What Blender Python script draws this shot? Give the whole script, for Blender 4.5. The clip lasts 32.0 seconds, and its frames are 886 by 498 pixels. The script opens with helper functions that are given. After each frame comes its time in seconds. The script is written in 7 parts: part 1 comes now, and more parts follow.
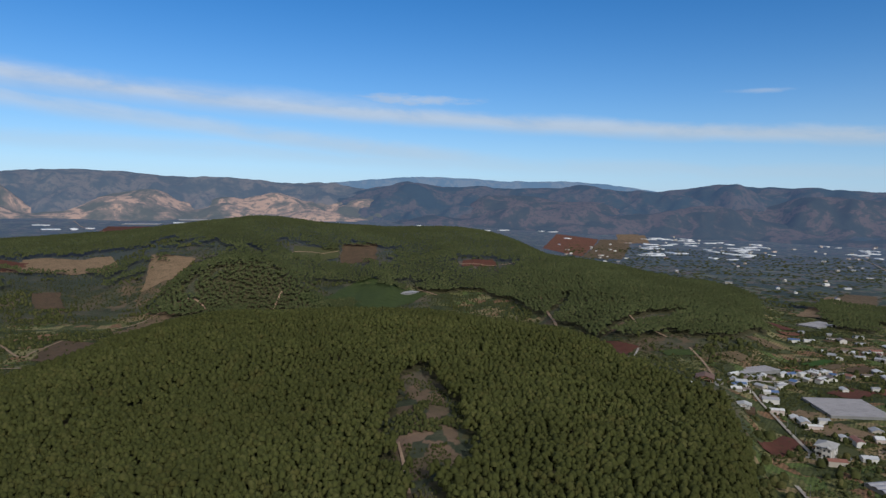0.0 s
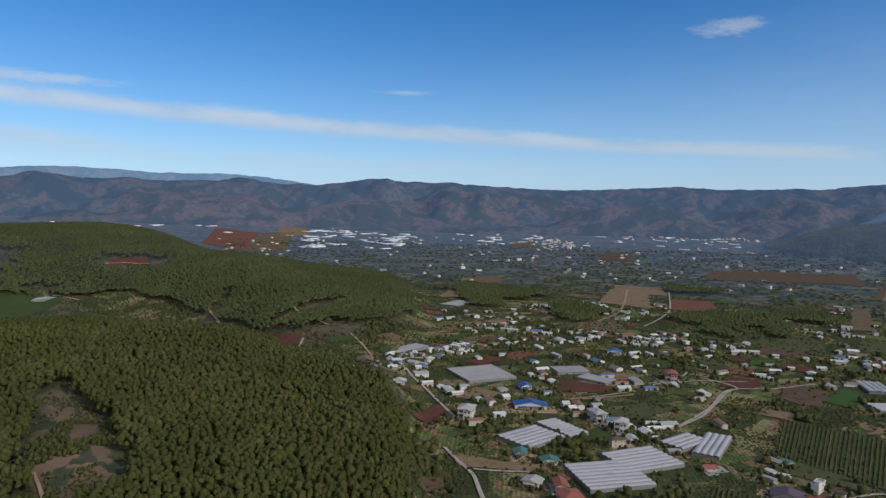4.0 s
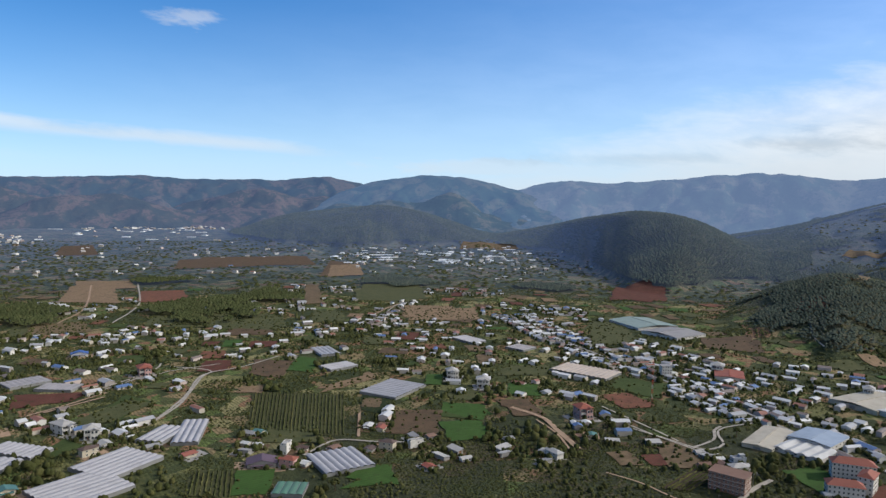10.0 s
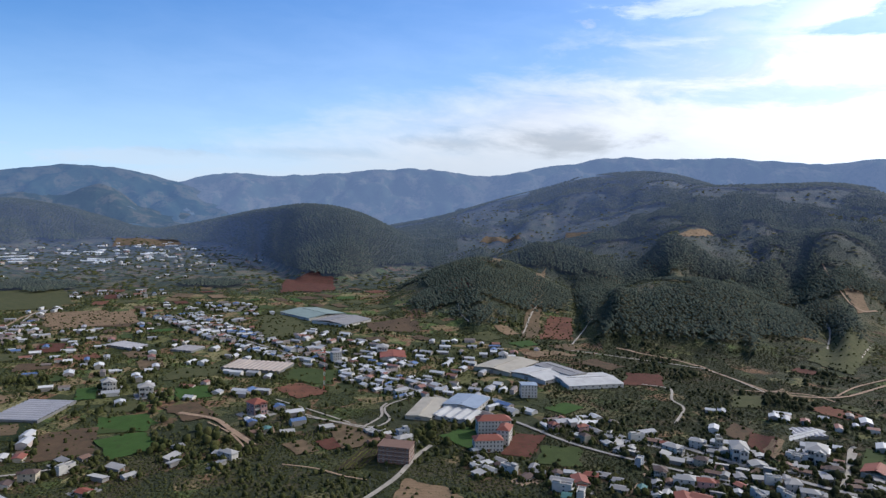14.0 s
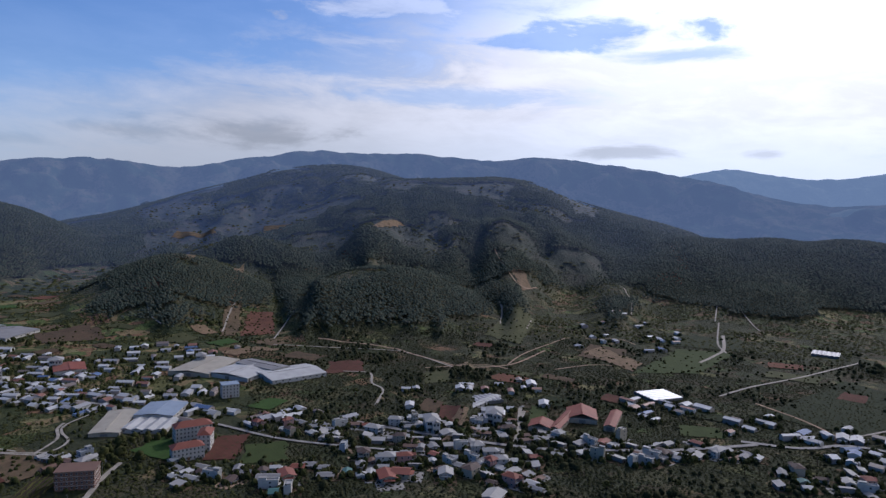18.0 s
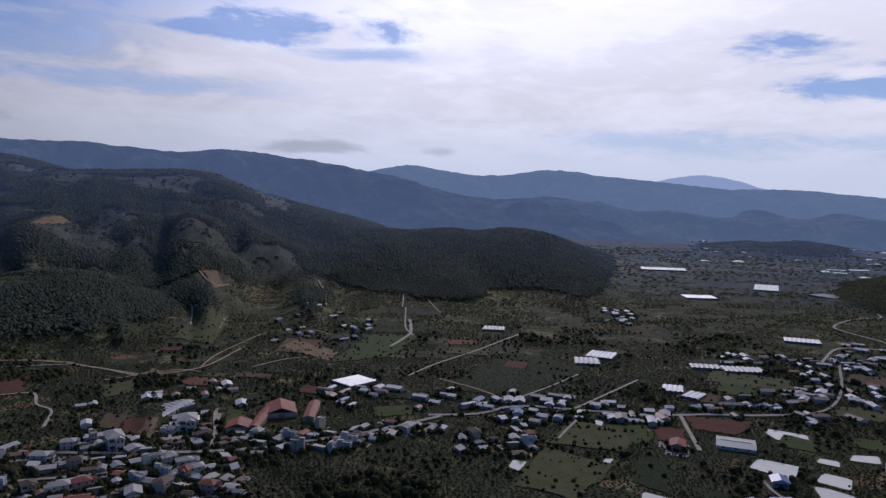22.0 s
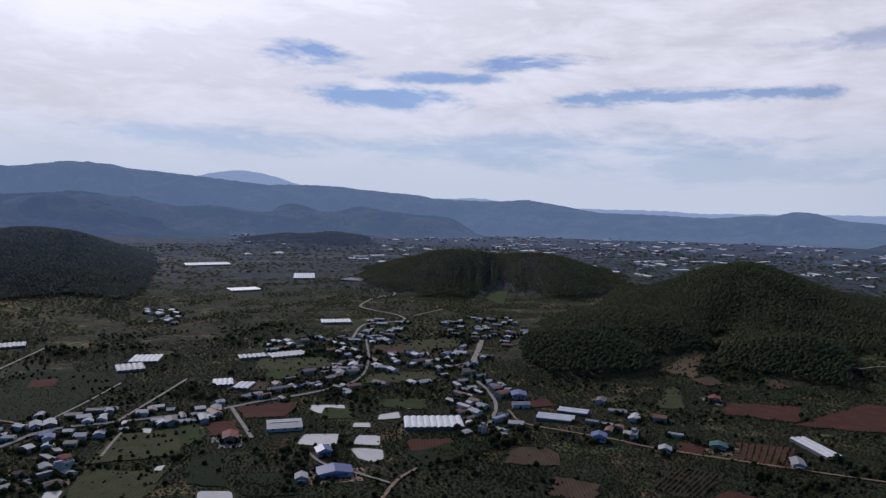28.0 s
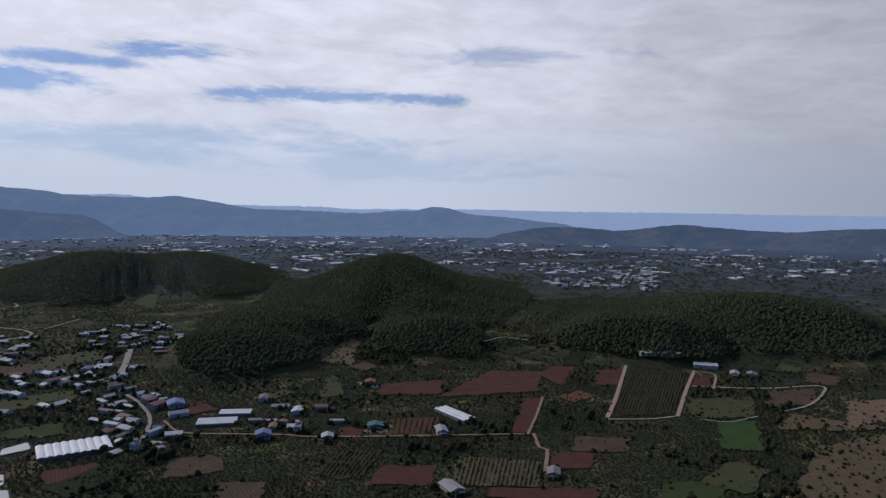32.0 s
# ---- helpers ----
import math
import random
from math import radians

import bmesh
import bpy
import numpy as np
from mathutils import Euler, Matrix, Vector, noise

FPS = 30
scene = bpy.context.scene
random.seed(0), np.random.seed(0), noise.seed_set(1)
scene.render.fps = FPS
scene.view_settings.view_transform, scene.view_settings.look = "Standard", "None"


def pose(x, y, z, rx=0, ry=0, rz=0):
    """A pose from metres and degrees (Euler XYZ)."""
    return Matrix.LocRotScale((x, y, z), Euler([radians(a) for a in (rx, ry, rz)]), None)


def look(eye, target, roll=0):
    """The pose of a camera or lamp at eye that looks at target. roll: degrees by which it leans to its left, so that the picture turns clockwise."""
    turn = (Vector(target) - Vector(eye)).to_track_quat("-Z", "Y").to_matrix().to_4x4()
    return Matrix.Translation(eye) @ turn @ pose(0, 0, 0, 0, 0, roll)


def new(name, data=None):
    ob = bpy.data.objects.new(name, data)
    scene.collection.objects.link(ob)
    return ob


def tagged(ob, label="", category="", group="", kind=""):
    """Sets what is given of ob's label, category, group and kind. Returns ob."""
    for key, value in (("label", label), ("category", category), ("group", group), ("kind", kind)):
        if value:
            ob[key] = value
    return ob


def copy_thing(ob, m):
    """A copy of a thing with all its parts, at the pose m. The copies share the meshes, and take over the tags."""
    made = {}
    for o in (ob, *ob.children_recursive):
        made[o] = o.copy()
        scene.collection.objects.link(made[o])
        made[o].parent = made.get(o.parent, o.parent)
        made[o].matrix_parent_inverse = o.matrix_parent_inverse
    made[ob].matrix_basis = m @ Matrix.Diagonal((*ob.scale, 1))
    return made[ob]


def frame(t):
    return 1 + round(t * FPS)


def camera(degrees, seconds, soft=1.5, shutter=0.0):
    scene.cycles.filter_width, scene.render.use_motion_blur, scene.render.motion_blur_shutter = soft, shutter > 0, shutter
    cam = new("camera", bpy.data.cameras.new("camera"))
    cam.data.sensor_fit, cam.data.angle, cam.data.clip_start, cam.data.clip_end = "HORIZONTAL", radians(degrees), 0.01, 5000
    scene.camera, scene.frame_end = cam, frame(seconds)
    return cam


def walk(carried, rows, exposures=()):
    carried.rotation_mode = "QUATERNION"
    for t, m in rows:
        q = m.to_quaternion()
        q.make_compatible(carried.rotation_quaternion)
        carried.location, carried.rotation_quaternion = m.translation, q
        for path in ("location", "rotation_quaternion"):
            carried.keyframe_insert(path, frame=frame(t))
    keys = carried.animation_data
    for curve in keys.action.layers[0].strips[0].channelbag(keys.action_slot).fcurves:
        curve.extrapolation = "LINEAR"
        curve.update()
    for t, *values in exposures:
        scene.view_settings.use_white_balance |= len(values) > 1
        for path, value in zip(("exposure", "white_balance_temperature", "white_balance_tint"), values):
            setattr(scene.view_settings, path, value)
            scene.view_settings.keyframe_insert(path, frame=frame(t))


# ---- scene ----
# The camera hangs in one place, 210 m over the valley floor, and turns clockwise.
EYE = 210.0
cam = camera(64.97, 32.0, soft=1.4)
TURN = [  # seconds, tilt, lean, heading
    (0, -3.945, -1.105, 0.00), (0.5, -3.940, -1.104, -3.45), (1, -3.937, -1.113, -6.91), (1.5, -3.938, -1.119, -10.38),
    (2, -3.944, -1.114, -13.84), (2.5, -3.952, -1.118, -17.29), (3, -3.972, -1.122, -20.67), (3.5, -3.987, -1.112, -24.00),
    (5.5, -4.000, -1.117, -37.72), (6, -4.011, -1.123, -41.22), (6.5, -4.023, -1.123, -44.78), (7, -4.027, -1.127, -48.37),
    (7.5, -4.036, -1.140, -51.89), (8, -4.041, -1.137, -55.37), (8.5, -4.043, -1.146, -58.86), (9, -4.040, -1.169, -62.37),
    (9.5, -4.035, -1.183, -65.86), (10, -4.027, -1.206, -69.28), (10.5, -4.016, -1.228, -72.64), (11, -4.011, -1.233, -75.91),
    (11.5, -4.010, -1.223, -79.28), (12, -4.013, -1.229, -82.60), (12.5, -4.018, -1.230, -85.92), (13, -4.029, -1.225, -89.30),
    (13.5, -4.041, -1.223, -92.67), (14, -4.054, -1.217, -96.12), (14.5, -4.064, -1.202, -99.53), (15, -4.084, -1.191, -102.92),
    (15.5, -4.107, -1.170, -106.29), (17.5, -4.128, -1.157, -117.72), (18, -4.153, -1.148, -120.58), (18.5, -4.176, -1.148, -123.39),
    (19, -4.190, -1.124, -126.37), (19.5, -4.196, -1.114, -129.55), (20, -4.200, -1.102, -132.77), (20.5, -4.196, -1.095, -136.03),
    (21, -4.199, -1.090, -139.28), (21.5, -4.199, -1.086, -142.51), (22, -4.204, -1.091, -145.49), (22.5, -4.203, -1.088, -148.43),
    (23, -4.200, -1.077, -151.24), (23.5, -4.185, -1.071, -153.97), (24, -4.166, -1.088, -156.90), (24.5, -4.141, -1.096, -159.91),
    (25, -4.094, -1.087, -162.86), (25.5, -4.047, -1.082, -165.81), (27.5, -4.004, -1.056, -178.74), (28, -3.962, -1.023, -181.90),
    (28.5, -3.918, -0.990, -185.07), (29, -3.900, -0.994, -188.29), (29.5, -3.879, -0.993, -191.86), (30, -3.855, -0.994, -195.42),
    (30.5, -3.834, -0.977, -198.99), (31, -3.825, -0.963, -202.54), (31.5, -3.817, -0.935, -206.13), (32, -3.816, -0.915, -209.62)
]
walk(cam, [(t, pose(0, 0, EYE, 90 + tilt, lean, heading)) for t, tilt, lean, heading in TURN],
     exposures=((0.0, 0.0, 6250, 11), (3.0, 0.05, 6250, 11), (7.0, 0.13, 6350, 11), (9.0, 0.48, 6400, 11), (12.0, 0.55, 6300, 12), (15.0, 0.4, 6000, 15),
                (19.0, -0.33, 5800, 22), (22.0, -0.62, 5850, 25), (24.0, -0.66, 6050, 23), (28.0, -0.68, 5920, 22), (32.0, -0.67, 5850, 19)))

# ---- light: a high, slightly warm sun behind thin cloud, and a clear sky with cirrus ----
SUN_AZ, SUN_EL = 150.0, 33.0


def bearing(az, r, z=0.0):
    return Vector((r * math.sin(radians(az)), r * math.cos(radians(az)), z))


sun = new("sun", bpy.data.lights.new("sun", "SUN"))
sun.data.energy, sun.data.angle, sun.data.color = 2.7, radians(0.6), (1.0, 0.95, 0.87)
sun.matrix_world = look((0, 0, 0), -bearing(SUN_AZ, math.cos(radians(SUN_EL)), math.sin(radians(SUN_EL))))


def build_world():
    world = bpy.data.worlds.new("sky")
    scene.world = world
    world.use_nodes = True
    nt = world.node_tree
    nt.nodes.clear()
    N = nt.nodes.new

    def link(a, b):
        nt.links.new(a, b)

    def math_node(op, a, b=None, c=None, clamp=False):
        n = N("ShaderNodeMath")
        n.operation, n.use_clamp = op, clamp
        for i, v in enumerate((a, b, c)):
            if v is None:
                continue
            if isinstance(v, (int, float)):
                n.inputs[i].default_value = v
            else:
                link(v, n.inputs[i])
        return n.outputs[0]

    def smooth(v, lo, hi):
        n = N("ShaderNodeMapRange")
        n.interpolation_type = "SMOOTHSTEP"
        n.inputs["From Min"].default_value, n.inputs["From Max"].default_value = lo, hi
        link(v, n.inputs["Value"])
        return n.outputs["Result"]

    def noise_at(vec, scale, detail=5.0, rough=0.55, distort=0.0):
        n = N("ShaderNodeTexNoise")
        n.inputs["Scale"].default_value, n.inputs["Detail"].default_value = scale, detail
        n.inputs["Roughness"].default_value, n.inputs["Distortion"].default_value = rough, distort
        link(vec, n.inputs["Vector"])
        return n.outputs["Fac"]

    sky = N("ShaderNodeTexSky")
    sky.sky_type, sky.sun_disc = "NISHITA", False
    sky.sun_elevation, sky.sun_rotation = radians(SUN_EL), radians(SUN_AZ)
    sky.altitude, sky.air_density, sky.dust_density, sky.ozone_density = 1200, 1.0, 0.1, 3.0
    coord = N("ShaderNodeTexCoord").outputs["Generated"]
    sep = N("ShaderNodeSeparateXYZ")
    link(coord, sep.inputs[0])
    x, y, z = sep.outputs
    up = math_node("MAXIMUM", z, 0.0)
    # bearing, -80 to 280, and height over the horizon, both in degrees
    turn = math_node("MULTIPLY", math_node("ARCTAN2", x, y), 57.2958)
    A = math_node("ADD", turn, math_node("MULTIPLY", math_node("LESS_THAN", turn, -80.0), 360.0))
    E = math_node("MULTIPLY", math_node("ARCSINE", z), 57.2958)
    plane = N("ShaderNodeCombineXYZ")
    link(A, plane.inputs[0])
    link(math_node("ADD", math_node("MULTIPLY", E, 3.4), math_node("MULTIPLY", A, 0.12)), plane.inputs[1])
    p = plane.outputs[0]
    wisps = noise_at(p, 0.13, 9.0, 0.64, 0.3)
    masses = noise_at(p, 0.035, 5.0, 0.55, 0.2)
    ragged = math_node("ADD", math_node("MULTIPLY", math_node("SUBTRACT", wisps, 0.5), 2.2), math_node("MULTIPLY", math_node("SUBTRACT", masses, 0.5), 1.2))

    def puff(a, e, wide, tall, inner=0.1, outer=1.35, fray=1.9):
        """One cloud, or gap, with frayed edges: 1 inside, 0 outside."""
        u = math_node("DIVIDE", math_node("SUBTRACT", A, a), wide)
        v = math_node("DIVIDE", math_node("SUBTRACT", E, e), tall)
        d = math_node("SQRT", math_node("ADD", math_node("MULTIPLY", u, u), math_node("MULTIPLY", v, v)))
        return math_node("SUBTRACT", 1.0, smooth(math_node("ADD", d, math_node("MULTIPLY", ragged, fray)), inner, outer))

    def most(items):
        out = None
        for share, v in items:
            v = math_node("MULTIPLY", v, share)
            out = v if out is None else math_node("MAXIMUM", out, v)
        return out

    def strip(low, slope, middle, half, a0, a1, share):
        """A long thin cirrus band whose height falls along the bearing."""
        line = math_node("ADD", math_node("MULTIPLY", math_node("SUBTRACT", A, middle), slope), low)
        d = math_node("ABSOLUTE", math_node("SUBTRACT", math_node("SUBTRACT", E, line), math_node("MULTIPLY", ragged, 0.5)))
        body = math_node("SUBTRACT", 1.0, smooth(d, 0.05, half))
        ends = math_node("MULTIPLY", smooth(A, a0 - 8, a0 + 8), math_node("SUBTRACT", 1.0, smooth(A, a1 - 8, a1 + 8)))
        return math_node("MULTIPLY", math_node("MULTIPLY", body, ends), math_node("MULTIPLY", smooth(wisps, 0.05, 0.55), share))

    # the sheet of high cloud on the sun's side, its edge leaning over the valley
    lean = math_node("SUBTRACT", A, math_node("ADD", math_node("MULTIPLY", math_node("MINIMUM", E, 15.0), 3.8), 52.0))
    sheet_ = math_node("MULTIPLY", smooth(math_node("ADD", lean, math_node("MULTIPLY", ragged, 11.0)), -8.0, 38.0), smooth(math_node("SUBTRACT", 262.0, A), -12.0, 14.0))
    gaps = most([(0.95, puff(134.5, 12.9, 6.0, 1.2)), (0.8, puff(127.5, 12.4, 4.5, 0.7)), (0.9, puff(170.6, 11.6, 4.5, 1.3)), (0.95, puff(177.8, 8.2, 5.5, 0.95)),
                 (0.95, puff(188.9, 11.0, 4.0, 0.75)), (0.7, puff(183.0, 9.7, 6.0, 0.45)), (1.0, puff(201.5, 8.3, 7.5, 0.5)), (0.55, puff(139.5, 11.2, 6.0, 0.6)),
                 (0.4, puff(186.0, 4.2, 17.0, 1.3, 0.1)), (0.3, puff(112.0, 11.0, 13.0, 2.6, 0.1, 1.2)), (0.4, puff(121.5, 8.4, 8.0, 0.9, 0.1)), (0.35, puff(160.0, 4.6, 8.0, 1.2, 0.1)),
                 (0.4, puff(214.0, 11.6, 8.0, 0.6)), (0.3, puff(204.0, 2.8, 12.0, 1.2, 0.1))])
    veil = math_node("MULTIPLY", math_node("MULTIPLY", sheet_, math_node("SUBTRACT", 1.0, gaps)), math_node("ADD", 0.84, math_node("MULTIPLY", masses, 0.2)))
    cloud = most([(1.0, veil), (1.0, strip(6.6, -0.048, 0.0, 1.0, -60.0, 60.0, 0.6)), (1.0, strip(5.0, -0.09, -15.0, 1.1, -60.0, 4.0, 0.45)), (1.0, strip(7.6, -0.03, -20.0, 1.5, -70.0, -4.0, 0.42)),
                  (1.0, strip(3.2, -0.02, 0.0, 1.0, -60.0, 40.0, 0.25)), (0.3, smooth(lean, -70.0, 40.0)),
                  (0.5, puff(-2.0, 8.1, 4.5, 0.5, 0.0, 1.2, 2.4)), (0.3, puff(24.4, 8.6, 2.4, 0.2)), (0.4, puff(50.2, 13.1, 3.5, 0.6, 0.0, 1.2, 2.4)), (0.55, puff(76.0, 2.6, 14.0, 0.8)),
                  (0.5, puff(107.5, 13.6, 2.0, 0.9, 0.0, 1.2, 2.4)), (0.5, puff(116.0, 14.8, 7.0, 0.8))])
    haze = math_node("MULTIPLY", math_node("POWER", math_node("SUBTRACT", 1.0, up), 9.0), 0.7)
    # thin cloud is whitest round the sun, greyer to both sides, low down and in the small thick heaps
    core = puff(149.0, 17.5, 40.0, 8.0, 0.4, 1.15, 1.0)
    heaps = most([(0.8, puff(104.5, 4.9, 7.0, 1.1)), (0.6, puff(95.5, 4.6, 5.5, 0.6)), (0.5, puff(84.0, 3.6, 8.0, 0.5)), (0.8, puff(135.7, 3.8, 3.2, 0.55)), (0.6, puff(145.3, 3.7, 1.6, 0.35))])
    cloud = math_node("MAXIMUM", cloud, math_node("MULTIPLY", heaps, 0.8))
    side = math_node("SUBTRACT", math_node("ADD", 5.7, math_node("MULTIPLY", smooth(A, 100.0, 145.0), 4.9)), math_node("MULTIPLY", smooth(A, 205.0, 248.0), 4.3))
    side = math_node("MULTIPLY", side, math_node("ADD", 0.85, math_node("MULTIPLY", math_node("MULTIPLY", smooth(E, 0.5, 9.0), smooth(wisps, 0.25, 0.75)), 0.28)))
    power = math_node("ADD", math_node("MULTIPLY", side, math_node("SUBTRACT", 1.0, math_node("MULTIPLY", heaps, 0.36))), math_node("MULTIPLY", core, 4.2))
    tint = N("ShaderNodeVectorMath")
    tint.operation = "SCALE"
    low = N("ShaderNodeMix")  # bluer where one looks through more air
    low.data_type = "VECTOR"
    link(smooth(E, 1.0, 8.0), low.inputs[0])
    a_in, b_in = [k for k in low.inputs if k.type == "VECTOR" and k.name in ("A", "B")]
    a_in.default_value, b_in.default_value = (0.90, 0.99, 1.05), (0.99, 1.0, 0.985)
    link([k for k in low.outputs if k.type == "VECTOR"][0], tint.inputs[0])
    link(power, tint.inputs["Scale"])
    mix1 = N("ShaderNodeMix")
    mix1.data_type = "RGBA"
    link(cloud, mix1.inputs["Factor"])
    deep = N("ShaderNodeHueSaturation")
    deep.inputs["Saturation"].default_value, deep.inputs["Value"].default_value = 1.36, 0.88
    link(sky.outputs[0], deep.inputs["Color"])
    pure = N("ShaderNodeVectorMath")
    pure.operation = "MULTIPLY"
    pure.inputs[1].default_value = (0.97, 0.96, 1.06)
    link(deep.outputs[0], pure.inputs[0])
    air = N("ShaderNodeMix")  # pale blue air low over the horizon
    air.data_type = "RGBA"
    link(haze, air.inputs["Factor"])
    link(pure.outputs[0], air.inputs["A"])
    air.inputs["B"].default_value = (2.6, 4.9, 7.6, 1.0)
    link(air.outputs["Result"], mix1.inputs["A"])
    link(tint.outputs[0], mix1.inputs["B"])
    bg = N("ShaderNodeBackground")
    bg.inputs["Strength"].default_value = 0.11
    link(mix1.outputs["Result"], bg.inputs["Color"])
    out = N("ShaderNodeOutputWorld")
    link(bg.outputs[0], out.inputs["Surface"])


build_world()

# ---- the lie of the land ----
def hash01(ix, iy, seed):
    h = (ix.astype(np.int64) * 374761393 + iy.astype(np.int64) * 668265263 + seed * 974634777) & 0xFFFFFFFF
    h = ((h ^ (h >> 13)) * 1274126177) & 0xFFFFFFFF
    return ((h ^ (h >> 16)) & 0xFFFFFF) / float(0xFFFFFF)


def grain(x, y, seed=0):
    """Smooth noise over arrays, 0 to 1."""
    x, y = np.asarray(x, float), np.asarray(y, float)
    ix, iy = np.floor(x), np.floor(y)
    fx, fy = x - ix, y - iy
    fx, fy = fx * fx * (3 - 2 * fx), fy * fy * (3 - 2 * fy)
    a, b = hash01(ix, iy, seed), hash01(ix + 1, iy, seed)
    c, d = hash01(ix, iy + 1, seed), hash01(ix + 1, iy + 1, seed)
    return (a + (b - a) * fx) * (1 - fy) + (c + (d - c) * fx) * fy


def fbm(x, y, seed=0, octaves=4):
    total, amp, norm = 0.0, 1.0, 0.0
    for k in range(octaves):
        total = total + amp * grain(x * 2 ** k, y * 2 ** k, seed + 17 * k)
        norm += amp
        amp *= 0.5
    return total / norm


def step(v, lo, hi):
    u = np.clip((v - lo) / (hi - lo), 0, 1)
    return u * u * (3 - 2 * u)


AZ_TABLE = np.arange(-130.0, 240.0 + 60.0, 0.1)


def along(knots, column):
    """A knot column as a smooth curve over the bearing."""
    knots = np.array(knots, float)
    v = np.interp(AZ_TABLE, knots[:, 0], knots[:, column])
    if column == 2:  # die away past both ends
        v = v * step(AZ_TABLE, knots[0, 0] - 3, knots[0, 0]) * (1 - step(AZ_TABLE, knots[-1, 0], knots[-1, 0] + 3))
    k = np.exp(-0.5 * (np.arange(-20, 21) / 6.0) ** 2)
    return np.convolve(np.pad(v, 20, mode="edge"), k / k.sum(), "valid")


RIDGES = []


def ridge(front, back, knots):
    """A hill: its crest by bearing, distance and height; front and back are how far its slopes reach."""
    k = np.array(knots, float)
    reach = (k[0, 0] - 5, k[-1, 0] + 5, k[:, 1].min() - 1.9 * front, k[:, 1].max() + 1.9 * back)  # past this it is level
    RIDGES.append((front, back, along(knots, 1), along(knots, 2), len(RIDGES), reach))


ridge(868, 364, [(-34.7, 658, 20), (-32.7, 672, 23), (-28.1, 728, 29), (-25.5, 798, 37), (-22.7, 840, 46), (-17.3, 868, 54), (-10.2, 868, 54), (-3.8, 868, 55), (3.3, 840, 50), (10.3, 784, 48), (14.8, 700, 41), (19.2, 637, 39), (22.6, 588, 36), (24.5, 525, 27), (25.5, 470, 4)])  # near_hill
ridge(868, 700, [(-35.1, 2100, 75), (-32.5, 2100, 80), (-29.0, 2100, 89), (-25.3, 2100, 98), (-21.4, 2100, 117), (-17.3, 2100, 137), (-15.1, 2100, 148), (-13.0, 2100, 144), (-10.3, 2100, 132), (-7.5, 2100, 123), (-3.9, 2100, 119), (0.8, 2100, 122), (3.6, 2100, 114), (6.4, 1960, 88), (8.2, 1820, 66), (11.9, 1680, 62), (14.6, 1540, 58), (18.9, 1400, 44), (23.0, 1302, 31), (25.0, 1260, 16), (26.2, 1212, 3)])  # pine_ridge
ridge(250, 252, [(-23.5, 1326, 3), (-21.9, 1344, 33), (-19.8, 1344, 73), (-17.3, 1344, 94), (-15.1, 1344, 96), (-12.9, 1344, 79), (-11.1, 1344, 50), (-9.3, 1344, 9)])  # pine_mound
ridge(980, 980, [(53.3, 3640, 37), (54.6, 3640, 75), (57.2, 3640, 120), (60.8, 3640, 147), (64.5, 3640, 172), (67.3, 3640, 143), (70.1, 3640, 91), (72.4, 3640, 44)])  # dark_lobe
ridge(620, 840, [(74.5, 3500, 40), (75.9, 3450, 62), (78.8, 3300, 104), (80.5, 3000, 138), (82.0, 2700, 156), (83.5, 2500, 170), (84.9, 2420, 180), (87.6, 2350, 174), (89.9, 2350, 148), (91.5, 2400, 112), (93.4, 2450, 70), (96.0, 2500, 30)])  # wooded_hill
ridge(1960, 840, [(92.3, 3640, 69), (95.0, 3640, 102), (96.9, 3640, 134), (100.6, 3640, 209), (104.2, 3640, 272), (107.3, 3640, 334), (110.0, 3640, 356), (112.5, 3640, 366), (114.7, 3640, 348), (117.2, 3640, 303), (118.8, 3570, 274), (122.5, 3570, 222), (125.3, 3570, 153)])  # brown_hill
ridge(1750, 980, [(104.9, 2800, 83), (109.9, 2800, 171), (113.4, 2800, 229), (116.1, 2800, 261), (118.8, 2800, 271), (122.5, 2800, 284), (125.2, 2800, 289), (128.0, 2800, 274), (129.9, 2800, 235), (131.7, 2800, 200), (134.5, 2800, 163), (138.1, 2800, 122), (140.8, 2800, 82), (143.0, 2800, 28)])  # long_hill
ridge(896, 980, [(134.8, 2100, 47), (137.4, 2100, 80), (140.1, 2100, 105), (142.8, 2100, 101), (146.5, 2100, 112), (148.3, 2100, 99), (149.7, 2100, 114), (152.0, 2100, 115), (154.4, 2100, 100), (157.6, 2100, 48), (160.0, 2100, 5), (161.4, 1723, 3), (163.2, 1441, 3)])  # spur_hill
ridge(420, 350, [(91.5, 1400, 3), (94.2, 1500, 34), (96.1, 1500, 58), (99.3, 1500, 88), (101.6, 1500, 82), (103.5, 1500, 61), (106.0, 1500, 30), (107.5, 1400, 3)])  # foot_mound
ridge(320, 380, [(108.5, 1250, 3), (110.3, 1300, 36), (111.6, 1300, 63), (114.2, 1300, 72), (116.7, 1300, 75), (118.7, 1300, 64), (120.7, 1300, 44), (123.1, 1280, 28), (124.6, 1250, 16), (126.0, 1200, 3)])  # foot_spur
ridge(420, 560, [(174.9, 1809, 3), (177.7, 1900, 20), (179.0, 1900, 34), (180.3, 1850, 59), (182.5, 1800, 74), (185.2, 1900, 63), (186.9, 2150, 33), (188.8, 1950, 59), (191.0, 1850, 67), (193.5, 1850, 39), (195.5, 1850, 10), (197.6, 1829, 3)])  # twin_domes
ridge(560, 560, [(163.6, 3169, 3), (168.5, 3360, 32), (172.6, 3360, 46), (174.9, 3360, 29), (177.7, 3285, 3), (180.5, 2696, 3)])  # low_hill
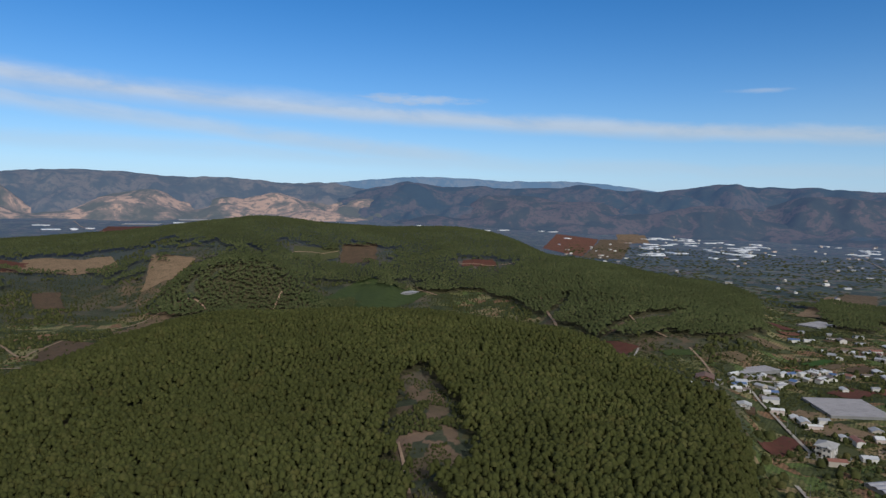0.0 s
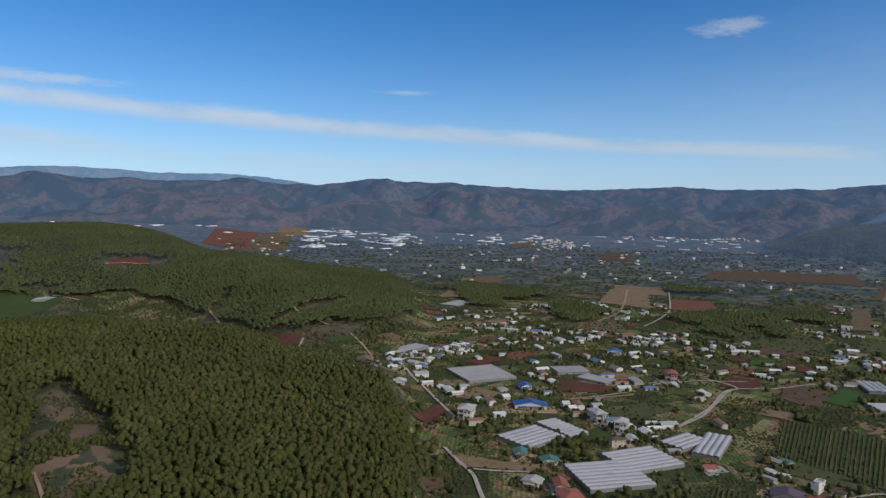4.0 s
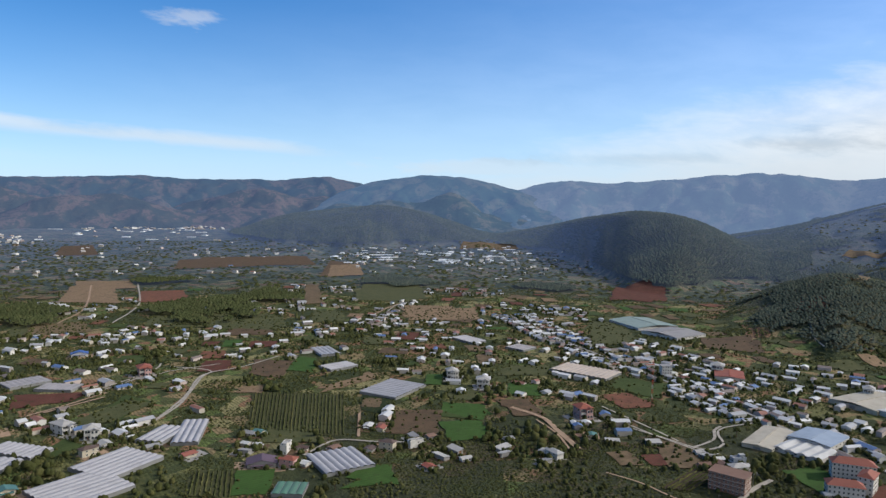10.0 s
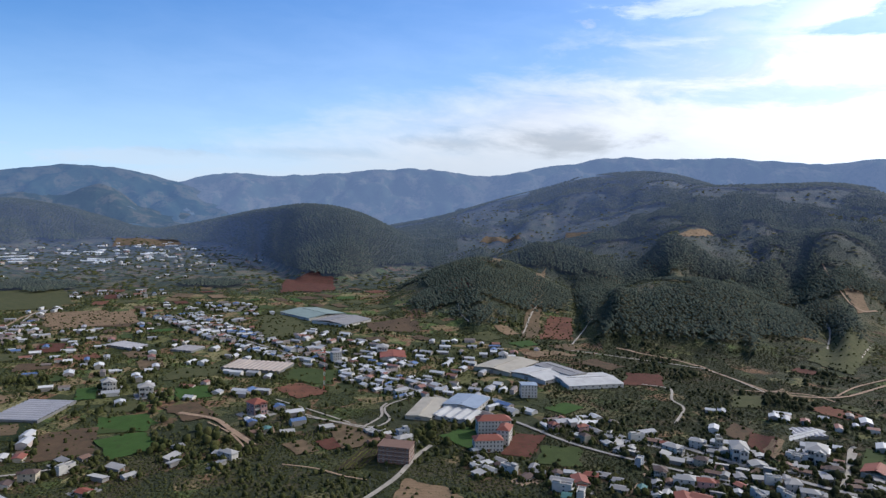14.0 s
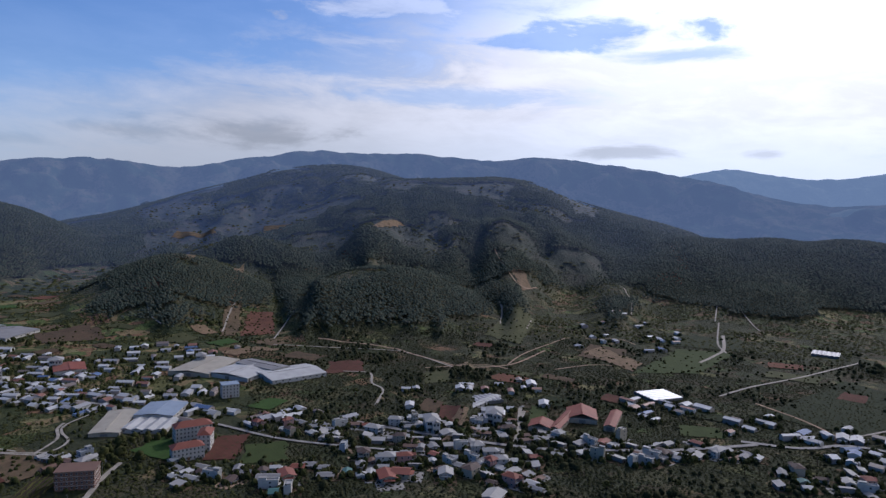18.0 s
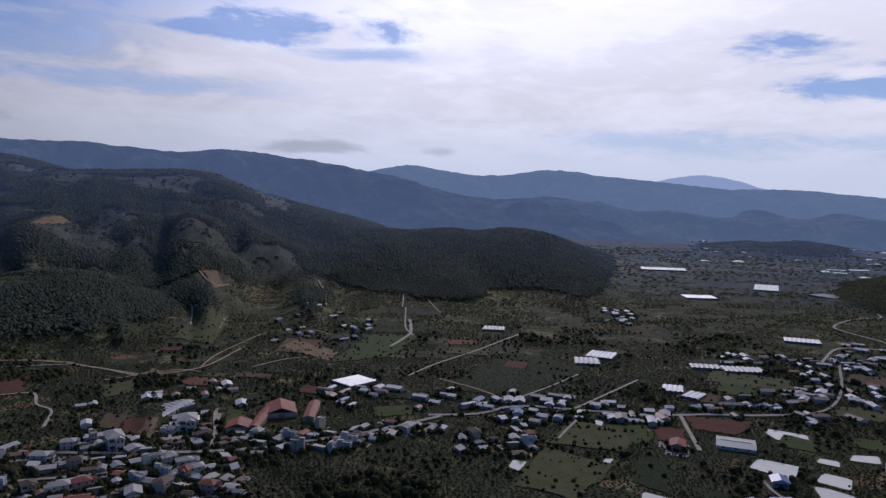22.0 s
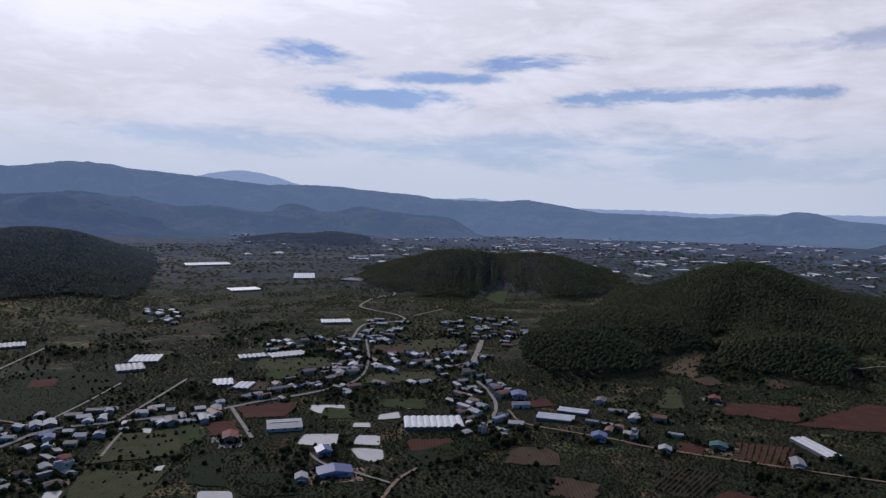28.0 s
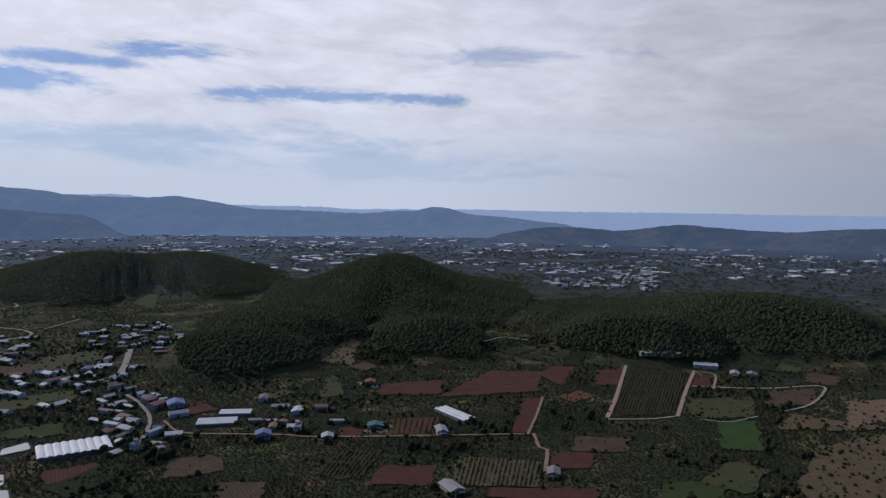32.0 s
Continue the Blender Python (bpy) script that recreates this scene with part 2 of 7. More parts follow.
ridge(350, 588, [(188.5, 895, 3), (189.8, 1027, 3), (192.3, 1161, 3), (194.5, 1288, 6), (196.7, 1344, 23), (199.4, 1428, 40), (202.1, 1428, 75), (204.8, 1428, 95), (206.7, 1428, 93), (208.6, 1428, 76), (211.4, 1428, 48), (214.2, 1428, 26), (217.0, 1428, 6), (219.3, 1242, 3)])  # dome_hill
ridge(240, 420, [(214.3, 1012, 3), (215.7, 1136, 3), (218.0, 1232, 16), (221.6, 1232, 18), (224.3, 1232, 21), (226.8, 1232, 36), (230.2, 1232, 54), (233.4, 1232, 63), (236.5, 1232, 60), (239.0, 1232, 55), (240.8, 1232, 41), (242.5, 1232, 14), (244.2, 1184, 3)])  # right_hill
ridge(190, 260, [(187.5, 900, 2), (188.8, 940, 8), (190.5, 940, 22), (193.2, 940, 27), (195.9, 940, 24), (198.2, 940, 14), (199.8, 940, 3)])  # dome_spur
ridge(190, 260, [(203.0, 1000, 3), (205.6, 1040, 14), (208.0, 1040, 26), (209.8, 1040, 30), (211.7, 1040, 21), (213.2, 1000, 3)])  # dome_knee
ridge(190, 350, [(216.5, 1050, 3), (218.6, 1080, 8), (220.8, 1080, 27), (223.0, 1080, 37), (225.1, 1080, 42), (227.6, 1080, 42), (230.0, 1100, 35)])  # right_knee
ridge(330, 500, [(111.0, 1750, 20), (114.1, 1750, 95), (116.6, 1720, 92), (118.7, 1700, 71), (121.0, 1650, 52), (123.7, 1600, 32), (126.5, 1500, 5)])  # second_spur
ridge(500, 500, [(101.0, 1900, 60), (104.3, 1850, 104), (106.2, 1850, 92), (108.0, 1800, 80), (109.8, 1750, 58), (111.5, 1700, 20)])  # middle_spur
ridge(1300, 1200, [(86.0, 3000, 10), (91.0, 3000, 62), (95.0, 3000, 90), (100.0, 3000, 110), (108.0, 3000, 120), (112.0, 3000, 80)])  # apron
ridge(250, 350, [(133.5, 1550, 3), (135.0, 1600, 30), (137.4, 1600, 44), (139.7, 1600, 46), (141.5, 1600, 5)])  # knob
ridge(200, 300, [(189.0, 1100, 3), (192.3, 1130, 18), (195.0, 1130, 34), (197.7, 1130, 40), (200.5, 1130, 37), (202.3, 1130, 26), (203.3, 1100, 3)])  # dome_shoulder
ridge(200, 300, [(203.0, 1230, 10), (206.1, 1250, 32), (207.9, 1250, 37), (209.8, 1250, 33), (211.7, 1250, 20), (213.5, 1230, 12), (216.3, 1230, 18), (219.0, 1230, 17), (221.0, 1230, 5)])  # dome_saddle


def polar(x, y):
    r = np.hypot(x, y)
    az = np.degrees(np.arctan2(x, y))
    return np.where(az < -60, az + 360, az), r


def slope_of(az, r, entry):
    """The height of one hill at each place, worked out only within its reach."""
    a0, a1, r0, r1 = entry[5]
    near = (az > a0) & (az < a1) & (r > r0) & (r < r1)
    out = np.zeros(np.shape(az))
    if near.any():
        out[near] = hill_height(az[near], r[near], entry)
    return out


def hill_height(az, r, entry):
    front, back, dist, high, seed, _ = entry
    R, Z = np.interp(az, AZ_TABLE, dist), np.interp(az, AZ_TABLE, high)
    gap = np.where(r < R, (R - r) / front, (r - R) / back)
    spur = fbm(az * R / 57.3 / 200.0, r / 590.0, 50 + seed, 3) - 0.5
    u = np.clip(gap * (1 + 0.8 * spur * step(gap, 0.02, 0.3)), 0, 1)
    s = (0.5 + 0.5 * np.cos(np.pi * u)) ** 0.95
    x, y = r * np.sin(np.radians(az)), r * np.cos(np.radians(az))
    warp = 110 * grain(x / 420, y / 420, seed)
    gully = np.abs(fbm((x + warp) / 390, (y - warp) / 390, 90 + seed, 2) - 0.5) * 2
    fold = np.abs(grain((x - warp) / 150, (y + warp) / 150, 140 + seed) - 0.5) * 2
    rib = np.abs(grain(az * R / 57.3 / 130 + 0.4 * grain(x / 300, y / 300, seed), r / 900, 170 + seed) - 0.5) * 2  # spurs that run down the slope
    relief = 0.15 * (gully - 0.28) + 0.07 * (fold - 0.5) + 0.20 * (rib - 0.4)
    return np.maximum(Z, 0) * s * (1 + relief * 4 * s * (1 - s) * step(gap, 0.05, 0.3))


def ground_z(x, y):
    x, y = np.asarray(x, float), np.asarray(y, float)
    az, r = polar(x, y)
    base = 58 * step(r, 2100, 4500) * (1 - step(az, 0, 30)) + 50 * step(r, 2700, 4600) * (1 - step(az, 150, 172)) + 3 * fbm(x / 220, y / 220, 3, 3) * step(r, 400, 1200)
    total = np.maximum(base, 0.01) ** 5
    for entry in RIDGES:
        total = total + np.maximum(slope_of(az, r, entry), 0) ** 5
    return total ** 0.2 * step(r, 40, 340)


def gz(x, y):
    return float(ground_z(np.array([x]), np.array([y]))[0])


# ---- materials ----
class Mat:
    """A node material with a Principled surface; the methods return sockets."""

    def __init__(self, name, rough=0.85, metal=0.0, spec=0.25):
        self.m = bpy.data.materials.new(name)
        self.m.use_nodes = True
        self.nt = self.m.node_tree
        self.bsdf = self.nt.nodes["Principled BSDF"]
        self.bsdf.inputs["Roughness"].default_value = rough
        self.bsdf.inputs["Metallic"].default_value = metal
        self.bsdf.inputs["Specular IOR Level"].default_value = spec
        self.pos = self.node("ShaderNodeNewGeometry").outputs["Position"]

    def node(self, kind):
        return self.nt.nodes.new(kind)

    def put(self, value, socket):
        if hasattr(value, "is_linked"):
            self.nt.links.new(value, socket)
        else:
            socket.default_value = value

    def noise(self, scale, detail=4.0, rough=0.6, vec=None, distort=0.0):
        n = self.node("ShaderNodeTexNoise")
        n.inputs["Scale"].default_value, n.inputs["Detail"].default_value = scale, detail
        n.inputs["Roughness"].default_value, n.inputs["Distortion"].default_value = rough, distort
        self.put(vec or self.pos, n.inputs["Vector"])
        return n.outputs["Fac"]

    def stretch(self, scale, turn=0.0, vec=None):
        n = self.node("ShaderNodeMapping")
        n.inputs["Scale"].default_value = scale
        n.inputs["Rotation"].default_value = (0, 0, radians(turn))
        self.put(vec or self.pos, n.inputs["Vector"])
        return n.outputs[0]

    def cells(self, scale, vec=None, feature="F1", metric="CHEBYCHEV", jitter=0.9):
        n = self.node("ShaderNodeTexVoronoi")
        n.feature = feature
        if feature == "F1":
            n.distance = metric
        n.inputs["Scale"].default_value, n.inputs["Randomness"].default_value = scale, jitter
        self.put(vec or self.pos, n.inputs["Vector"])
        return n.outputs

    def ramp(self, fac, stops, hard=False):
        n = self.node("ShaderNodeValToRGB")
        n.color_ramp.interpolation = "CONSTANT" if hard else "LINEAR"
        els = n.color_ramp.elements
        while len(els) < len(stops):
            els.new(0.5)
        for e, (at, c) in zip(els, stops):
            e.position, e.color = at, (*c, 1.0)
        self.put(fac, n.inputs["Fac"])
        return n.outputs["Color"]

    def mix(self, fac, a, b, mode="MIX"):
        n = self.node("ShaderNodeMix")
        n.data_type, n.blend_type = "RGBA", mode
        self.put(fac, n.inputs["Factor"])
        for v, s in ((a, "A"), (b, "B")):
            sockets = [k for k in n.inputs if k.name == s and k.type == "RGBA"]
            self.put((*v, 1.0) if isinstance(v, tuple) else v, sockets[0])
        return [k for k in n.outputs if k.type == "RGBA"][0]

    def calc(self, op, a, b=0.0):
        n = self.node("ShaderNodeMath")
        n.operation = op
        self.put(a, n.inputs[0])
        self.put(b, n.inputs[1])
        return n.outputs[0]

    def span(self, v, lo, hi):
        n = self.node("ShaderNodeMapRange")
        n.interpolation_type = "SMOOTHSTEP"
        n.inputs["From Min"].default_value, n.inputs["From Max"].default_value = lo, hi
        self.put(v, n.inputs["Value"])
        return n.outputs["Result"]

    def attr(self, name):
        n = self.node("ShaderNodeAttribute")
        n.attribute_name = name
        return n.outputs

    def island(self):
        return self.node("ShaderNodeNewGeometry").outputs["Random Per Island"]

    def pick(self):
        return self.node("ShaderNodeObjectInfo").outputs["Random"]

    def bump(self, height, strength=0.4, distance=0.2):
        n = self.node("ShaderNodeBump")
        n.inputs["Strength"].default_value, n.inputs["Distance"].default_value = strength, distance
        self.put(height, n.inputs["Height"])
        self.nt.links.new(n.outputs[0], self.bsdf.inputs["Normal"])

    def base(self, color):
        self.put((*color, 1.0) if isinstance(color, tuple) else color, self.bsdf.inputs["Base Color"])
        return self

    def glow(self, color, strength, far=""):
        self.bsdf.inputs["Emission Color"].default_value = (*color, 1.0)
        self.put(self.calc("MULTIPLY", self.attr(far)["Fac"], strength) if far else strength, self.bsdf.inputs["Emission Strength"])
        return self


def leaf_mat(name, dark, light, warm, scale=0.5, hazy=None):
    k = Mat(name, 0.95, 0.0, 0.04)
    tone = k.ramp(k.calc("ADD", k.calc("MULTIPLY", k.noise(scale, 3.0), 0.6), k.calc("MULTIPLY", k.island(), 0.4)),
                  ((0.25, dark), (0.55, light), (0.8, warm)))
    stand = k.span(k.noise(0.011, 4.0, 0.6), 0.35, 0.65)
    old = k.span(k.noise(0.05, 3.0, 0.6), 0.55, 0.7)
    tone = k.mix(k.calc("MULTIPLY", stand, 0.55), tone, tuple(0.6 * c for c in light))
    k.base(k.mix(k.calc("MULTIPLY", old, 0.35), tone, (1.25 * light[0], 0.95 * light[1], light[2])))
    k.bump(k.noise(2.2, 4.0, 0.7), 0.7, 0.5)
    # haze before far leaves, painted on as a distance-graded glow
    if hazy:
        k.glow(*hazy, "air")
    return k.m


def soil_mat(name, dark, light, turn=0.0, rows=0.0, green=None):
    """Worked earth: clods, damp patches and, with rows, planted lines that far apart."""
    k = Mat(name, 0.95, 0.0, 0.1)
    c = k.ramp(k.noise(0.07, 5.0), ((0.3, dark), (0.7, light)))
    c = k.mix(k.calc("MULTIPLY", k.noise(0.9, 3.0), 0.5), c, tuple(0.6 * v for v in dark))
    if rows:
        w = k.node("ShaderNodeTexWave")
        w.wave_type, w.bands_direction = "BANDS", "X"
        w.inputs["Scale"].default_value = 0.314 / rows
        w.inputs["Distortion"].default_value, w.inputs["Detail"].default_value = 0.6, 2.0
        k.put(k.stretch((1, 1, 1), turn), w.inputs["Vector"])
        gaps = k.calc("MULTIPLY", k.span(w.outputs["Fac"], 0.35, 0.65), k.span(k.noise(0.05, 3.0), 0.25, 0.5))
        c = k.mix(gaps, c, green or (0.035, 0.06, 0.018))
        k.bump(gaps, 0.6, 0.8)
    else:
        w = k.node("ShaderNodeTexWave")
        w.inputs["Scale"].default_value, w.inputs["Distortion"].default_value, w.inputs["Detail"].default_value = 0.11, 2.0, 2.0
        k.put(k.stretch((1, 1, 1), turn), w.inputs["Vector"])
        c = k.mix(k.calc("MULTIPLY", k.span(w.outputs["Fac"], 0.4, 0.8), 0.35), c, tuple(0.5 * v for v in dark))
        c = k.mix(k.calc("MULTIPLY", k.span(k.noise(0.25, 4.0, 0.7), 0.55, 0.66), 0.7), c, (0.03, 0.04, 0.014))
        k.bump(k.noise(0.8, 4.0), 0.5, 0.3)
    return k.base(c).m


def ground_mat(name, hazy=None):
    """Valley floor: a patchwork of plots; scrub and bare earth on the slopes; needles under the pines."""
    k = Mat(name, 0.95, 0.0, 0.1)
    cover = k.node("ShaderNodeSeparateColor")
    k.put(k.attr("cover")["Color"], cover.inputs[0])
    wood, dry, farm = cover.outputs
    plots = k.cells(1.0, k.stretch((0.014, 0.024, 0.0), 20))
    small = k.cells(1.0, k.stretch((0.05, 0.035, 0.0), -12))
    a = k.node("ShaderNodeSeparateColor")
    k.put(plots["Color"], a.inputs[0])
    b = k.node("ShaderNodeSeparateColor")
    k.put(small["Color"], b.inputs[0])
    tone = k.calc("ADD", k.calc("MULTIPLY", a.outputs[0], 0.65), k.calc("MULTIPLY", b.outputs[1], 0.35))
    plot = k.ramp(tone, ((0.0, (0.041, 0.048, 0.019)), (0.3, (0.065, 0.068, 0.026)), (0.38, (0.128, 0.123, 0.048)), (0.45, (0.054, 0.061, 0.024)),
                         (0.52, (0.223, 0.162, 0.085)), (0.59, (0.095, 0.123, 0.037)), (0.65, (0.203, 0.113, 0.065)), (0.72, (0.073, 0.080, 0.031)), (0.80, (0.216, 0.189, 0.088))), True)
    w = k.node("ShaderNodeTexWave")
    w.inputs["Scale"].default_value, w.inputs["Distortion"].default_value = 0.09, 1.5
    k.put(k.stretch((1, 1, 1), 33), w.inputs["Vector"])
    plot = k.mix(k.calc("MULTIPLY", k.span(w.outputs["Fac"], 0.3, 0.7), 0.35), plot, (0.02, 0.03, 0.012))
    # dense crops, plus shade painted in on the sunward side, darken the plots
    lush_shade = k.calc("MULTIPLY", k.attr("lush_shade")["Fac"], k.span(k.noise(0.02, 5.0, 0.65), 0.34, 0.5))
    plot = k.mix(k.calc("MULTIPLY", lush_shade, 0.85), plot, (0.030, 0.033, 0.019))
    speck = k.span(k.noise(0.22, 3.0, 0.7), 0.48, 0.62)
    plot = k.mix(k.calc("MULTIPLY", speck, 0.45), plot, (0.016, 0.026, 0.010))
    scrub = k.ramp(k.noise(0.016, 7.0, 0.68), ((0.36, (0.030, 0.038, 0.022)), (0.5, (0.052, 0.056, 0.034)), (0.6, (0.080, 0.070, 0.046)), (0.72, (0.115, 0.088, 0.060))))
    bare = k.ramp(k.noise(0.01, 7.0, 0.65), ((0.35, (0.055, 0.054, 0.030)), (0.5, (0.095, 0.070, 0.044)), (0.66, (0.155, 0.104, 0.070))))
    worn = k.span(k.calc("ADD", dry, k.calc("MULTIPLY", k.calc("SUBTRACT", k.noise(0.013, 7.0, 0.65), 0.5), 1.5)), 0.34, 0.72)
    slope = k.mix(worn, scrub, bare)
    c = k.mix(farm, slope, plot)
    floor = k.ramp(k.noise(0.15, 5.0), ((0.35, (0.040, 0.042, 0.018)), (0.65, (0.070, 0.060, 0.032))))
    c = k.mix(k.span(k.calc("ADD", wood, k.calc("MULTIPLY", k.calc("SUBTRACT", k.noise(0.16, 4.0, 0.7), 0.5), 1.3)), 0.25, 0.75), c, floor)
    if hazy:  # far off, plots are darkened by half and haze is painted on as glow
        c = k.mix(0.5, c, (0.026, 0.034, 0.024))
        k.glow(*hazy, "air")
    k.bump(k.noise(0.12, 6.0, 0.7), 0.9, 3.0)
    return k.base(c).m


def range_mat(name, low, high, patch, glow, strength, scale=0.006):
    """A far range: wooded spurs and bare patches; haze is painted on as glow."""
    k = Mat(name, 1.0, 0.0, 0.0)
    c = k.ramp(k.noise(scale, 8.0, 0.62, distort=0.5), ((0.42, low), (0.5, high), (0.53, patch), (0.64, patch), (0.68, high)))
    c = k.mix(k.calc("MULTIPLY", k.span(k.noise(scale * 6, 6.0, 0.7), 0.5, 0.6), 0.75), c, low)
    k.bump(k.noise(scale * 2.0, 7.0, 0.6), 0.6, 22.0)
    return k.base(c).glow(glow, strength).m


M = {
    "pine": leaf_mat("pine needles", (0.033, 0.037, 0.012), (0.051, 0.056, 0.017), (0.071, 0.069, 0.024), 0.18),
    "far_pine": leaf_mat("distant pine needles", (0.036, 0.044, 0.017), (0.052, 0.061, 0.024), (0.070, 0.073, 0.031), 0.12),
    "dome": leaf_mat("dark pine needles", (0.032, 0.040, 0.020), (0.052, 0.060, 0.028), (0.075, 0.078, 0.036), 0.05),
    # hill scrub: haze put into a blue-green base; the far copy also glows
    "hill": leaf_mat("scrub tinted as hazed", (0.036, 0.050, 0.040), (0.056, 0.070, 0.052), (0.095, 0.092, 0.064), 0.06),
    "far_hill": leaf_mat("far scrub with haze glow", (0.034, 0.046, 0.036), (0.052, 0.064, 0.046), (0.086, 0.084, 0.056), 0.06, ((0.08, 0.128, 0.26), 0.40)),
    "bush": leaf_mat("orchard leaves", (0.024, 0.030, 0.011), (0.050, 0.055, 0.019), (0.092, 0.085, 0.033)),
    # coffee leaves, darkened to paint in the shade of the sunward side
    "coffee": leaf_mat("coffee leaves darkened as backlit", (0.020, 0.025, 0.012), (0.036, 0.040, 0.018), (0.066, 0.058, 0.027)),
    "ground": ground_mat("farmland and slopes"),
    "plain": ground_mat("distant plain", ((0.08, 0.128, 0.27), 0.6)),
    "bark": Mat("pine bark", 0.9).base((0.09, 0.055, 0.035)).m,
}


# ---- mesh helpers ----
def mesh_from(name, verts, faces, material, smooth=False):
    """A mesh from arrays; all faces have the same number of corners."""
    verts, faces = np.ascontiguousarray(verts, np.float32), np.ascontiguousarray(faces, np.int32)
    me = bpy.data.meshes.new(name)
    n, k = faces.shape
    me.vertices.add(len(verts))
    me.vertices.foreach_set("co", verts.ravel())
    me.loops.add(n * k)
    me.loops.foreach_set("vertex_index", faces.ravel())
    me.polygons.add(n)
    me.polygons.foreach_set("loop_start", np.arange(0, n * k, k, dtype=np.int32))
    me.polygons.foreach_set("use_smooth", np.full(n, smooth))
    me.update(calc_edges=True)
    me.materials.append(material)
    return me


def sheet(name, azs, rs, height, material):
    """A polar sheet of land between bearings and distances."""
    A, Rr = np.meshgrid(np.radians(azs), rs, indexing="ij")
    X, Y = Rr * np.sin(A), Rr * np.cos(A)
    Z = height(X.ravel(), Y.ravel())
    na, nr = len(azs), len(rs)
    verts = np.stack([X.ravel(), Y.ravel(), Z], 1)
    i, j = np.meshgrid(np.arange(na - 1), np.arange(nr - 1), indexing="ij")
    a = (i * nr + j).ravel()
    faces = np.stack([a, a + 1, a + nr + 1, a + nr], 1)
    return mesh_from(name, verts, faces, material, True), verts


def part(name, data, parent, label=""):
    ob = new(name, data)
    ob.parent = parent
    return tagged(ob, label)


# ---- ground ----
NAMES = ("near_hill", "pine_ridge", "pine_mound", "dark_lobe", "wooded_hill", "brown_hill", "long_hill", "spur_hill",
         "foot_mound", "foot_spur", "twin_domes", "low_hill", "dome_hill", "right_hill", "dome_spur", "dome_knee", "right_knee",
         "second_spur", "middle_spur", "apron", "knob", "dome_shoulder", "dome_saddle")


def rise(name, x, y):
    az, r = polar(x, y)
    return slope_of(az, r, RIDGES[NAMES.index(name)])


CLEARINGS = []  # open places in the woods: x, y, radius along, radius across, turn


def clearing(az, r, a, b, turn=0.0):
    p = bearing(az, r)
    CLEARINGS.append((p.x, p.y, a, b, radians(turn - az)))


clearing(-1.4, 473, 27, 151, 0)
clearing(-10.3, 1766, 84, 56, 0)
clearing(-6.6, 1748, 98, 84, 0)
clearing(-7.5, 1403, 182, 112, 0)
clearing(3.2, 1700, 77, 56, 0)
clearing(9.1, 1192, 13, 126, -12)
clearing(13.9, 958, 70, 22, 0)
clearing(16.0, 1080, 17, 84, -35)
clearing(-21.4, 1552, 84, 182, -20)
clearing(-29.1, 1742, 224, 84, 0)
clearing(-28.4, 1460, 266, 196, 0)
clearing(-16.0, 1140, 154, 14, 0)
clearing(-15.1, 1660, 14, 20, 0)
clearing(-28.5, 598, 7, 7, 0)
clearing(-24.1, 600, 6, 8, 0)
clearing(18.2, 975, 42, 56, 0)


COPSES = []  # small woods on the level: x, y, radius along, radius across, turn


def copse(az, r, a, b, turn=0.0):
    p = bearing(az, r)
    COPSES.append((p.x, p.y, a, b, radians(turn - az)))


copse(31.5, 1560, 95, 170)
copse(38.5, 1330, 60, 110)
copse(50.5, 1330, 95, 120)
copse(55.5, 1480, 60, 90)
copse(66.0, 1750, 80, 110)
copse(47.0, 1780, 90, 60)
copse(78.0, 1700, 60, 60)


def wooded(x, y):
    """Where pines stand, 0 to 1."""
    az, r = polar(x, y)
    ragged = (fbm(x / 60, y / 60, 9, 3) - 0.5)
    w = np.zeros_like(x)
    for name, least in (("near_hill", 13), ("pine_ridge", 13), ("pine_mound", 11), ("wooded_hill", 14), ("dark_lobe", 25),
                        ("twin_domes", 5), ("dome_hill", 7), ("right_hill", 8), ("dome_spur", 6), ("dome_knee", 5),
                        ("right_knee", 6), ("dome_shoulder", 6), ("spur_hill", 14)):
        w = np.maximum(w, step(rise(name, x, y) + 9 * ragged, least, least + 2))
    # the pines end where the near hill's crest turns down and the orchards begin
    az_, r_ = az + 2 * ragged, r * (1 + 0.12 * ragged)
    behind = (r_ > np.interp(az_, (10.3, 14.8, 19.2, 22.6, 24.5, 25.6), (905, 765, 700, 645, 590, 520))) & (r_ < np.interp(az_, (10.3, 14.8, 19.1, 23.2, 25.1), (1060, 990, 990, 1050, 1200)))
    w = w * (1 - behind * step(az, 9, 11) * (az < 40))
    # scrubby woods on the big backlit hills
    stands = fbm(x / 170, y / 170, 31, 5)
    for name, open_share in (("long_hill", 0.42), ("foot_spur", 0.46), ("foot_mound", 0.455), ("second_spur", 0.45), ("middle_spur", 0.47), ("apron", 0.53), ("brown_hill", 0.47), ("low_hill", 0.4), ("knob", 0.42)):
        h = rise(name, x, y)
        w = np.maximum(w, step(h, 9, 22) * step(stands, open_share, open_share + 0.03))
    for cx, cy, a, b, turn in COPSES:
        dx, dy = x - cx, y - cy
        u, v = dx * np.cos(turn) + dy * np.sin(turn), -dx * np.sin(turn) + dy * np.cos(turn)
        w = np.maximum(w, 1 - step(np.hypot(u / a, v / b) + 1.6 * ragged, 0.85, 1.0))
    for cx, cy, a, b, turn in CLEARINGS:
        dx, dy = x - cx, y - cy
        u, v = dx * np.cos(turn) + dy * np.sin(turn), -dx * np.sin(turn) + dy * np.cos(turn)
        d = np.hypot(u / a, v / b) + 1.3 * ragged + 0.9 * (fbm(x / 16, y / 16, 15, 2) - 0.5)
        w = w * step(d, 0.9, 1.05)
    return w


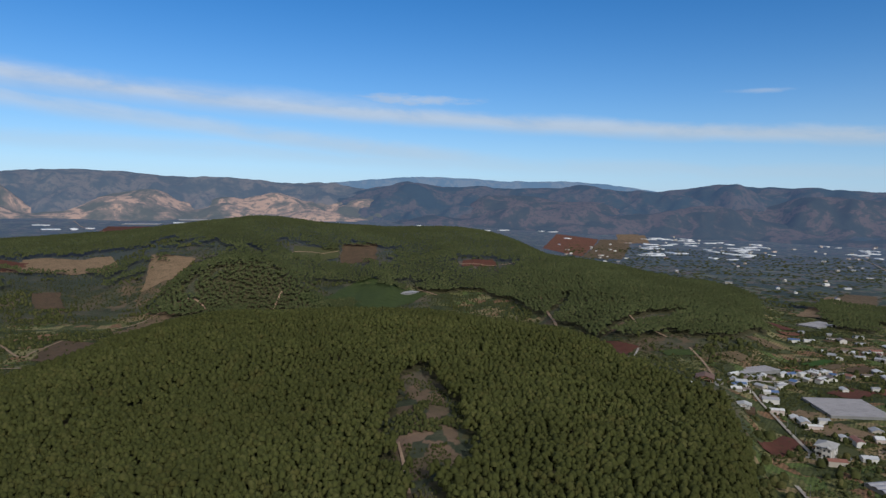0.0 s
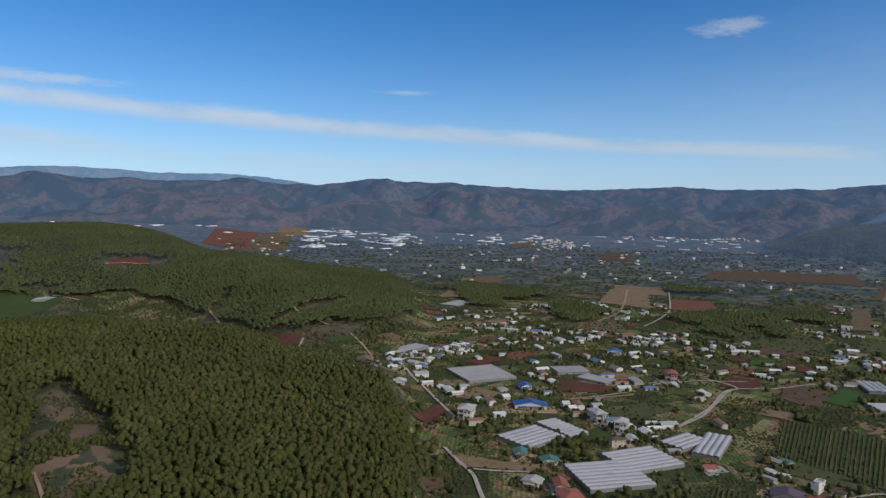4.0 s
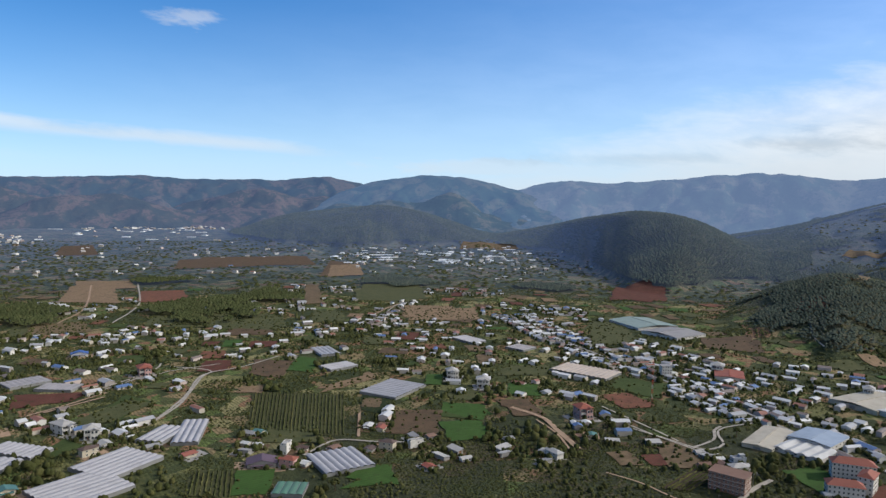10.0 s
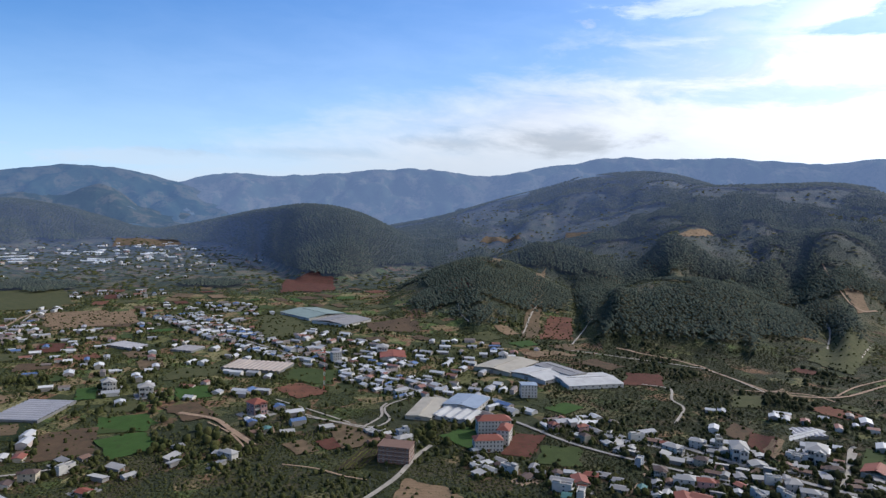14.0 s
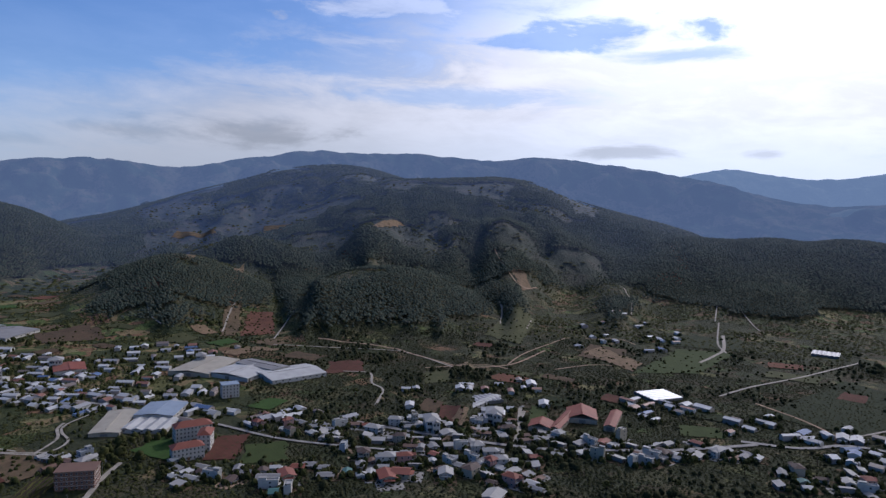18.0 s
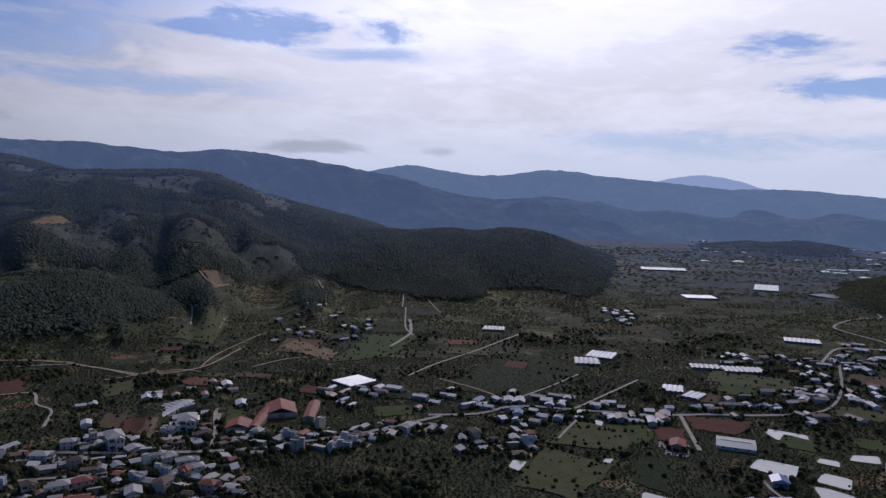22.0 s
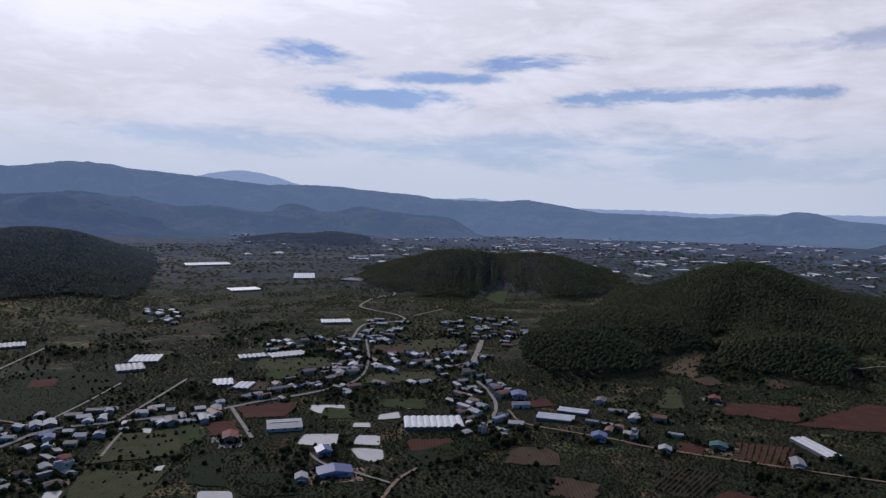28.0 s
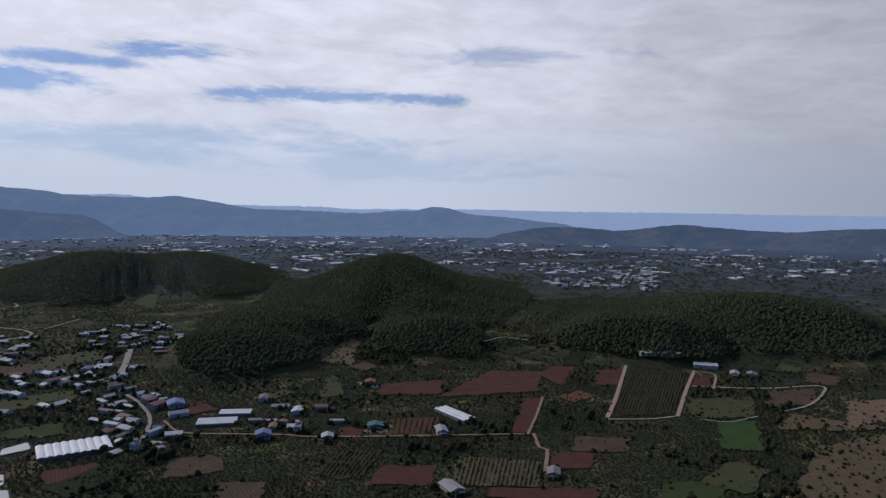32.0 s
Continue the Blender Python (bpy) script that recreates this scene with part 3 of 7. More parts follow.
def haze_by_distance(me, r):
    """Stores the haze amount by distance; far materials paint it on as glow."""
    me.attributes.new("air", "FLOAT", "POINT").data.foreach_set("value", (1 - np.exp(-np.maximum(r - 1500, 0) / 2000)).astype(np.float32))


def tint_land(me, verts):
    x, y = verts[:, 0].astype(float), verts[:, 1].astype(float)
    az, r = polar(x, y)
    wood = wooded(x, y)
    high = np.max([rise(n, x, y) for n in NAMES], axis=0)
    farm = (1 - step(high, 11, 31)) * (1 - step(r, 3600, 4700) * 0.3)
    dry = np.maximum((1 - step(az, 5, 35)) * step(r, 3900, 4300), 0.3 * step(fbm(x / 360, y / 360, 77, 3), 0.52, 0.66))
    for cx, cy, a, b, turn in CLEARINGS:  # bare earth and dry grass in the open places
        dx, dy = x - cx, y - cy
        u, v = dx * np.cos(turn) + dy * np.sin(turn), -dx * np.sin(turn) + dy * np.cos(turn)
        near = 1 - step(np.hypot(u / a, v / b), 0.8, 1.15)
        small = 1.0 if max(a, b) < 120 or b > 150 > a else 0.42
        dry = np.maximum(dry, small * near * step(fbm(x / 14, y / 14, 19, 3), 0.36, 0.52))
        farm = farm * (1 - near)
    lush_shade = np.maximum(step(az, 98, 116) * (1 - step(r, 1150 + 1100 * step(az, 150, 175), 1700 + 1200 * step(az, 150, 175))), step(az, 48, 66) * (1 - step(r, 620, 760)))
    lush_shade = np.maximum(lush_shade, step(r, 2300, 2900) * (0.5 + 0.5 * step(az, 60, 150)))  # close-grown dark coffee; sunward land is also darkened to paint in its shade
    haze_by_distance(me, r)
    me.attributes.new("lush_shade", "FLOAT", "POINT").data.foreach_set("value", lush_shade.astype(np.float32))
    layer = me.color_attributes.new("cover", "FLOAT_COLOR", "POINT")
    layer.data.foreach_set("color", np.stack([wood, dry, farm, np.ones_like(x)], 1).astype(np.float32).ravel())


VIEW = np.arange(-36.0, 246.01, 0.3)
ROUND = np.concatenate([VIEW, np.arange(249.0, 324.0, 3.0), [324.0]])
NEAR_R = np.concatenate([[0.01, 40, 80, 160, 250, 320, 360], 390 * (1530 / 390) ** (np.arange(0, 141) / 140)])
me, verts = sheet("ground", ROUND, NEAR_R, ground_z, M["ground"])
tint_land(me, verts)
ground = tagged(new("ground", me), "patchwork of farm plots, orchards and wooded hill slopes", "ground", kind="structure")
# far land in sheets of its own, so haze glow can be painted on
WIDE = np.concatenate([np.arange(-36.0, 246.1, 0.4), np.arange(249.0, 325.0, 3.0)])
for name, label, r0, r1, rings, mat in (("backdrop_valley", "far fields and hillsides with thin haze painted in", 1524, 3360, 150, "plain"), ("backdrop_plain", "distant farming plain with haze painted in", 3350, 4945, 70, "plain")):
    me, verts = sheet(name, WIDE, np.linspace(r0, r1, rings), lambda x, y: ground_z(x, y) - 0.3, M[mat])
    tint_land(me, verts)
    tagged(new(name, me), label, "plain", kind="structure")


# ---- far ranges ----
def far_range(name, label, front, knots, material, rough):
    knots = [(a, r, z) for a, r, z in knots]
    azs = np.arange(knots[0][0] - 3, knots[-1][0] + 3, 0.22)
    dist, high = along(knots, 1), along(knots, 2)
    u = np.concatenate([np.linspace(1, 0, 36), [-0.03, -0.08]])  # foot to crest, and a little past it
    A, U = np.meshgrid(azs, u, indexing="ij")
    R, Z = np.interp(A, AZ_TABLE, dist), np.interp(A, AZ_TABLE, high)
    Rr = R - U * front
    X, Y = Rr * np.sin(np.radians(A)), Rr * np.cos(np.radians(A))
    seed = 5 + len(label)
    warp = 120 * (fbm(X / 500, Y / 500, seed, 2) - 0.5)
    gully = np.abs(fbm((X + warp) / 240, (Y - warp) / 240, seed + 3, 4) - 0.5) * 2  # sharp valleys between rounded spurs
    w = np.clip(np.abs(U), 0, 1)
    face = np.clip(4 * w * (1 - w), 0, 1)
    z = np.maximum(Z, 0) * ((0.5 + 0.5 * np.cos(np.pi * w)) + rough * 0.42 * face * (gully - 0.3)) - 14 * step(w, 0.9, 1.0)
    z = z + 16 * (fbm(X / 120, Y / 120, seed + 8, 3) - 0.5) * np.clip(w * 3, 0.0, 1) + 9 * (fbm(A * 2.4, A * 0, seed, 3) - 0.5) * (1 - np.clip(w * 6, 0, 1))
    z = np.minimum(z, EYE + (Z + 5 - EYE) * Rr / R)
    floor = np.minimum(ground_z(X.ravel(), Y.ravel()).reshape(X.shape), 60)
    z = np.maximum(z, 0) + floor * np.clip(np.abs(U), 0, 1) - 1.0
    na, nr = A.shape
    i, j = np.meshgrid(np.arange(na - 1), np.arange(nr - 1), indexing="ij")
    a = (i * nr + j).ravel()
    me = mesh_from(name, np.stack([X.ravel(), Y.ravel(), z.ravel()], 1), np.stack([a, a + nr, a + nr + 1, a + 1], 1), material, True)
    return tagged(new(name, me), label, "mountain range", kind="structure")


def foothills(knots, nearer, share, seed):
    """Crest knots for a lower, broken ridge that stands before a range."""
    azs = np.arange(knots[0][0] + 2, knots[-1][0] - 2, 1.1)
    k = np.array(knots, float)
    r, z = np.interp(azs, k[:, 0], k[:, 1]), np.interp(azs, k[:, 0], k[:, 2])
    low = 58.0
    f = np.clip(0.25 + (fbm(azs / 5.0, azs * 0, seed, 3) - 0.3) * 1.9, 0, 1)
    return [(float(a), float(b), float(c)) for a, b, c in zip(azs, r - nearer * (0.8 + 0.4 * fbm(azs / 8, azs * 0, seed + 2, 2)), low + (z - low) * share * f)]


BROWN, KNOBS, DARKS, GREENS = (
    [(-36.2, 4700, 291), (-32.4, 4700, 335), (-30.0, 4700, 349), (-27.9, 4700, 365), (-25.3, 4700, 353), (-21.0, 4700, 334), (-17.3, 4700, 325), (-13.0, 4700, 308), (-8.5, 4700, 310), (-5.7, 4700, 262), (-3.0, 4700, 190)],
    [(-10.3, 4600, 180), (-6.7, 4600, 274), (-3.9, 4600, 315), (-2.5, 4600, 333), (0.3, 4600, 300), (3.0, 4600, 311), (5.3, 4600, 296), (8.1, 4600, 311), (9.9, 4600, 306), (11.2, 4600, 344), (13.0, 4600, 306), (15.6, 4600, 284), (17.8, 4600, 301), (19.8, 4750, 321), (20.6, 4600, 339), (21.4, 4750, 350), (22.2, 4600, 344), (23.9, 4750, 331), (26.1, 4750, 332), (28.3, 4600, 318), (29.1, 4750, 320), (30.1, 4600, 316), (32.7, 4750, 305), (37.3, 4750, 294), (41.0, 4750, 304), (43.3, 4750, 316), (46.1, 4750, 327), (48.8, 4750, 308), (53.3, 4750, 318), (55.5, 4750, 310), (57.7, 4750, 338), (59.8, 4750, 340), (62.3, 4750, 310), (64.7, 4750, 263)],
    [(55.4, 4450, 56), (58.5, 4450, 137), (60.8, 4450, 244), (63.5, 4450, 320), (65.4, 4450, 341), (68.1, 4450, 364), (70.4, 4450, 360), (72.8, 4450, 332), (75.5, 4450, 279), (78.3, 4450, 205)],
    [(72.8, 4600, 232), (75.5, 4600, 285), (77.3, 4600, 335), (79.6, 4600, 356), (82.7, 4600, 338), (84.4, 4600, 340), (86.6, 4600, 367), (89.4, 4600, 374), (91.3, 4600, 393), (94.0, 4600, 405), (96.7, 4550, 388), (99.8, 4550, 363), (102.2, 4550, 390), (104.2, 4600, 436), (106.8, 4600, 457), (110.3, 4600, 506), (112.5, 4600, 485), (113.4, 4550, 489), (115.0, 4600, 489), (117.9, 4550, 500), (118.7, 4600, 503), (120.6, 4600, 482), (121.5, 4550, 468), (124.3, 4550, 451), (128.0, 4550, 486), (131.2, 4550, 472), (132.6, 4550, 448), (136.2, 4550, 416), (139.8, 4550, 369), (143.7, 4400, 289), (147.3, 4400, 224), (150.1, 4400, 203), (153.8, 4400, 230), (156.6, 4400, 209), (159.4, 4400, 146), (162.6, 4400, 71), (165.7, 4400, 18), (170.0, 4046, 3), (174.1, 3859, 3)])
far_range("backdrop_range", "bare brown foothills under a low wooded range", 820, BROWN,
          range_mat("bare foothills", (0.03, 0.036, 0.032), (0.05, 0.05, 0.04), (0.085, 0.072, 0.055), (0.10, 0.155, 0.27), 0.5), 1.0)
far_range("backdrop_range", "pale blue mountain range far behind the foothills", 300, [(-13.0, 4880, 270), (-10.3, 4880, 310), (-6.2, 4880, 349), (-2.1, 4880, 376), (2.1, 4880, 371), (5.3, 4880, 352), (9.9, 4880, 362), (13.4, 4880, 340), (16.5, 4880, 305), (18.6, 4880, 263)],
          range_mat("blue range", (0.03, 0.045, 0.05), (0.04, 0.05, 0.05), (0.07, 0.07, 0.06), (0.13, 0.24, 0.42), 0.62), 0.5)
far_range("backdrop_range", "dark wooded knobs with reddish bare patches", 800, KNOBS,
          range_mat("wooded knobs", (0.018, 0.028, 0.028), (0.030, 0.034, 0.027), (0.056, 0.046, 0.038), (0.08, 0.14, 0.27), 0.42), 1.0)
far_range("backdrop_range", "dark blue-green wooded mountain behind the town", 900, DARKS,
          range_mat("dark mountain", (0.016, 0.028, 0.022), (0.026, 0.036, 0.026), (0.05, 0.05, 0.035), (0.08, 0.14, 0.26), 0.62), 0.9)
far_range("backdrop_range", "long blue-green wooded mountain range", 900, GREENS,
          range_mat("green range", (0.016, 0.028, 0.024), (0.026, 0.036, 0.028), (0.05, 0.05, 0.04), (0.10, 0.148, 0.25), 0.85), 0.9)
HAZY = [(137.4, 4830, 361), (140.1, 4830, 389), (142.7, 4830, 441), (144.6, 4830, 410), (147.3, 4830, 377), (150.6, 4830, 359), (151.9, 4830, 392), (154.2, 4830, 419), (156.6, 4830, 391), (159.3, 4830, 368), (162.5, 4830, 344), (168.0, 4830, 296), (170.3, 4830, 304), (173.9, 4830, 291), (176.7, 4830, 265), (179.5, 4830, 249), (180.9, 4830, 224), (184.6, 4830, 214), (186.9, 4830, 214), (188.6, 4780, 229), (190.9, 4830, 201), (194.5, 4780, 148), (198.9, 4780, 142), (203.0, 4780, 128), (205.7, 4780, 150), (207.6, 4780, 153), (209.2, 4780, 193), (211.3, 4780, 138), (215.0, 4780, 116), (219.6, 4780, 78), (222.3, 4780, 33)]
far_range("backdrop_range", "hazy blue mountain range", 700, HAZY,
          range_mat("range with painted blue haze", (0.02, 0.03, 0.03), (0.03, 0.04, 0.035), (0.05, 0.055, 0.045), (0.145, 0.215, 0.33), 1.02), 0.9)
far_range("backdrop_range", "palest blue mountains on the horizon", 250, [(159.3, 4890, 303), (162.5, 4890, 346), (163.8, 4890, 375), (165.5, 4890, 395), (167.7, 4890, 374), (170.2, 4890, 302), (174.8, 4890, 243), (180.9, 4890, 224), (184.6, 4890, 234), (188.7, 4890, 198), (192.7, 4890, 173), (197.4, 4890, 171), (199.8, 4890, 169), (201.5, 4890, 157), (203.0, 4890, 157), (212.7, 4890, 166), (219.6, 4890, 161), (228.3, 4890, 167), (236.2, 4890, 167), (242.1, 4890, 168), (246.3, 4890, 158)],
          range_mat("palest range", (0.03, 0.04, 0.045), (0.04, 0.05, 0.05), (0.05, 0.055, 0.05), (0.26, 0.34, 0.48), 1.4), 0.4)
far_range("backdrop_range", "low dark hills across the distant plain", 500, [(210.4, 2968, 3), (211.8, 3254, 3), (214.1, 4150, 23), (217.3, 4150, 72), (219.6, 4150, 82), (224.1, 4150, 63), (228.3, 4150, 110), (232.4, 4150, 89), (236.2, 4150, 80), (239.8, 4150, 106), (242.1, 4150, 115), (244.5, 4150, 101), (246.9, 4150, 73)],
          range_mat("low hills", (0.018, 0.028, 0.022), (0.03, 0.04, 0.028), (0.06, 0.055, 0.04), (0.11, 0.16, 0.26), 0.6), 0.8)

# the lower spurs carry painted haze too, as blue emission
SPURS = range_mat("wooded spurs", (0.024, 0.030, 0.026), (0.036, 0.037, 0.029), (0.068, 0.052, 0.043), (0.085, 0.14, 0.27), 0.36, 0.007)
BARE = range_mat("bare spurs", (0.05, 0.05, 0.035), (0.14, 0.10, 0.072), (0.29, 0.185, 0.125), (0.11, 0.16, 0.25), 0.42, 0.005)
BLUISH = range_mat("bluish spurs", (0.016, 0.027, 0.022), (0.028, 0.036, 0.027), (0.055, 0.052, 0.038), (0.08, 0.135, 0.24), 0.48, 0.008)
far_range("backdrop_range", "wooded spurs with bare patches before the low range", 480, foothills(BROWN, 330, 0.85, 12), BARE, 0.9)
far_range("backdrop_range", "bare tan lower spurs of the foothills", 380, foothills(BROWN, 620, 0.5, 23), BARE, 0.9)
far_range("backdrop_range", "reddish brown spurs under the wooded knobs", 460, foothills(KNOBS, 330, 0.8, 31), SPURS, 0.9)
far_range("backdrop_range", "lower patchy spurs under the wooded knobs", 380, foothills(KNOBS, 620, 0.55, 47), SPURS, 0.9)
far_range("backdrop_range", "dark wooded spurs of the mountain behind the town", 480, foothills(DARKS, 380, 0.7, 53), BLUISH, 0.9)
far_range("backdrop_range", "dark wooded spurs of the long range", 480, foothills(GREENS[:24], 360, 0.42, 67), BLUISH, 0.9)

MIST_GLOW = range_mat("spurs with painted mist", (0.018, 0.028, 0.026), (0.034, 0.042, 0.034), (0.065, 0.062, 0.048), (0.125, 0.19, 0.30), 0.8, 0.006)
far_range("backdrop_range", "misty wooded spurs before the hazy range", 480, foothills(HAZY[:18], 330, 0.72, 71), MIST_GLOW, 0.9)
far_range("backdrop_range", "lower misty spurs at the edge of the plain", 420, foothills(HAZY[:18], 600, 0.45, 83), MIST_GLOW, 0.9)


# ---- woods ----
def ico():
    g = (1 + 5 ** 0.5) / 2
    v = np.array([(-1, g, 0), (1, g, 0), (-1, -g, 0), (1, -g, 0), (0, -1, g), (0, 1, g), (0, -1, -g), (0, 1, -g), (g, 0, -1), (g, 0, 1), (-g, 0, -1), (-g, 0, 1)], float)
    f = np.array([(0, 11, 5), (0, 5, 1), (0, 1, 7), (0, 7, 10), (0, 10, 11), (1, 5, 9), (5, 11, 4), (11, 10, 2), (10, 7, 6), (7, 1, 8), (3, 9, 4), (3, 4, 2), (3, 2, 6), (3, 6, 8), (3, 8, 9), (4, 9, 5), (2, 4, 11), (6, 2, 10), (8, 6, 7), (9, 8, 1)])
    return v / np.linalg.norm(v[0]), f


ICO_V, ICO_F = ico()
RNG = np.random.default_rng(7)


RING = 2 * np.pi * np.arange(5) / 5
DOME_V = np.concatenate([[(0, 0, 1.0)], np.stack([0.78 * np.cos(RING), 0.78 * np.sin(RING), np.full(5, 0.45)], 1),
                         np.stack([np.cos(RING + 0.63), np.sin(RING + 0.63), np.full(5, -0.6)], 1)])
DOME_F = np.array([f for i in range(5) for f in ((0, 1 + i, 1 + (i + 1) % 5), (1 + i, 6 + i, 1 + (i + 1) % 5), (6 + i, 6 + (i + 1) % 5, 1 + (i + 1) % 5))])


HEX = 2 * np.pi * np.arange(7) / 7
TIP_V = np.concatenate([[(0.1, 0.0, 0.95)], np.stack([np.cos(HEX), np.sin(HEX), np.full(7, -0.35)], 1)])
TIP_F = np.array([(0, 1 + i, 1 + (i + 1) % 7) for i in range(7)])


def domes(centres, radii, heights, plain=False):
    """Uneven leaf domes as arrays, for plants that are seen from above and afar; plain ones have a single ring."""
    n = len(centres)
    spin = RNG.uniform(0, 2 * np.pi, n)
    V0, F0 = (TIP_V, TIP_F) if plain else (DOME_V, DOME_F)
    k = len(V0)
    v = np.repeat(V0[None], n, 0) * RNG.uniform(0.72, 1.22, (n, k, 1))
    c, s = np.cos(spin)[:, None], np.sin(spin)[:, None]
    x, y = v[..., 0] * c - v[..., 1] * s, v[..., 0] * s + v[..., 1] * c
    v = np.stack([x * radii[:, None], y * radii[:, None], v[..., 2] * heights[:, None]], -1) + centres[:, None]
    return v.reshape(-1, 3), (F0[None] + k * np.arange(n)[:, None, None]).reshape(-1, 3)


def clumps(centres, radii, heights):
    """Many uneven leaf clumps as arrays: centres (n,3), sideways radii (n), half heights (n)."""
    n = len(centres)
    spin = RNG.uniform(0, 2 * np.pi, n)
    v = np.repeat(ICO_V[None], n, 0) * RNG.uniform(0.7, 1.2, (n, 12, 1))
    c, s = np.cos(spin)[:, None], np.sin(spin)[:, None]
    x, y = v[..., 0] * c - v[..., 1] * s, v[..., 0] * s + v[..., 1] * c
    v = np.stack([x * radii[:, None], y * radii[:, None], v[..., 2] * heights[:, None]], -1) + centres[:, None]
    f = ICO_F[None] + 12 * np.arange(n)[:, None, None]
    return v.reshape(-1, 3), f.reshape(-1, 3)


def scatter(spacing, r0, r1, az0, az1, keep):
    """Jittered points on the ground between two distances and bearings, kept by a 0-to-1 field."""
    g = np.arange(-r1, r1, spacing)
    X, Y = np.meshgrid(g, g)
    x = X.ravel() + RNG.uniform(-0.45, 0.45, X.size) * spacing
    y = Y.ravel() + RNG.uniform(-0.45, 0.45, X.size) * spacing
    az, r = polar(x, y)
    ok = (r > r0) & (r < r1) & (az > az0) & (az < az1)
    x, y = x[ok], y[ok]
    ok = RNG.uniform(0, 1, len(x)) < keep(x, y)
    return x[ok], y[ok]


def facing(x, y):
    """Fits the woods to the camera's view: trees hidden behind nearer ground are left out."""
    az, r = polar(x, y)
    ok = np.ones_like(x)
    z = ground_z(x, y)
    e = (z + 12 - EYE) / r
    for k in (0.75, 0.82, 0.88, 0.92, 0.95, 0.97):
        zz = ground_z(x * k, y * k)
        ok = ok * (((zz + 4 - EYE) / (r * k)) < e + 0.004)
    return ok


def pine_stand(name, label, spacing, r0, r1, az0, az1, tall, parts_per_tree, material, cover=0.46, deep=0.27):
    x, y = scatter(spacing, r0, r1, az0, az1, lambda a, b: wooded(a, b) * facing(a, b))
    z = ground_z(x, y)
    n = len(x)
    h = tall * RNG.uniform(0.88, 1.12, n) * (0.8 + 0.4 * fbm(x / 60, y / 60, 4, 2))
    wide = np.maximum(h * (0.235 if parts_per_tree > 1 else 0.27), cover * spacing)
    cs, rs, hs = [], [], []
    for k in range(parts_per_tree):
        up = (0.82 if parts_per_tree == 1 else 0.98 - 0.42 * k / max(1, parts_per_tree - 1))
        a = RNG.uniform(0, 2 * np.pi, n)
        off = 0.0 if k == 0 else RNG.uniform(0.35, 0.9, n)
        cs.append(np.stack([x + np.cos(a) * wide * off, y + np.sin(a) * wide * off, z + h * up * 0.9], 1))
        size = 0.8 if k == 0 else 0.58
        rs.append(wide * (1.15 if parts_per_tree == 1 else size) * RNG.uniform(0.8, 1.15, n))
        hs.append(h * (deep if parts_per_tree == 1 else 0.17) * RNG.uniform(0.8, 1.15, n))
    v, f = domes(np.concatenate(cs), np.concatenate(rs), np.concatenate(hs), r0 > 900)
    print(name, n, len(f))
    me = mesh_from(name, v, f, material, True)
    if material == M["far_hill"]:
        haze_by_distance(me, np.hypot(v[:, 0], v[:, 1]))
    return tagged(new(name, me), label, "forest", kind="stuff")


pine_stand("pine_forest", "dense green pine forest on the near hill", 5.0, 383, 620, -36, 40, 13.0, 5, M["pine"])
pine_stand("pine_forest", "dense green pine forest over the hill's crest", 5.2, 620, 980, -36, 40, 13.0, 3, M["pine"])
pine_stand("pine_forest", "dark pine woods on the ridge behind", 6.0, 980, 2270, -36, 60, 12.0, 1, M["far_pine"])
pine_stand("pine_forest", "dark pine woods on the near slopes of the domed hills", 5.8, 630, 1050, 170, 246, 9.5, 1, M["dome"])
pine_stand("pine_forest", "dark pine woods on the dome-shaped hills", 6.0, 1050, 2350, 170, 246, 9.5, 1, M["dome"])
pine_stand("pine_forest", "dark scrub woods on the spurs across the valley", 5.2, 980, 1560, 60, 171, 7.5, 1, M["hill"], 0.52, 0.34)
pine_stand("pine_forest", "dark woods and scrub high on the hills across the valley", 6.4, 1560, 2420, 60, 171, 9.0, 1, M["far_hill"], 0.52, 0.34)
pine_stand("pine_forest", "woods with haze painted in, on farther hills", 10.0, 2420, 3700, 50, 200, 11.0, 1, M["far_hill"])


def lone_pine(seed):
    """A pine with a bare tapering trunk, limbs and an uneven clumped crown."""
    rng = np.random.default_rng(seed)
    root = tagged(new("pine_tree"), "tall pine with clumped green crown on the near hillside", "tree", "pines at the forest's edge")
    bm = bmesh.new()
    bmesh.ops.create_cone(bm, cap_ends=True, segments=7, radius1=0.2, radius2=0.06, depth=9.5, matrix=pose(0, 0, 4.25))
    for k in range(5):
        a = rng.uniform(0, 6.28)
        m = pose(0, 0, 4.6 + 0.9 * k) @ Matrix.Rotation(a, 4, "Z") @ Matrix.Rotation(radians(58), 4, "Y") @ Matrix.Translation((0, 0, 0.8))
        bmesh.ops.create_cone(bm, cap_ends=False, segments=4, radius1=0.07, radius2=0.02, depth=1.6, matrix=m)
    me = bpy.data.meshes.new("trunk")
    bm.to_mesh(me)
    bm.free()
    me.materials.append(M["bark"])
    part("trunk", me, root)
    n = 12
    up = rng.uniform(0.42, 1.0, n)
    out = (1.05 - up) * 2.6 + 0.3
    a = rng.uniform(0, 6.28, n)
    c = np.stack([np.cos(a) * out, np.sin(a) * out, 10.0 * up], 1)
    v, f = clumps(c, rng.uniform(0.8, 1.4, n), rng.uniform(0.6, 1.0, n))
    part("crown", mesh_from("crown", v, f, M["pine"]), root)
    return root


x, y = scatter(5.6, 386, 406, -34, 27, wooded)
z = ground_z(x, y)
firsts = []
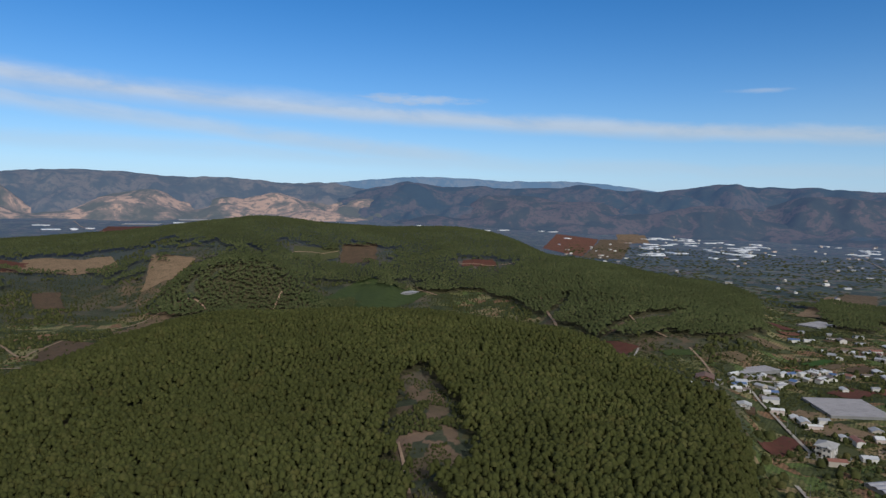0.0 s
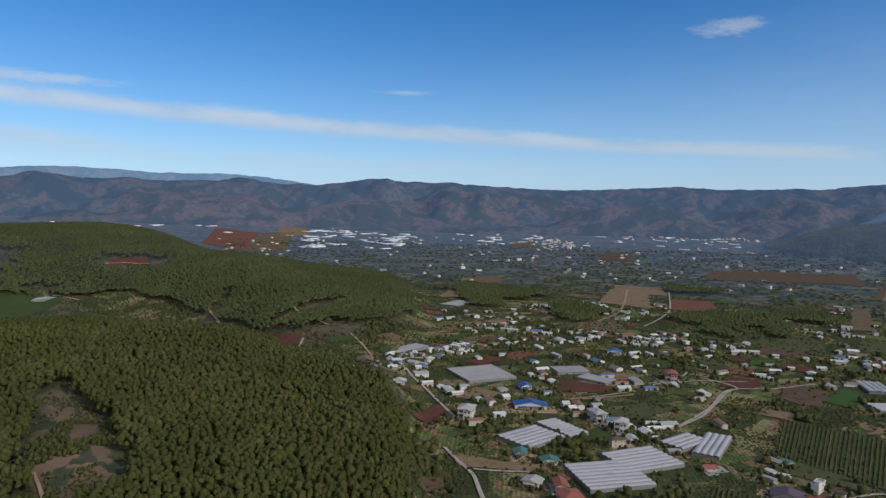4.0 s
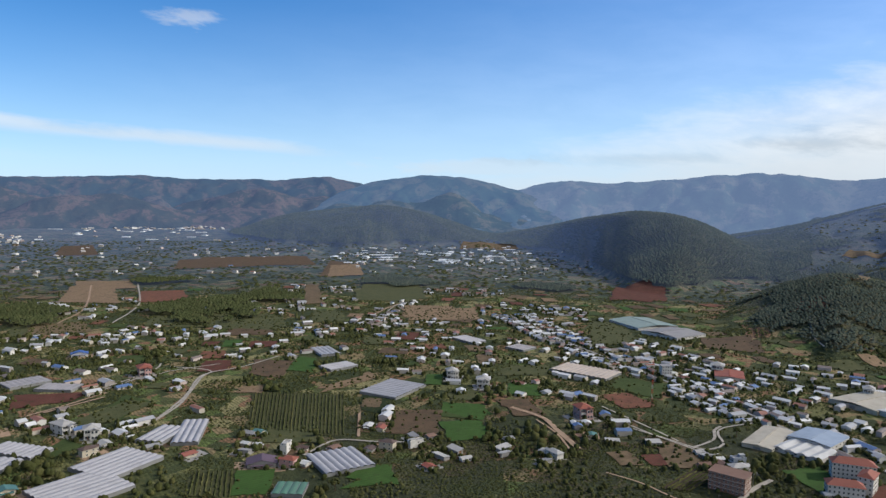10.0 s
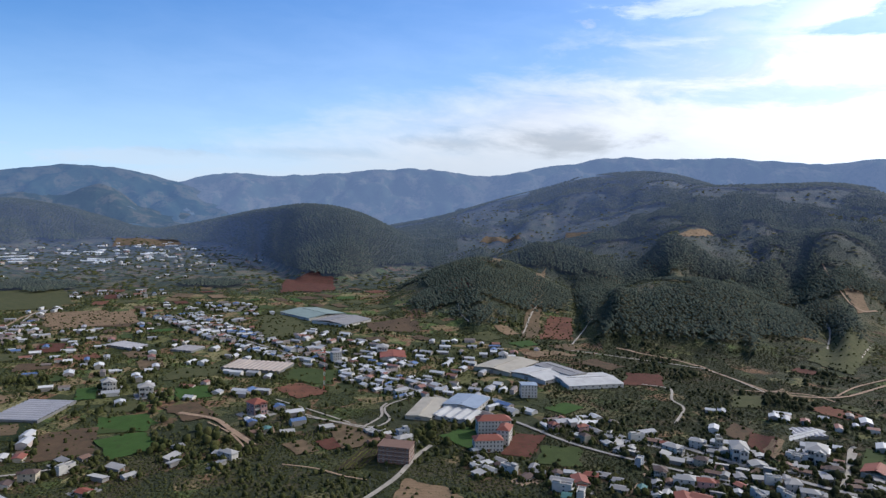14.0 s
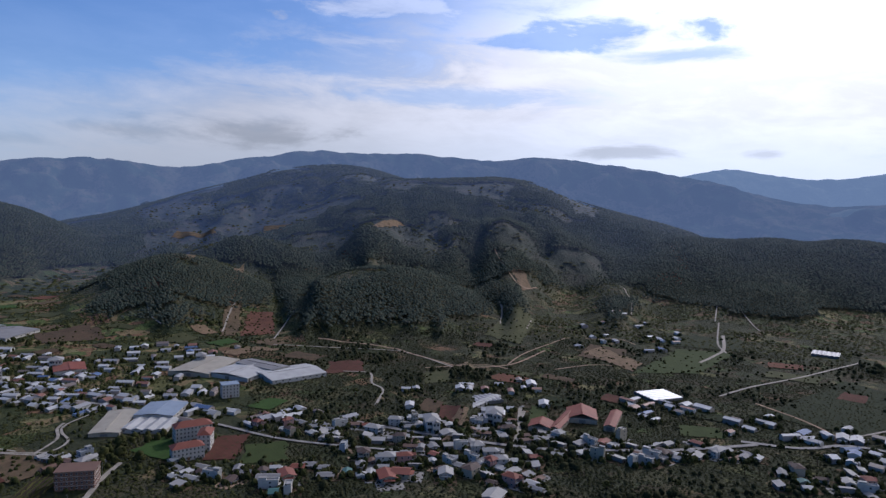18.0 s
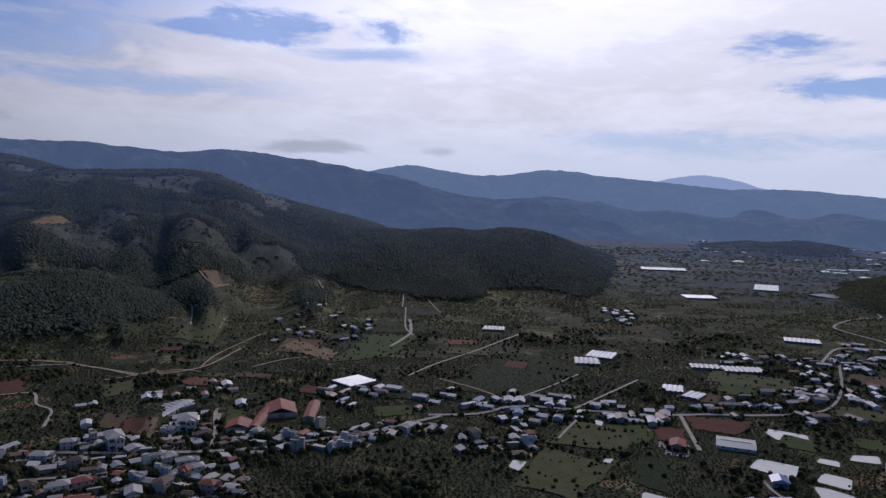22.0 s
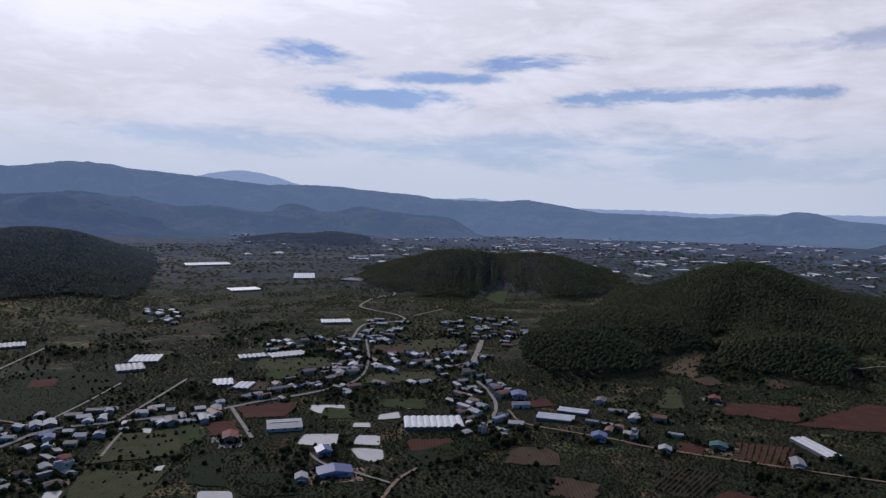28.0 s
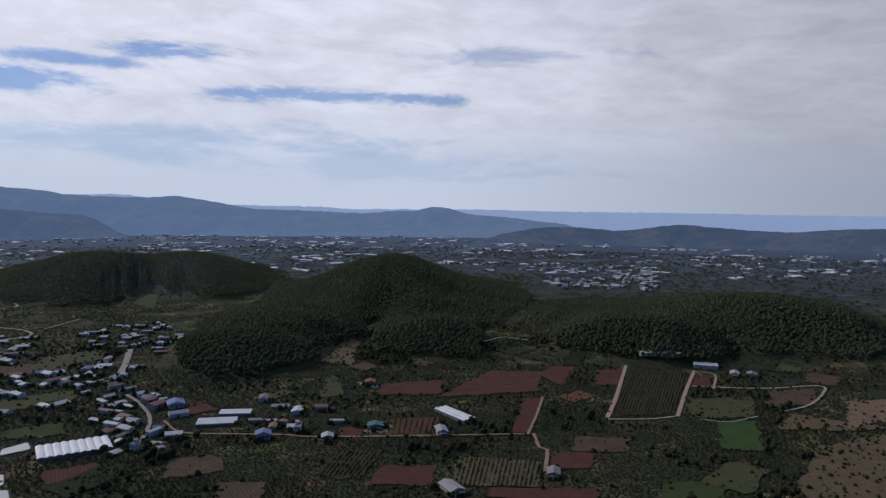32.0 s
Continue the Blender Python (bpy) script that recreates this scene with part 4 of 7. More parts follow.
for i in range(min(160, len(x))):
    m = Matrix.Translation((x[i], y[i], z[i] - 0.4)) @ pose(0, 0, 0, 0, 0, RNG.uniform(0, 360)) @ Matrix.Scale(RNG.uniform(0.85, 1.15), 4)
    if i < 5:
        firsts.append(lone_pine(i))
        firsts[i].matrix_basis = m
    else:
        copy_thing(firsts[i % 5], m).scale = (m.to_scale())


# ---- what stands where, on a two-metre raster, so that bushes keep off lanes, fields and roofs ----
CELL, SPAN = 2.0, 2540.0
TAKEN = np.zeros((int(2 * SPAN / CELL),) * 2, bool)


def mark(points, grow=0.0):
    pts = np.array([(p[0], p[1]) for p in points], float)
    mid = pts.mean(0)
    if grow:
        d = pts - mid
        pts = mid + d * (1 + grow / np.maximum(np.linalg.norm(d, axis=1), 1.0))[:, None]
    lo = np.clip(((pts.min(0) + SPAN) / CELL).astype(int) - 1, 0, TAKEN.shape[0] - 1)
    hi = np.clip(((pts.max(0) + SPAN) / CELL).astype(int) + 2, 0, TAKEN.shape[0] - 1)
    gx, gy = np.meshgrid(np.arange(lo[0], hi[0]), np.arange(lo[1], hi[1]), indexing="ij")
    x, y = (gx + 0.5) * CELL - SPAN, (gy + 0.5) * CELL - SPAN
    inside = np.zeros(x.shape, bool)
    n = len(pts)
    for i in range(n):
        (ax, ay), (bx, by) = pts[i], pts[(i + 1) % n]
        if ay == by:
            continue
        cross = (ay > y) != (by > y)
        inside ^= cross & (x < (bx - ax) * (y - ay) / (by - ay) + ax)
    TAKEN[lo[0]:hi[0], lo[1]:hi[1]] |= inside


def taken(x, y):
    i = np.clip(((np.asarray(x) + SPAN) / CELL).astype(int), 0, TAKEN.shape[0] - 1)
    j = np.clip(((np.asarray(y) + SPAN) / CELL).astype(int), 0, TAKEN.shape[0] - 1)
    return TAKEN[i, j]


# ---- fields, lanes and ponds ----
FIELD_LOOK = {
    "tan": ("dry tan bare field", (0.158, 0.108, 0.065), (0.245, 0.166, 0.101)),
    "red": ("freshly worked red earth plot", (0.078, 0.031, 0.022), (0.128, 0.052, 0.036)),
    "terra": ("sloping orange-red earth plot with low shrubs", (0.115, 0.052, 0.034), (0.20, 0.085, 0.052)),
    "brown": ("brown ploughed field", (0.072, 0.050, 0.032), (0.130, 0.083, 0.050)),
    "terrace": ("terraced brown slope with young plants", (0.086, 0.061, 0.036), (0.187, 0.130, 0.079)),
    "olive": ("dull olive grass field", (0.054, 0.061, 0.025), (0.094, 0.090, 0.040)),
    "green": ("green grass meadow", (0.036, 0.054, 0.016), (0.061, 0.079, 0.025)),
    "bright": ("bright green vegetable field", (0.032, 0.068, 0.014), (0.054, 0.101, 0.025)),
    "dark": ("dark green coffee plot", (0.014, 0.023, 0.009), (0.025, 0.035, 0.013)),
    "tangrass": ("dry tan grassland with scattered bushes", (0.108, 0.079, 0.043), (0.173, 0.122, 0.072)),
    "rows": ("orchard planted in straight green rows", (0.050, 0.054, 0.022), (0.079, 0.072, 0.032)),
    "darkrows": ("dark plot planted in straight rows", (0.036, 0.029, 0.018), (0.061, 0.043, 0.029)),
    "redrows": ("red earth plot with planted rows", (0.085, 0.037, 0.025), (0.13, 0.06, 0.040)),
    "tanrows": ("tan plot with rows of young plants", (0.094, 0.076, 0.043), (0.137, 0.108, 0.061)),
}
FIELD_MAT = {k: soil_mat(k + " field", v[1], v[2]) for k, v in FIELD_LOOK.items()}
LIFT = 0.45


def drape(x, y, extra=0.0):
    return ground_z(x, y) + LIFT + extra + 0.0004 * np.hypot(x, y)


LAID = []


def field(kind, a, b, c, d):
    LAID.append(kind)
    a, b, c, d = (np.array(p, float) for p in (a, b, c, d))
    nu = int(np.clip(np.linalg.norm(b - a) / 6, 4, 26))
    nv = int(np.clip(np.linalg.norm(d - a) / 6, 4, 26))
    u, v = np.meshgrid(np.linspace(0, 1, nu), np.linspace(0, 1, nv), indexing="ij")
    u, v = u[..., None], v[..., None]
    p = a * (1 - u) * (1 - v) + b * u * (1 - v) + c * u * v + d * (1 - u) * v
    size = min(np.linalg.norm(b - a), np.linalg.norm(d - a))
    wob = (np.stack([fbm(p[..., 0] / 18, p[..., 1] / 18, 61, 2), fbm(p[..., 0] / 18, p[..., 1] / 18, 62, 2)], -1) - 0.5) * min(9.0, size * 0.22)
    fine = np.stack([grain(p[..., 0] / 5, p[..., 1] / 5, 63), grain(p[..., 0] / 5, p[..., 1] / 5, 64)], -1) - 0.5
    p = p + wob + fine * min(4.0, size * 0.12)
    x, y = p[..., 0].ravel(), p[..., 1].ravel()
    i, j = np.meshgrid(np.arange(nu - 1), np.arange(nv - 1), indexing="ij")
    k = (i * nv + j).ravel()
    faces = np.stack([k, k + nv, k + nv + 1, k + 1], 1)
    cr = np.cross(np.append(p[1, 0] - p[0, 0], 0), np.append(p[0, 1] - p[0, 0], 0))[2]
    if cr < 0:
        faces = faces[:, ::-1]
    me = mesh_from("field", np.stack([x, y, drape(x, y, 0.0008 * len(LAID))], 1), faces, FIELD_MAT[kind], True)
    ob = tagged(new("field", me), FIELD_LOOK[kind][0], "field", kind="structure")
    if kind != "dark":
        mark((a, b, c, d))
    if kind in SHRUBBY and np.hypot(*p.mean((0, 1))) < 1300:
        left_bushes(p, kind, ob)
    if kind.endswith("rows"):
        crop_rows(a, b, c, d, ob, 3.4 if kind != "redrows" else 4.5)
    return ob


SHRUBBY = {"tangrass": 60.0, "olive": 130.0, "green": 220.0, "terra": 90.0, "tan": 260.0, "terrace": 70.0, "brown": 300.0}  # square metres to a bush
FIELD_RNG = np.random.default_rng(15)


def left_bushes(p, kind, ob):
    """Bushes left standing in an open plot, closer together towards its hedges."""
    nu, nv = p.shape[:2]
    ground_area = np.linalg.norm(p[-1, 0] - p[0, 0]) * np.linalg.norm(p[0, -1] - p[0, 0])
    n = int(np.clip(ground_area / SHRUBBY[kind], 4, 260))
    i, j = (FIELD_RNG.beta(0.7, 0.7, n) * (nu - 1.01)).astype(int), (FIELD_RNG.beta(0.7, 0.7, n) * (nv - 1.01)).astype(int)
    u, v = FIELD_RNG.uniform(0, 1, (n, 1)), FIELD_RNG.uniform(0, 1, (n, 1))
    q = p[i, j] * (1 - u) * (1 - v) + p[i + 1, j] * u * (1 - v) + p[i + 1, j + 1] * u * v + p[i, j + 1] * (1 - u) * v
    h = FIELD_RNG.uniform(0.8, 3.4, n)
    verts, faces = domes(np.column_stack([q, ground_z(q[:, 0], q[:, 1]) + h * 0.4 + LIFT]), h * 0.6, h * 0.5)
    bushes = part("bushes", mesh_from("bushes", verts, faces, M["bush"]), ob, "scattered dark green bushes")
    bushes["kind"] = "stuff"


def crop_rows(a, b, c, d, ob, gap):
    """Low hedged rows across a field, uneven in height and with missing plants."""
    wide = np.linalg.norm(b - a)
    n = int(wide / gap)
    V, Fc, base = [], [], 0
    for k in range(n):
        t = (k + 0.5) / n
        p, q = a + (b - a) * t, d + (c - d) * t
        m = max(2, int(np.linalg.norm(q - p) / 2.6))
        s = np.linspace(0.01, 0.99, m)[:, None]
        line = p + (q - p) * s + RNG.normal(0, 0.15, (m, 2))
        side = np.array([-(q - p)[1], (q - p)[0]]) / max(1e-6, np.linalg.norm(q - p))
        w = RNG.uniform(0.5, 1.0, (m, 1))
        h = RNG.uniform(0.3, 1.7, m) * (RNG.uniform(0, 1, m) > 0.12)
        z = drape(line[:, 0], line[:, 1])
        left, right = line - side * w, line + side * w
        V.append(np.concatenate([np.column_stack([left, z]), np.column_stack([line, z + h]), np.column_stack([right, z])]))
        i = np.arange(m - 1) + base
        Fc.append(np.concatenate([np.stack([i, i + m, i + m + 1, i + 1], 1), np.stack([i + m, i + 2 * m, i + 2 * m + 1, i + m + 1], 1)]))
        base += 3 * m
    me = mesh_from("crop_rows", np.concatenate(V), np.concatenate(Fc), M["bush"])
    row = part("crop_rows", me, ob, "rows of dark green crop plants")
    row["kind"] = "stuff"


def road_mat(name, dark, light):
    k = Mat(name, 0.9, 0.0, 0.2)
    c = k.ramp(k.noise(0.12, 5.0), ((0.3, dark), (0.7, light)))
    c = k.mix(k.calc("MULTIPLY", k.span(k.noise(0.5, 4.0, 0.7), 0.5, 0.75), 0.5), c, tuple(0.55 * v for v in dark))
    k.bump(k.noise(1.5, 3.0), 0.3, 0.1)
    return k.base(c).m


LANE_LOOK = {
    "concrete": ("narrow pale concrete farm lane", road_mat("pale concrete lane", (0.215, 0.19, 0.16), (0.33, 0.297, 0.25))),
    "earth": ("bare earth farm track", road_mat("earth track", (0.187, 0.128, 0.085), (0.323, 0.221, 0.145))),
    "road": ("paved grey main road", road_mat("worn grey paving", (0.170, 0.162, 0.153), (0.272, 0.255, 0.238))),
    "pink": ("broad pinkish earth track between plots", road_mat("pink earth track", (0.289, 0.187, 0.145), (0.391, 0.264, 0.212))),
}


def lane(kind, width, *points):
    width = width * 0.54 + 0.4
    p = np.array(points, float)
    p = np.concatenate([[2 * p[0] - p[1]], p, [2 * p[-1] - p[-2]]])
    line = []
    for i in range(1, len(p) - 2):
        n = max(2, int(np.linalg.norm(p[i + 1] - p[i]) / 7))
        for t in np.linspace(0, 1, n, endpoint=False):
            line.append(0.5 * (2 * p[i] + (p[i + 1] - p[i - 1]) * t + (2 * p[i - 1] - 5 * p[i] + 4 * p[i + 1] - p[i + 2]) * t * t
                               + (3 * p[i] - p[i - 1] - 3 * p[i + 1] + p[i + 2]) * t ** 3))
    line.append(p[-2])
    line = np.array(line)
    way = np.gradient(line, axis=0)
    side = np.stack([-way[:, 1], way[:, 0]], 1) / np.maximum(np.linalg.norm(way, axis=1), 1e-6)[:, None]
    half = width / 2 * (1 + 0.25 * (fbm(line[:, 0] / 14, line[:, 1] / 14, 71, 2) - 0.5))[:, None]
    rows = [line + side * half, line, line - side * half]
    m = len(line)
    V = np.concatenate([np.column_stack([r, drape(r[:, 0], r[:, 1], 0.35 + (0.08 if k == 1 else 0))]) for k, r in enumerate(rows)])
    i = np.arange(m - 1)
    faces = np.concatenate([np.stack([i + m * k, i + m * (k + 1), i + m * (k + 1) + 1, i + m * k + 1], 1) for k in (0, 1)])
    label, mat = LANE_LOOK[kind]
    ob = tagged(new("road" if kind == "road" else "farm_lane", mesh_from("lane", V, faces, mat, True)), label, "road", kind="structure")
    wide = side * (half + 1.5)
    for i in range(m - 1):
        mark((line[i] + wide[i], line[i] - wide[i], line[i + 1] - wide[i + 1], line[i + 1] + wide[i + 1]))
    return ob


def water_mat():
    k = Mat("pond water paled as sky glare", 0.05, 0.0, 1.0)
    # the pale base paints in the bright sky's reflection, on top of the gloss
    k.base(k.ramp(k.noise(0.05, 3.0), ((0.3, (0.30, 0.30, 0.27)), (0.7, (0.38, 0.37, 0.33)))))
    k.bump(k.noise(0.6, 3.0), 0.05, 0.1)
    return k.m


WATER = water_mat()


def pond(*points):
    p = np.array(points, float)
    if np.sum(p[:, 0] * np.roll(p[:, 1], -1) - np.roll(p[:, 0], -1) * p[:, 1]) < 0:
        p = p[::-1]
    for _ in range(2):
        nxt = np.roll(p, -1, 0)
        p = np.stack([0.9 * p + 0.1 * nxt, 0.1 * p + 0.9 * nxt], 1).reshape(-1, 2)
    n, mid = len(p), p.mean(0)
    out = p - mid
    bank = p + out / np.linalg.norm(out, axis=1)[:, None] * 2.2
    level = float(np.max(ground_z(bank[:, 0], bank[:, 1]))) + 0.55
    root = tagged(new("pond"), "still farm pond with bright sky reflection painted in", "pond", "fish ponds")
    root.location = (mid[0], mid[1], level)
    ring = np.column_stack([p - mid, np.full(n, 0.0)])
    i = np.arange(n)
    me = mesh_from("water", np.concatenate([ring, [(0, 0, 0)]]), np.stack([i, (i + 1) % n, np.full(n, n)], 1), WATER, True)
    part("water", me, root, "calm water paled as sky reflection")
    top = np.column_stack([p + (bank - p) * 0.35 - mid, np.full(n, 0.35)])
    foot = np.column_stack([bank - mid, ground_z(bank[:, 0], bank[:, 1]) - level - 0.3])
    inner = np.column_stack([p - (bank - p) * 0.1 - mid, np.full(n, -0.1)])
    V = np.concatenate([inner, top, foot])
    faces = np.concatenate([np.stack([i + n * k, i + n * (k + 1), (i + 1) % n + n * (k + 1), (i + 1) % n + n * k], 1) for k in (0, 1)])
    part("bank", mesh_from("bank", V, faces, FIELD_MAT["olive"], True), root, "grassy earth bank")
    mark(bank)
    return root


# ---- solids ----
def solid(boxes):
    """A bmesh of boxes: each (x0, x1, y0, y1, z0, z1)."""
    bm = bmesh.new()
    for x0, x1, y0, y1, z0, z1 in boxes:
        v = [bm.verts.new((x, y, z)) for z in (z0, z1) for x, y in ((x0, y0), (x1, y0), (x1, y1), (x0, y1))]
        for f in ((3, 2, 1, 0), (4, 5, 6, 7), (0, 1, 5, 4), (1, 2, 6, 5), (2, 3, 7, 6), (3, 0, 4, 7)):
            bm.faces.new([v[i] for i in f])
    return bm


def data_of(name, bm, material, bevel=0.0):
    if bevel:
        bmesh.ops.bevel(bm, geom=bm.edges[:], offset=bevel, segments=1, affect="EDGES")
    me = bpy.data.meshes.new(name)
    bm.to_mesh(me)
    bm.free()
    me.materials.append(material)
    return me


def slab(profile, y0, y1, thick):
    """A bent sheet with thickness, its profile (x, z) run from y0 to y1."""
    bm = bmesh.new()
    rings = []
    for y in (y0, y1):
        rings.append([bm.verts.new((x, y, z)) for x, z in profile] + [bm.verts.new((x, y, z - thick)) for x, z in reversed(profile)])
    n = len(rings[0])
    for i in range(n):
        bm.faces.new((rings[0][i], rings[1][i], rings[1][(i + 1) % n], rings[0][(i + 1) % n]))
    k = len(profile)
    for ring, turn in ((rings[0], 1), (rings[1], -1)):
        for i in range(k - 1):
            bm.faces.new([ring[i], ring[i + 1], ring[n - 2 - i], ring[n - 1 - i]][::turn])
    bmesh.ops.recalc_face_normals(bm, faces=bm.faces[:])
    return bm


def sheet_mat(name, color, rough=0.7, metal=0.0, stain=0.5):
    """Painted or plastic sheeting with grime and faded patches."""
    k = Mat(name, rough, metal, 0.4 if rough < 0.6 else 0.15)
    tex = k.node("ShaderNodeTexCoord").outputs["Object"]
    c = k.mix(k.calc("MULTIPLY", k.span(k.noise(0.09, 5.0, 0.65), 0.4, 0.75), stain), color, tuple(0.55 * v for v in color))
    c = k.mix(k.calc("MULTIPLY", k.pick(), 0.25), c, tuple(min(1.0, 0.75 * v + 0.06) for v in color))
    k.bump(k.noise(1.2, 3.0, vec=tex), 0.25, 0.1)
    return k.base(c).m


def plaster_mat(name, color):
    k = Mat(name, 0.85, 0.0, 0.25)
    c = k.mix(k.calc("MULTIPLY", k.span(k.noise(0.35, 5.0, 0.65), 0.45, 0.8), 0.45), color, tuple(0.6 * v for v in color))
    k.bump(k.noise(4.0, 3.0), 0.15, 0.05)
    return k.base(c).m


FILM = {
    "film": ("greenhouse", "arched greenhouse bays under weathered grey plastic film", sheet_mat("weathered plastic film", (0.30, 0.29, 0.295), 0.55)),
    "net": ("greenhouse", "low flat greenhouse under dark grey shade net", sheet_mat("grey shade net", (0.28, 0.262, 0.26), 0.8)),
    "bright": ("greenhouse", "greenhouse with clean bright white plastic roof", sheet_mat("clean white film", (0.70, 0.70, 0.69), 0.3)),
    "tan": ("greenhouse", "broad greenhouse under dusty beige plastic", sheet_mat("dusty beige film", (0.36, 0.30, 0.25), 0.6)),
    "green": ("greenhouse", "small shelter under dark green shade net", sheet_mat("green shade net", (0.07, 0.15, 0.11), 0.8)),
}
# walls under the roof film: their shade is put into a darker colour
SHADED_FILM = sheet_mat("shaded side film", (0.17, 0.17, 0.165), 0.7)
GUTTER = sheet_mat("zinc gutter", (0.20, 0.20, 0.20), 0.5, 0.6)


def greenhouse(x, y, w, d, turn, kind, along, h):
    """Bays side by side: along 0 runs them in depth, 1 in width."""
    if along:
        w, d, turn = d, w, turn + 90
    name, label, film = FILM[kind]
    flat = kind in ("net", "green")
    root = tagged(new(name), label, "greenhouse", "greenhouses")
    base = float(np.min(ground_z(np.array([x, x - w / 3, x + w / 3]), np.array([y, y - d / 3, y + d / 3]))))
    root.matrix_basis = pose(x, y, base + 0.2, 0, 0, turn)
    n = max(2, round(w / (6.0 if w < 85 else 9.0)))
    bay = w / n
    h, top = h * 0.62, 1.0
    steps = 4 if flat else 6
    arc = [(bay * k / steps, h + (top if not flat else 0.5) * math.sin(math.pi * k / steps)) for k in range(steps + 1)]
    roof = data_of("roof_bay", slab(arc, -d / 2, d / 2, 0.12), film)
    for k in range(n):
        ob = part("roof_bay", roof, root)
        ob.location = (-w / 2 + k * bay, 0, RNG.uniform(-0.05, 0.05))
    gut = data_of("gutter", solid([(-0.16, 0.16, -d / 2 - 0.2, d / 2 + 0.2, h - 0.12, h + 0.14)]), GUTTER)
    for k in range(n + 1):
        part("gutter", gut, root).location = (-w / 2 + k * bay, 0, 0)
    for s in (-1, 1):
        part("side_wall", data_of("side_wall", solid([(s * w / 2 - 0.06, s * w / 2 + 0.06, -d / 2, d / 2, -1.5, h - 0.1)]), SHADED_FILM), root)
        bm = solid([(-w / 2, w / 2, s * (d / 2 - 0.3) - 0.06, s * (d / 2 - 0.3) + 0.06, -1.5, h - 0.1)])
        part("end_wall", data_of("end_wall", bm, SHADED_FILM), root)
    a = radians(turn)
    c, s = math.cos(a), math.sin(a)
    mark([(x + u * c - v * s, y + u * s + v * c) for u, v in ((-w / 2, -d / 2), (w / 2, -d / 2), (w / 2, d / 2), (-w / 2, d / 2))], 3.0)
    return root


GLASS = Mat("dark window glass", 0.12, 0.0, 0.6).base((0.03, 0.04, 0.05)).m
DOOR = plaster_mat("brown door paint", (0.16, 0.09, 0.05))
ROOFS = {
    "grey": sheet_mat("grey sheet roofing", (0.213, 0.206, 0.203)), "pale": sheet_mat("pale zinc roofing", (0.310, 0.299, 0.282)), "red": sheet_mat("red tile roofing", (0.212, 0.069, 0.046), 0.7),
    "rust": sheet_mat("rusty sheet roofing", (0.150, 0.087, 0.062), 0.7), "blue": sheet_mat("blue sheet roofing", (0.025, 0.062, 0.212), 0.4), "brown": sheet_mat("brown tile roofing", (0.081, 0.053, 0.044), 0.7),
    "teal": sheet_mat("blue-green sheet roofing", (0.056, 0.138, 0.131)), "white": sheet_mat("white sheet roofing", (0.408, 0.402, 0.387)), "cream": sheet_mat("cream sheet roofing", (0.333, 0.301, 0.242)),
    "purple": sheet_mat("dull purple sheet roofing", (0.081, 0.053, 0.075)), "paleblue": sheet_mat("pale blue sheet roofing", (0.225, 0.274, 0.343)), "green": sheet_mat("grey-green sheet roofing", (0.187, 0.237, 0.218)),
}
WALLS = {"white": plaster_mat("white wall paint", (0.448, 0.428, 0.392)), "cream": plaster_mat("cream wall paint", (0.367, 0.326, 0.249)), "grey": plaster_mat("bare grey render", (0.213, 0.202, 0.190)),
         "pink": plaster_mat("pink wall paint", (0.367, 0.225, 0.202)), "blue": plaster_mat("pale blue wall paint", (0.288, 0.312, 0.344)), "brick": plaster_mat("unrendered brick", (0.178, 0.094, 0.065))}


def windows_on(root, spots, wide, tall, deep=False):
    """Windows, each a glazed frame; spots: x, y, z of the sill's middle and the turn of the wall; deep ones have panes of their own."""
    if deep:
        frame_me = data_of("window", solid([(-wide / 2, wide / 2, -0.07, 0.07, 0, tall), (-wide / 2 - 0.1, wide / 2 + 0.1, -0.22, -0.07, -0.1, 0.0)]), WALLS["white"])
        pane_me = data_of("pane", solid([(-wide / 2 + 0.1, wide / 2 - 0.1, -0.1, -0.068, 0.1, tall - 0.1)]), GLASS)
        for x, y, z, turn in spots:
            win = part("window", frame_me, root)
            win.matrix_basis = pose(x, y, z, 0, 0, turn)
            part("pane", pane_me, win, "dark glass pane")
        return
    me = data_of("window", solid([(-wide / 2, wide / 2, -0.07, 0.07, 0, tall), (-wide / 2 + 0.1, wide / 2 - 0.1, -0.1, -0.068, 0.1, tall - 0.1)]), WALLS["white"])
    me.materials.append(GLASS)
    for poly in me.polygons[6:]:
        poly.material_index = 1
    for x, y, z, turn in spots:
        part("window", me, root).matrix_basis = pose(x, y, z, 0, 0, turn)


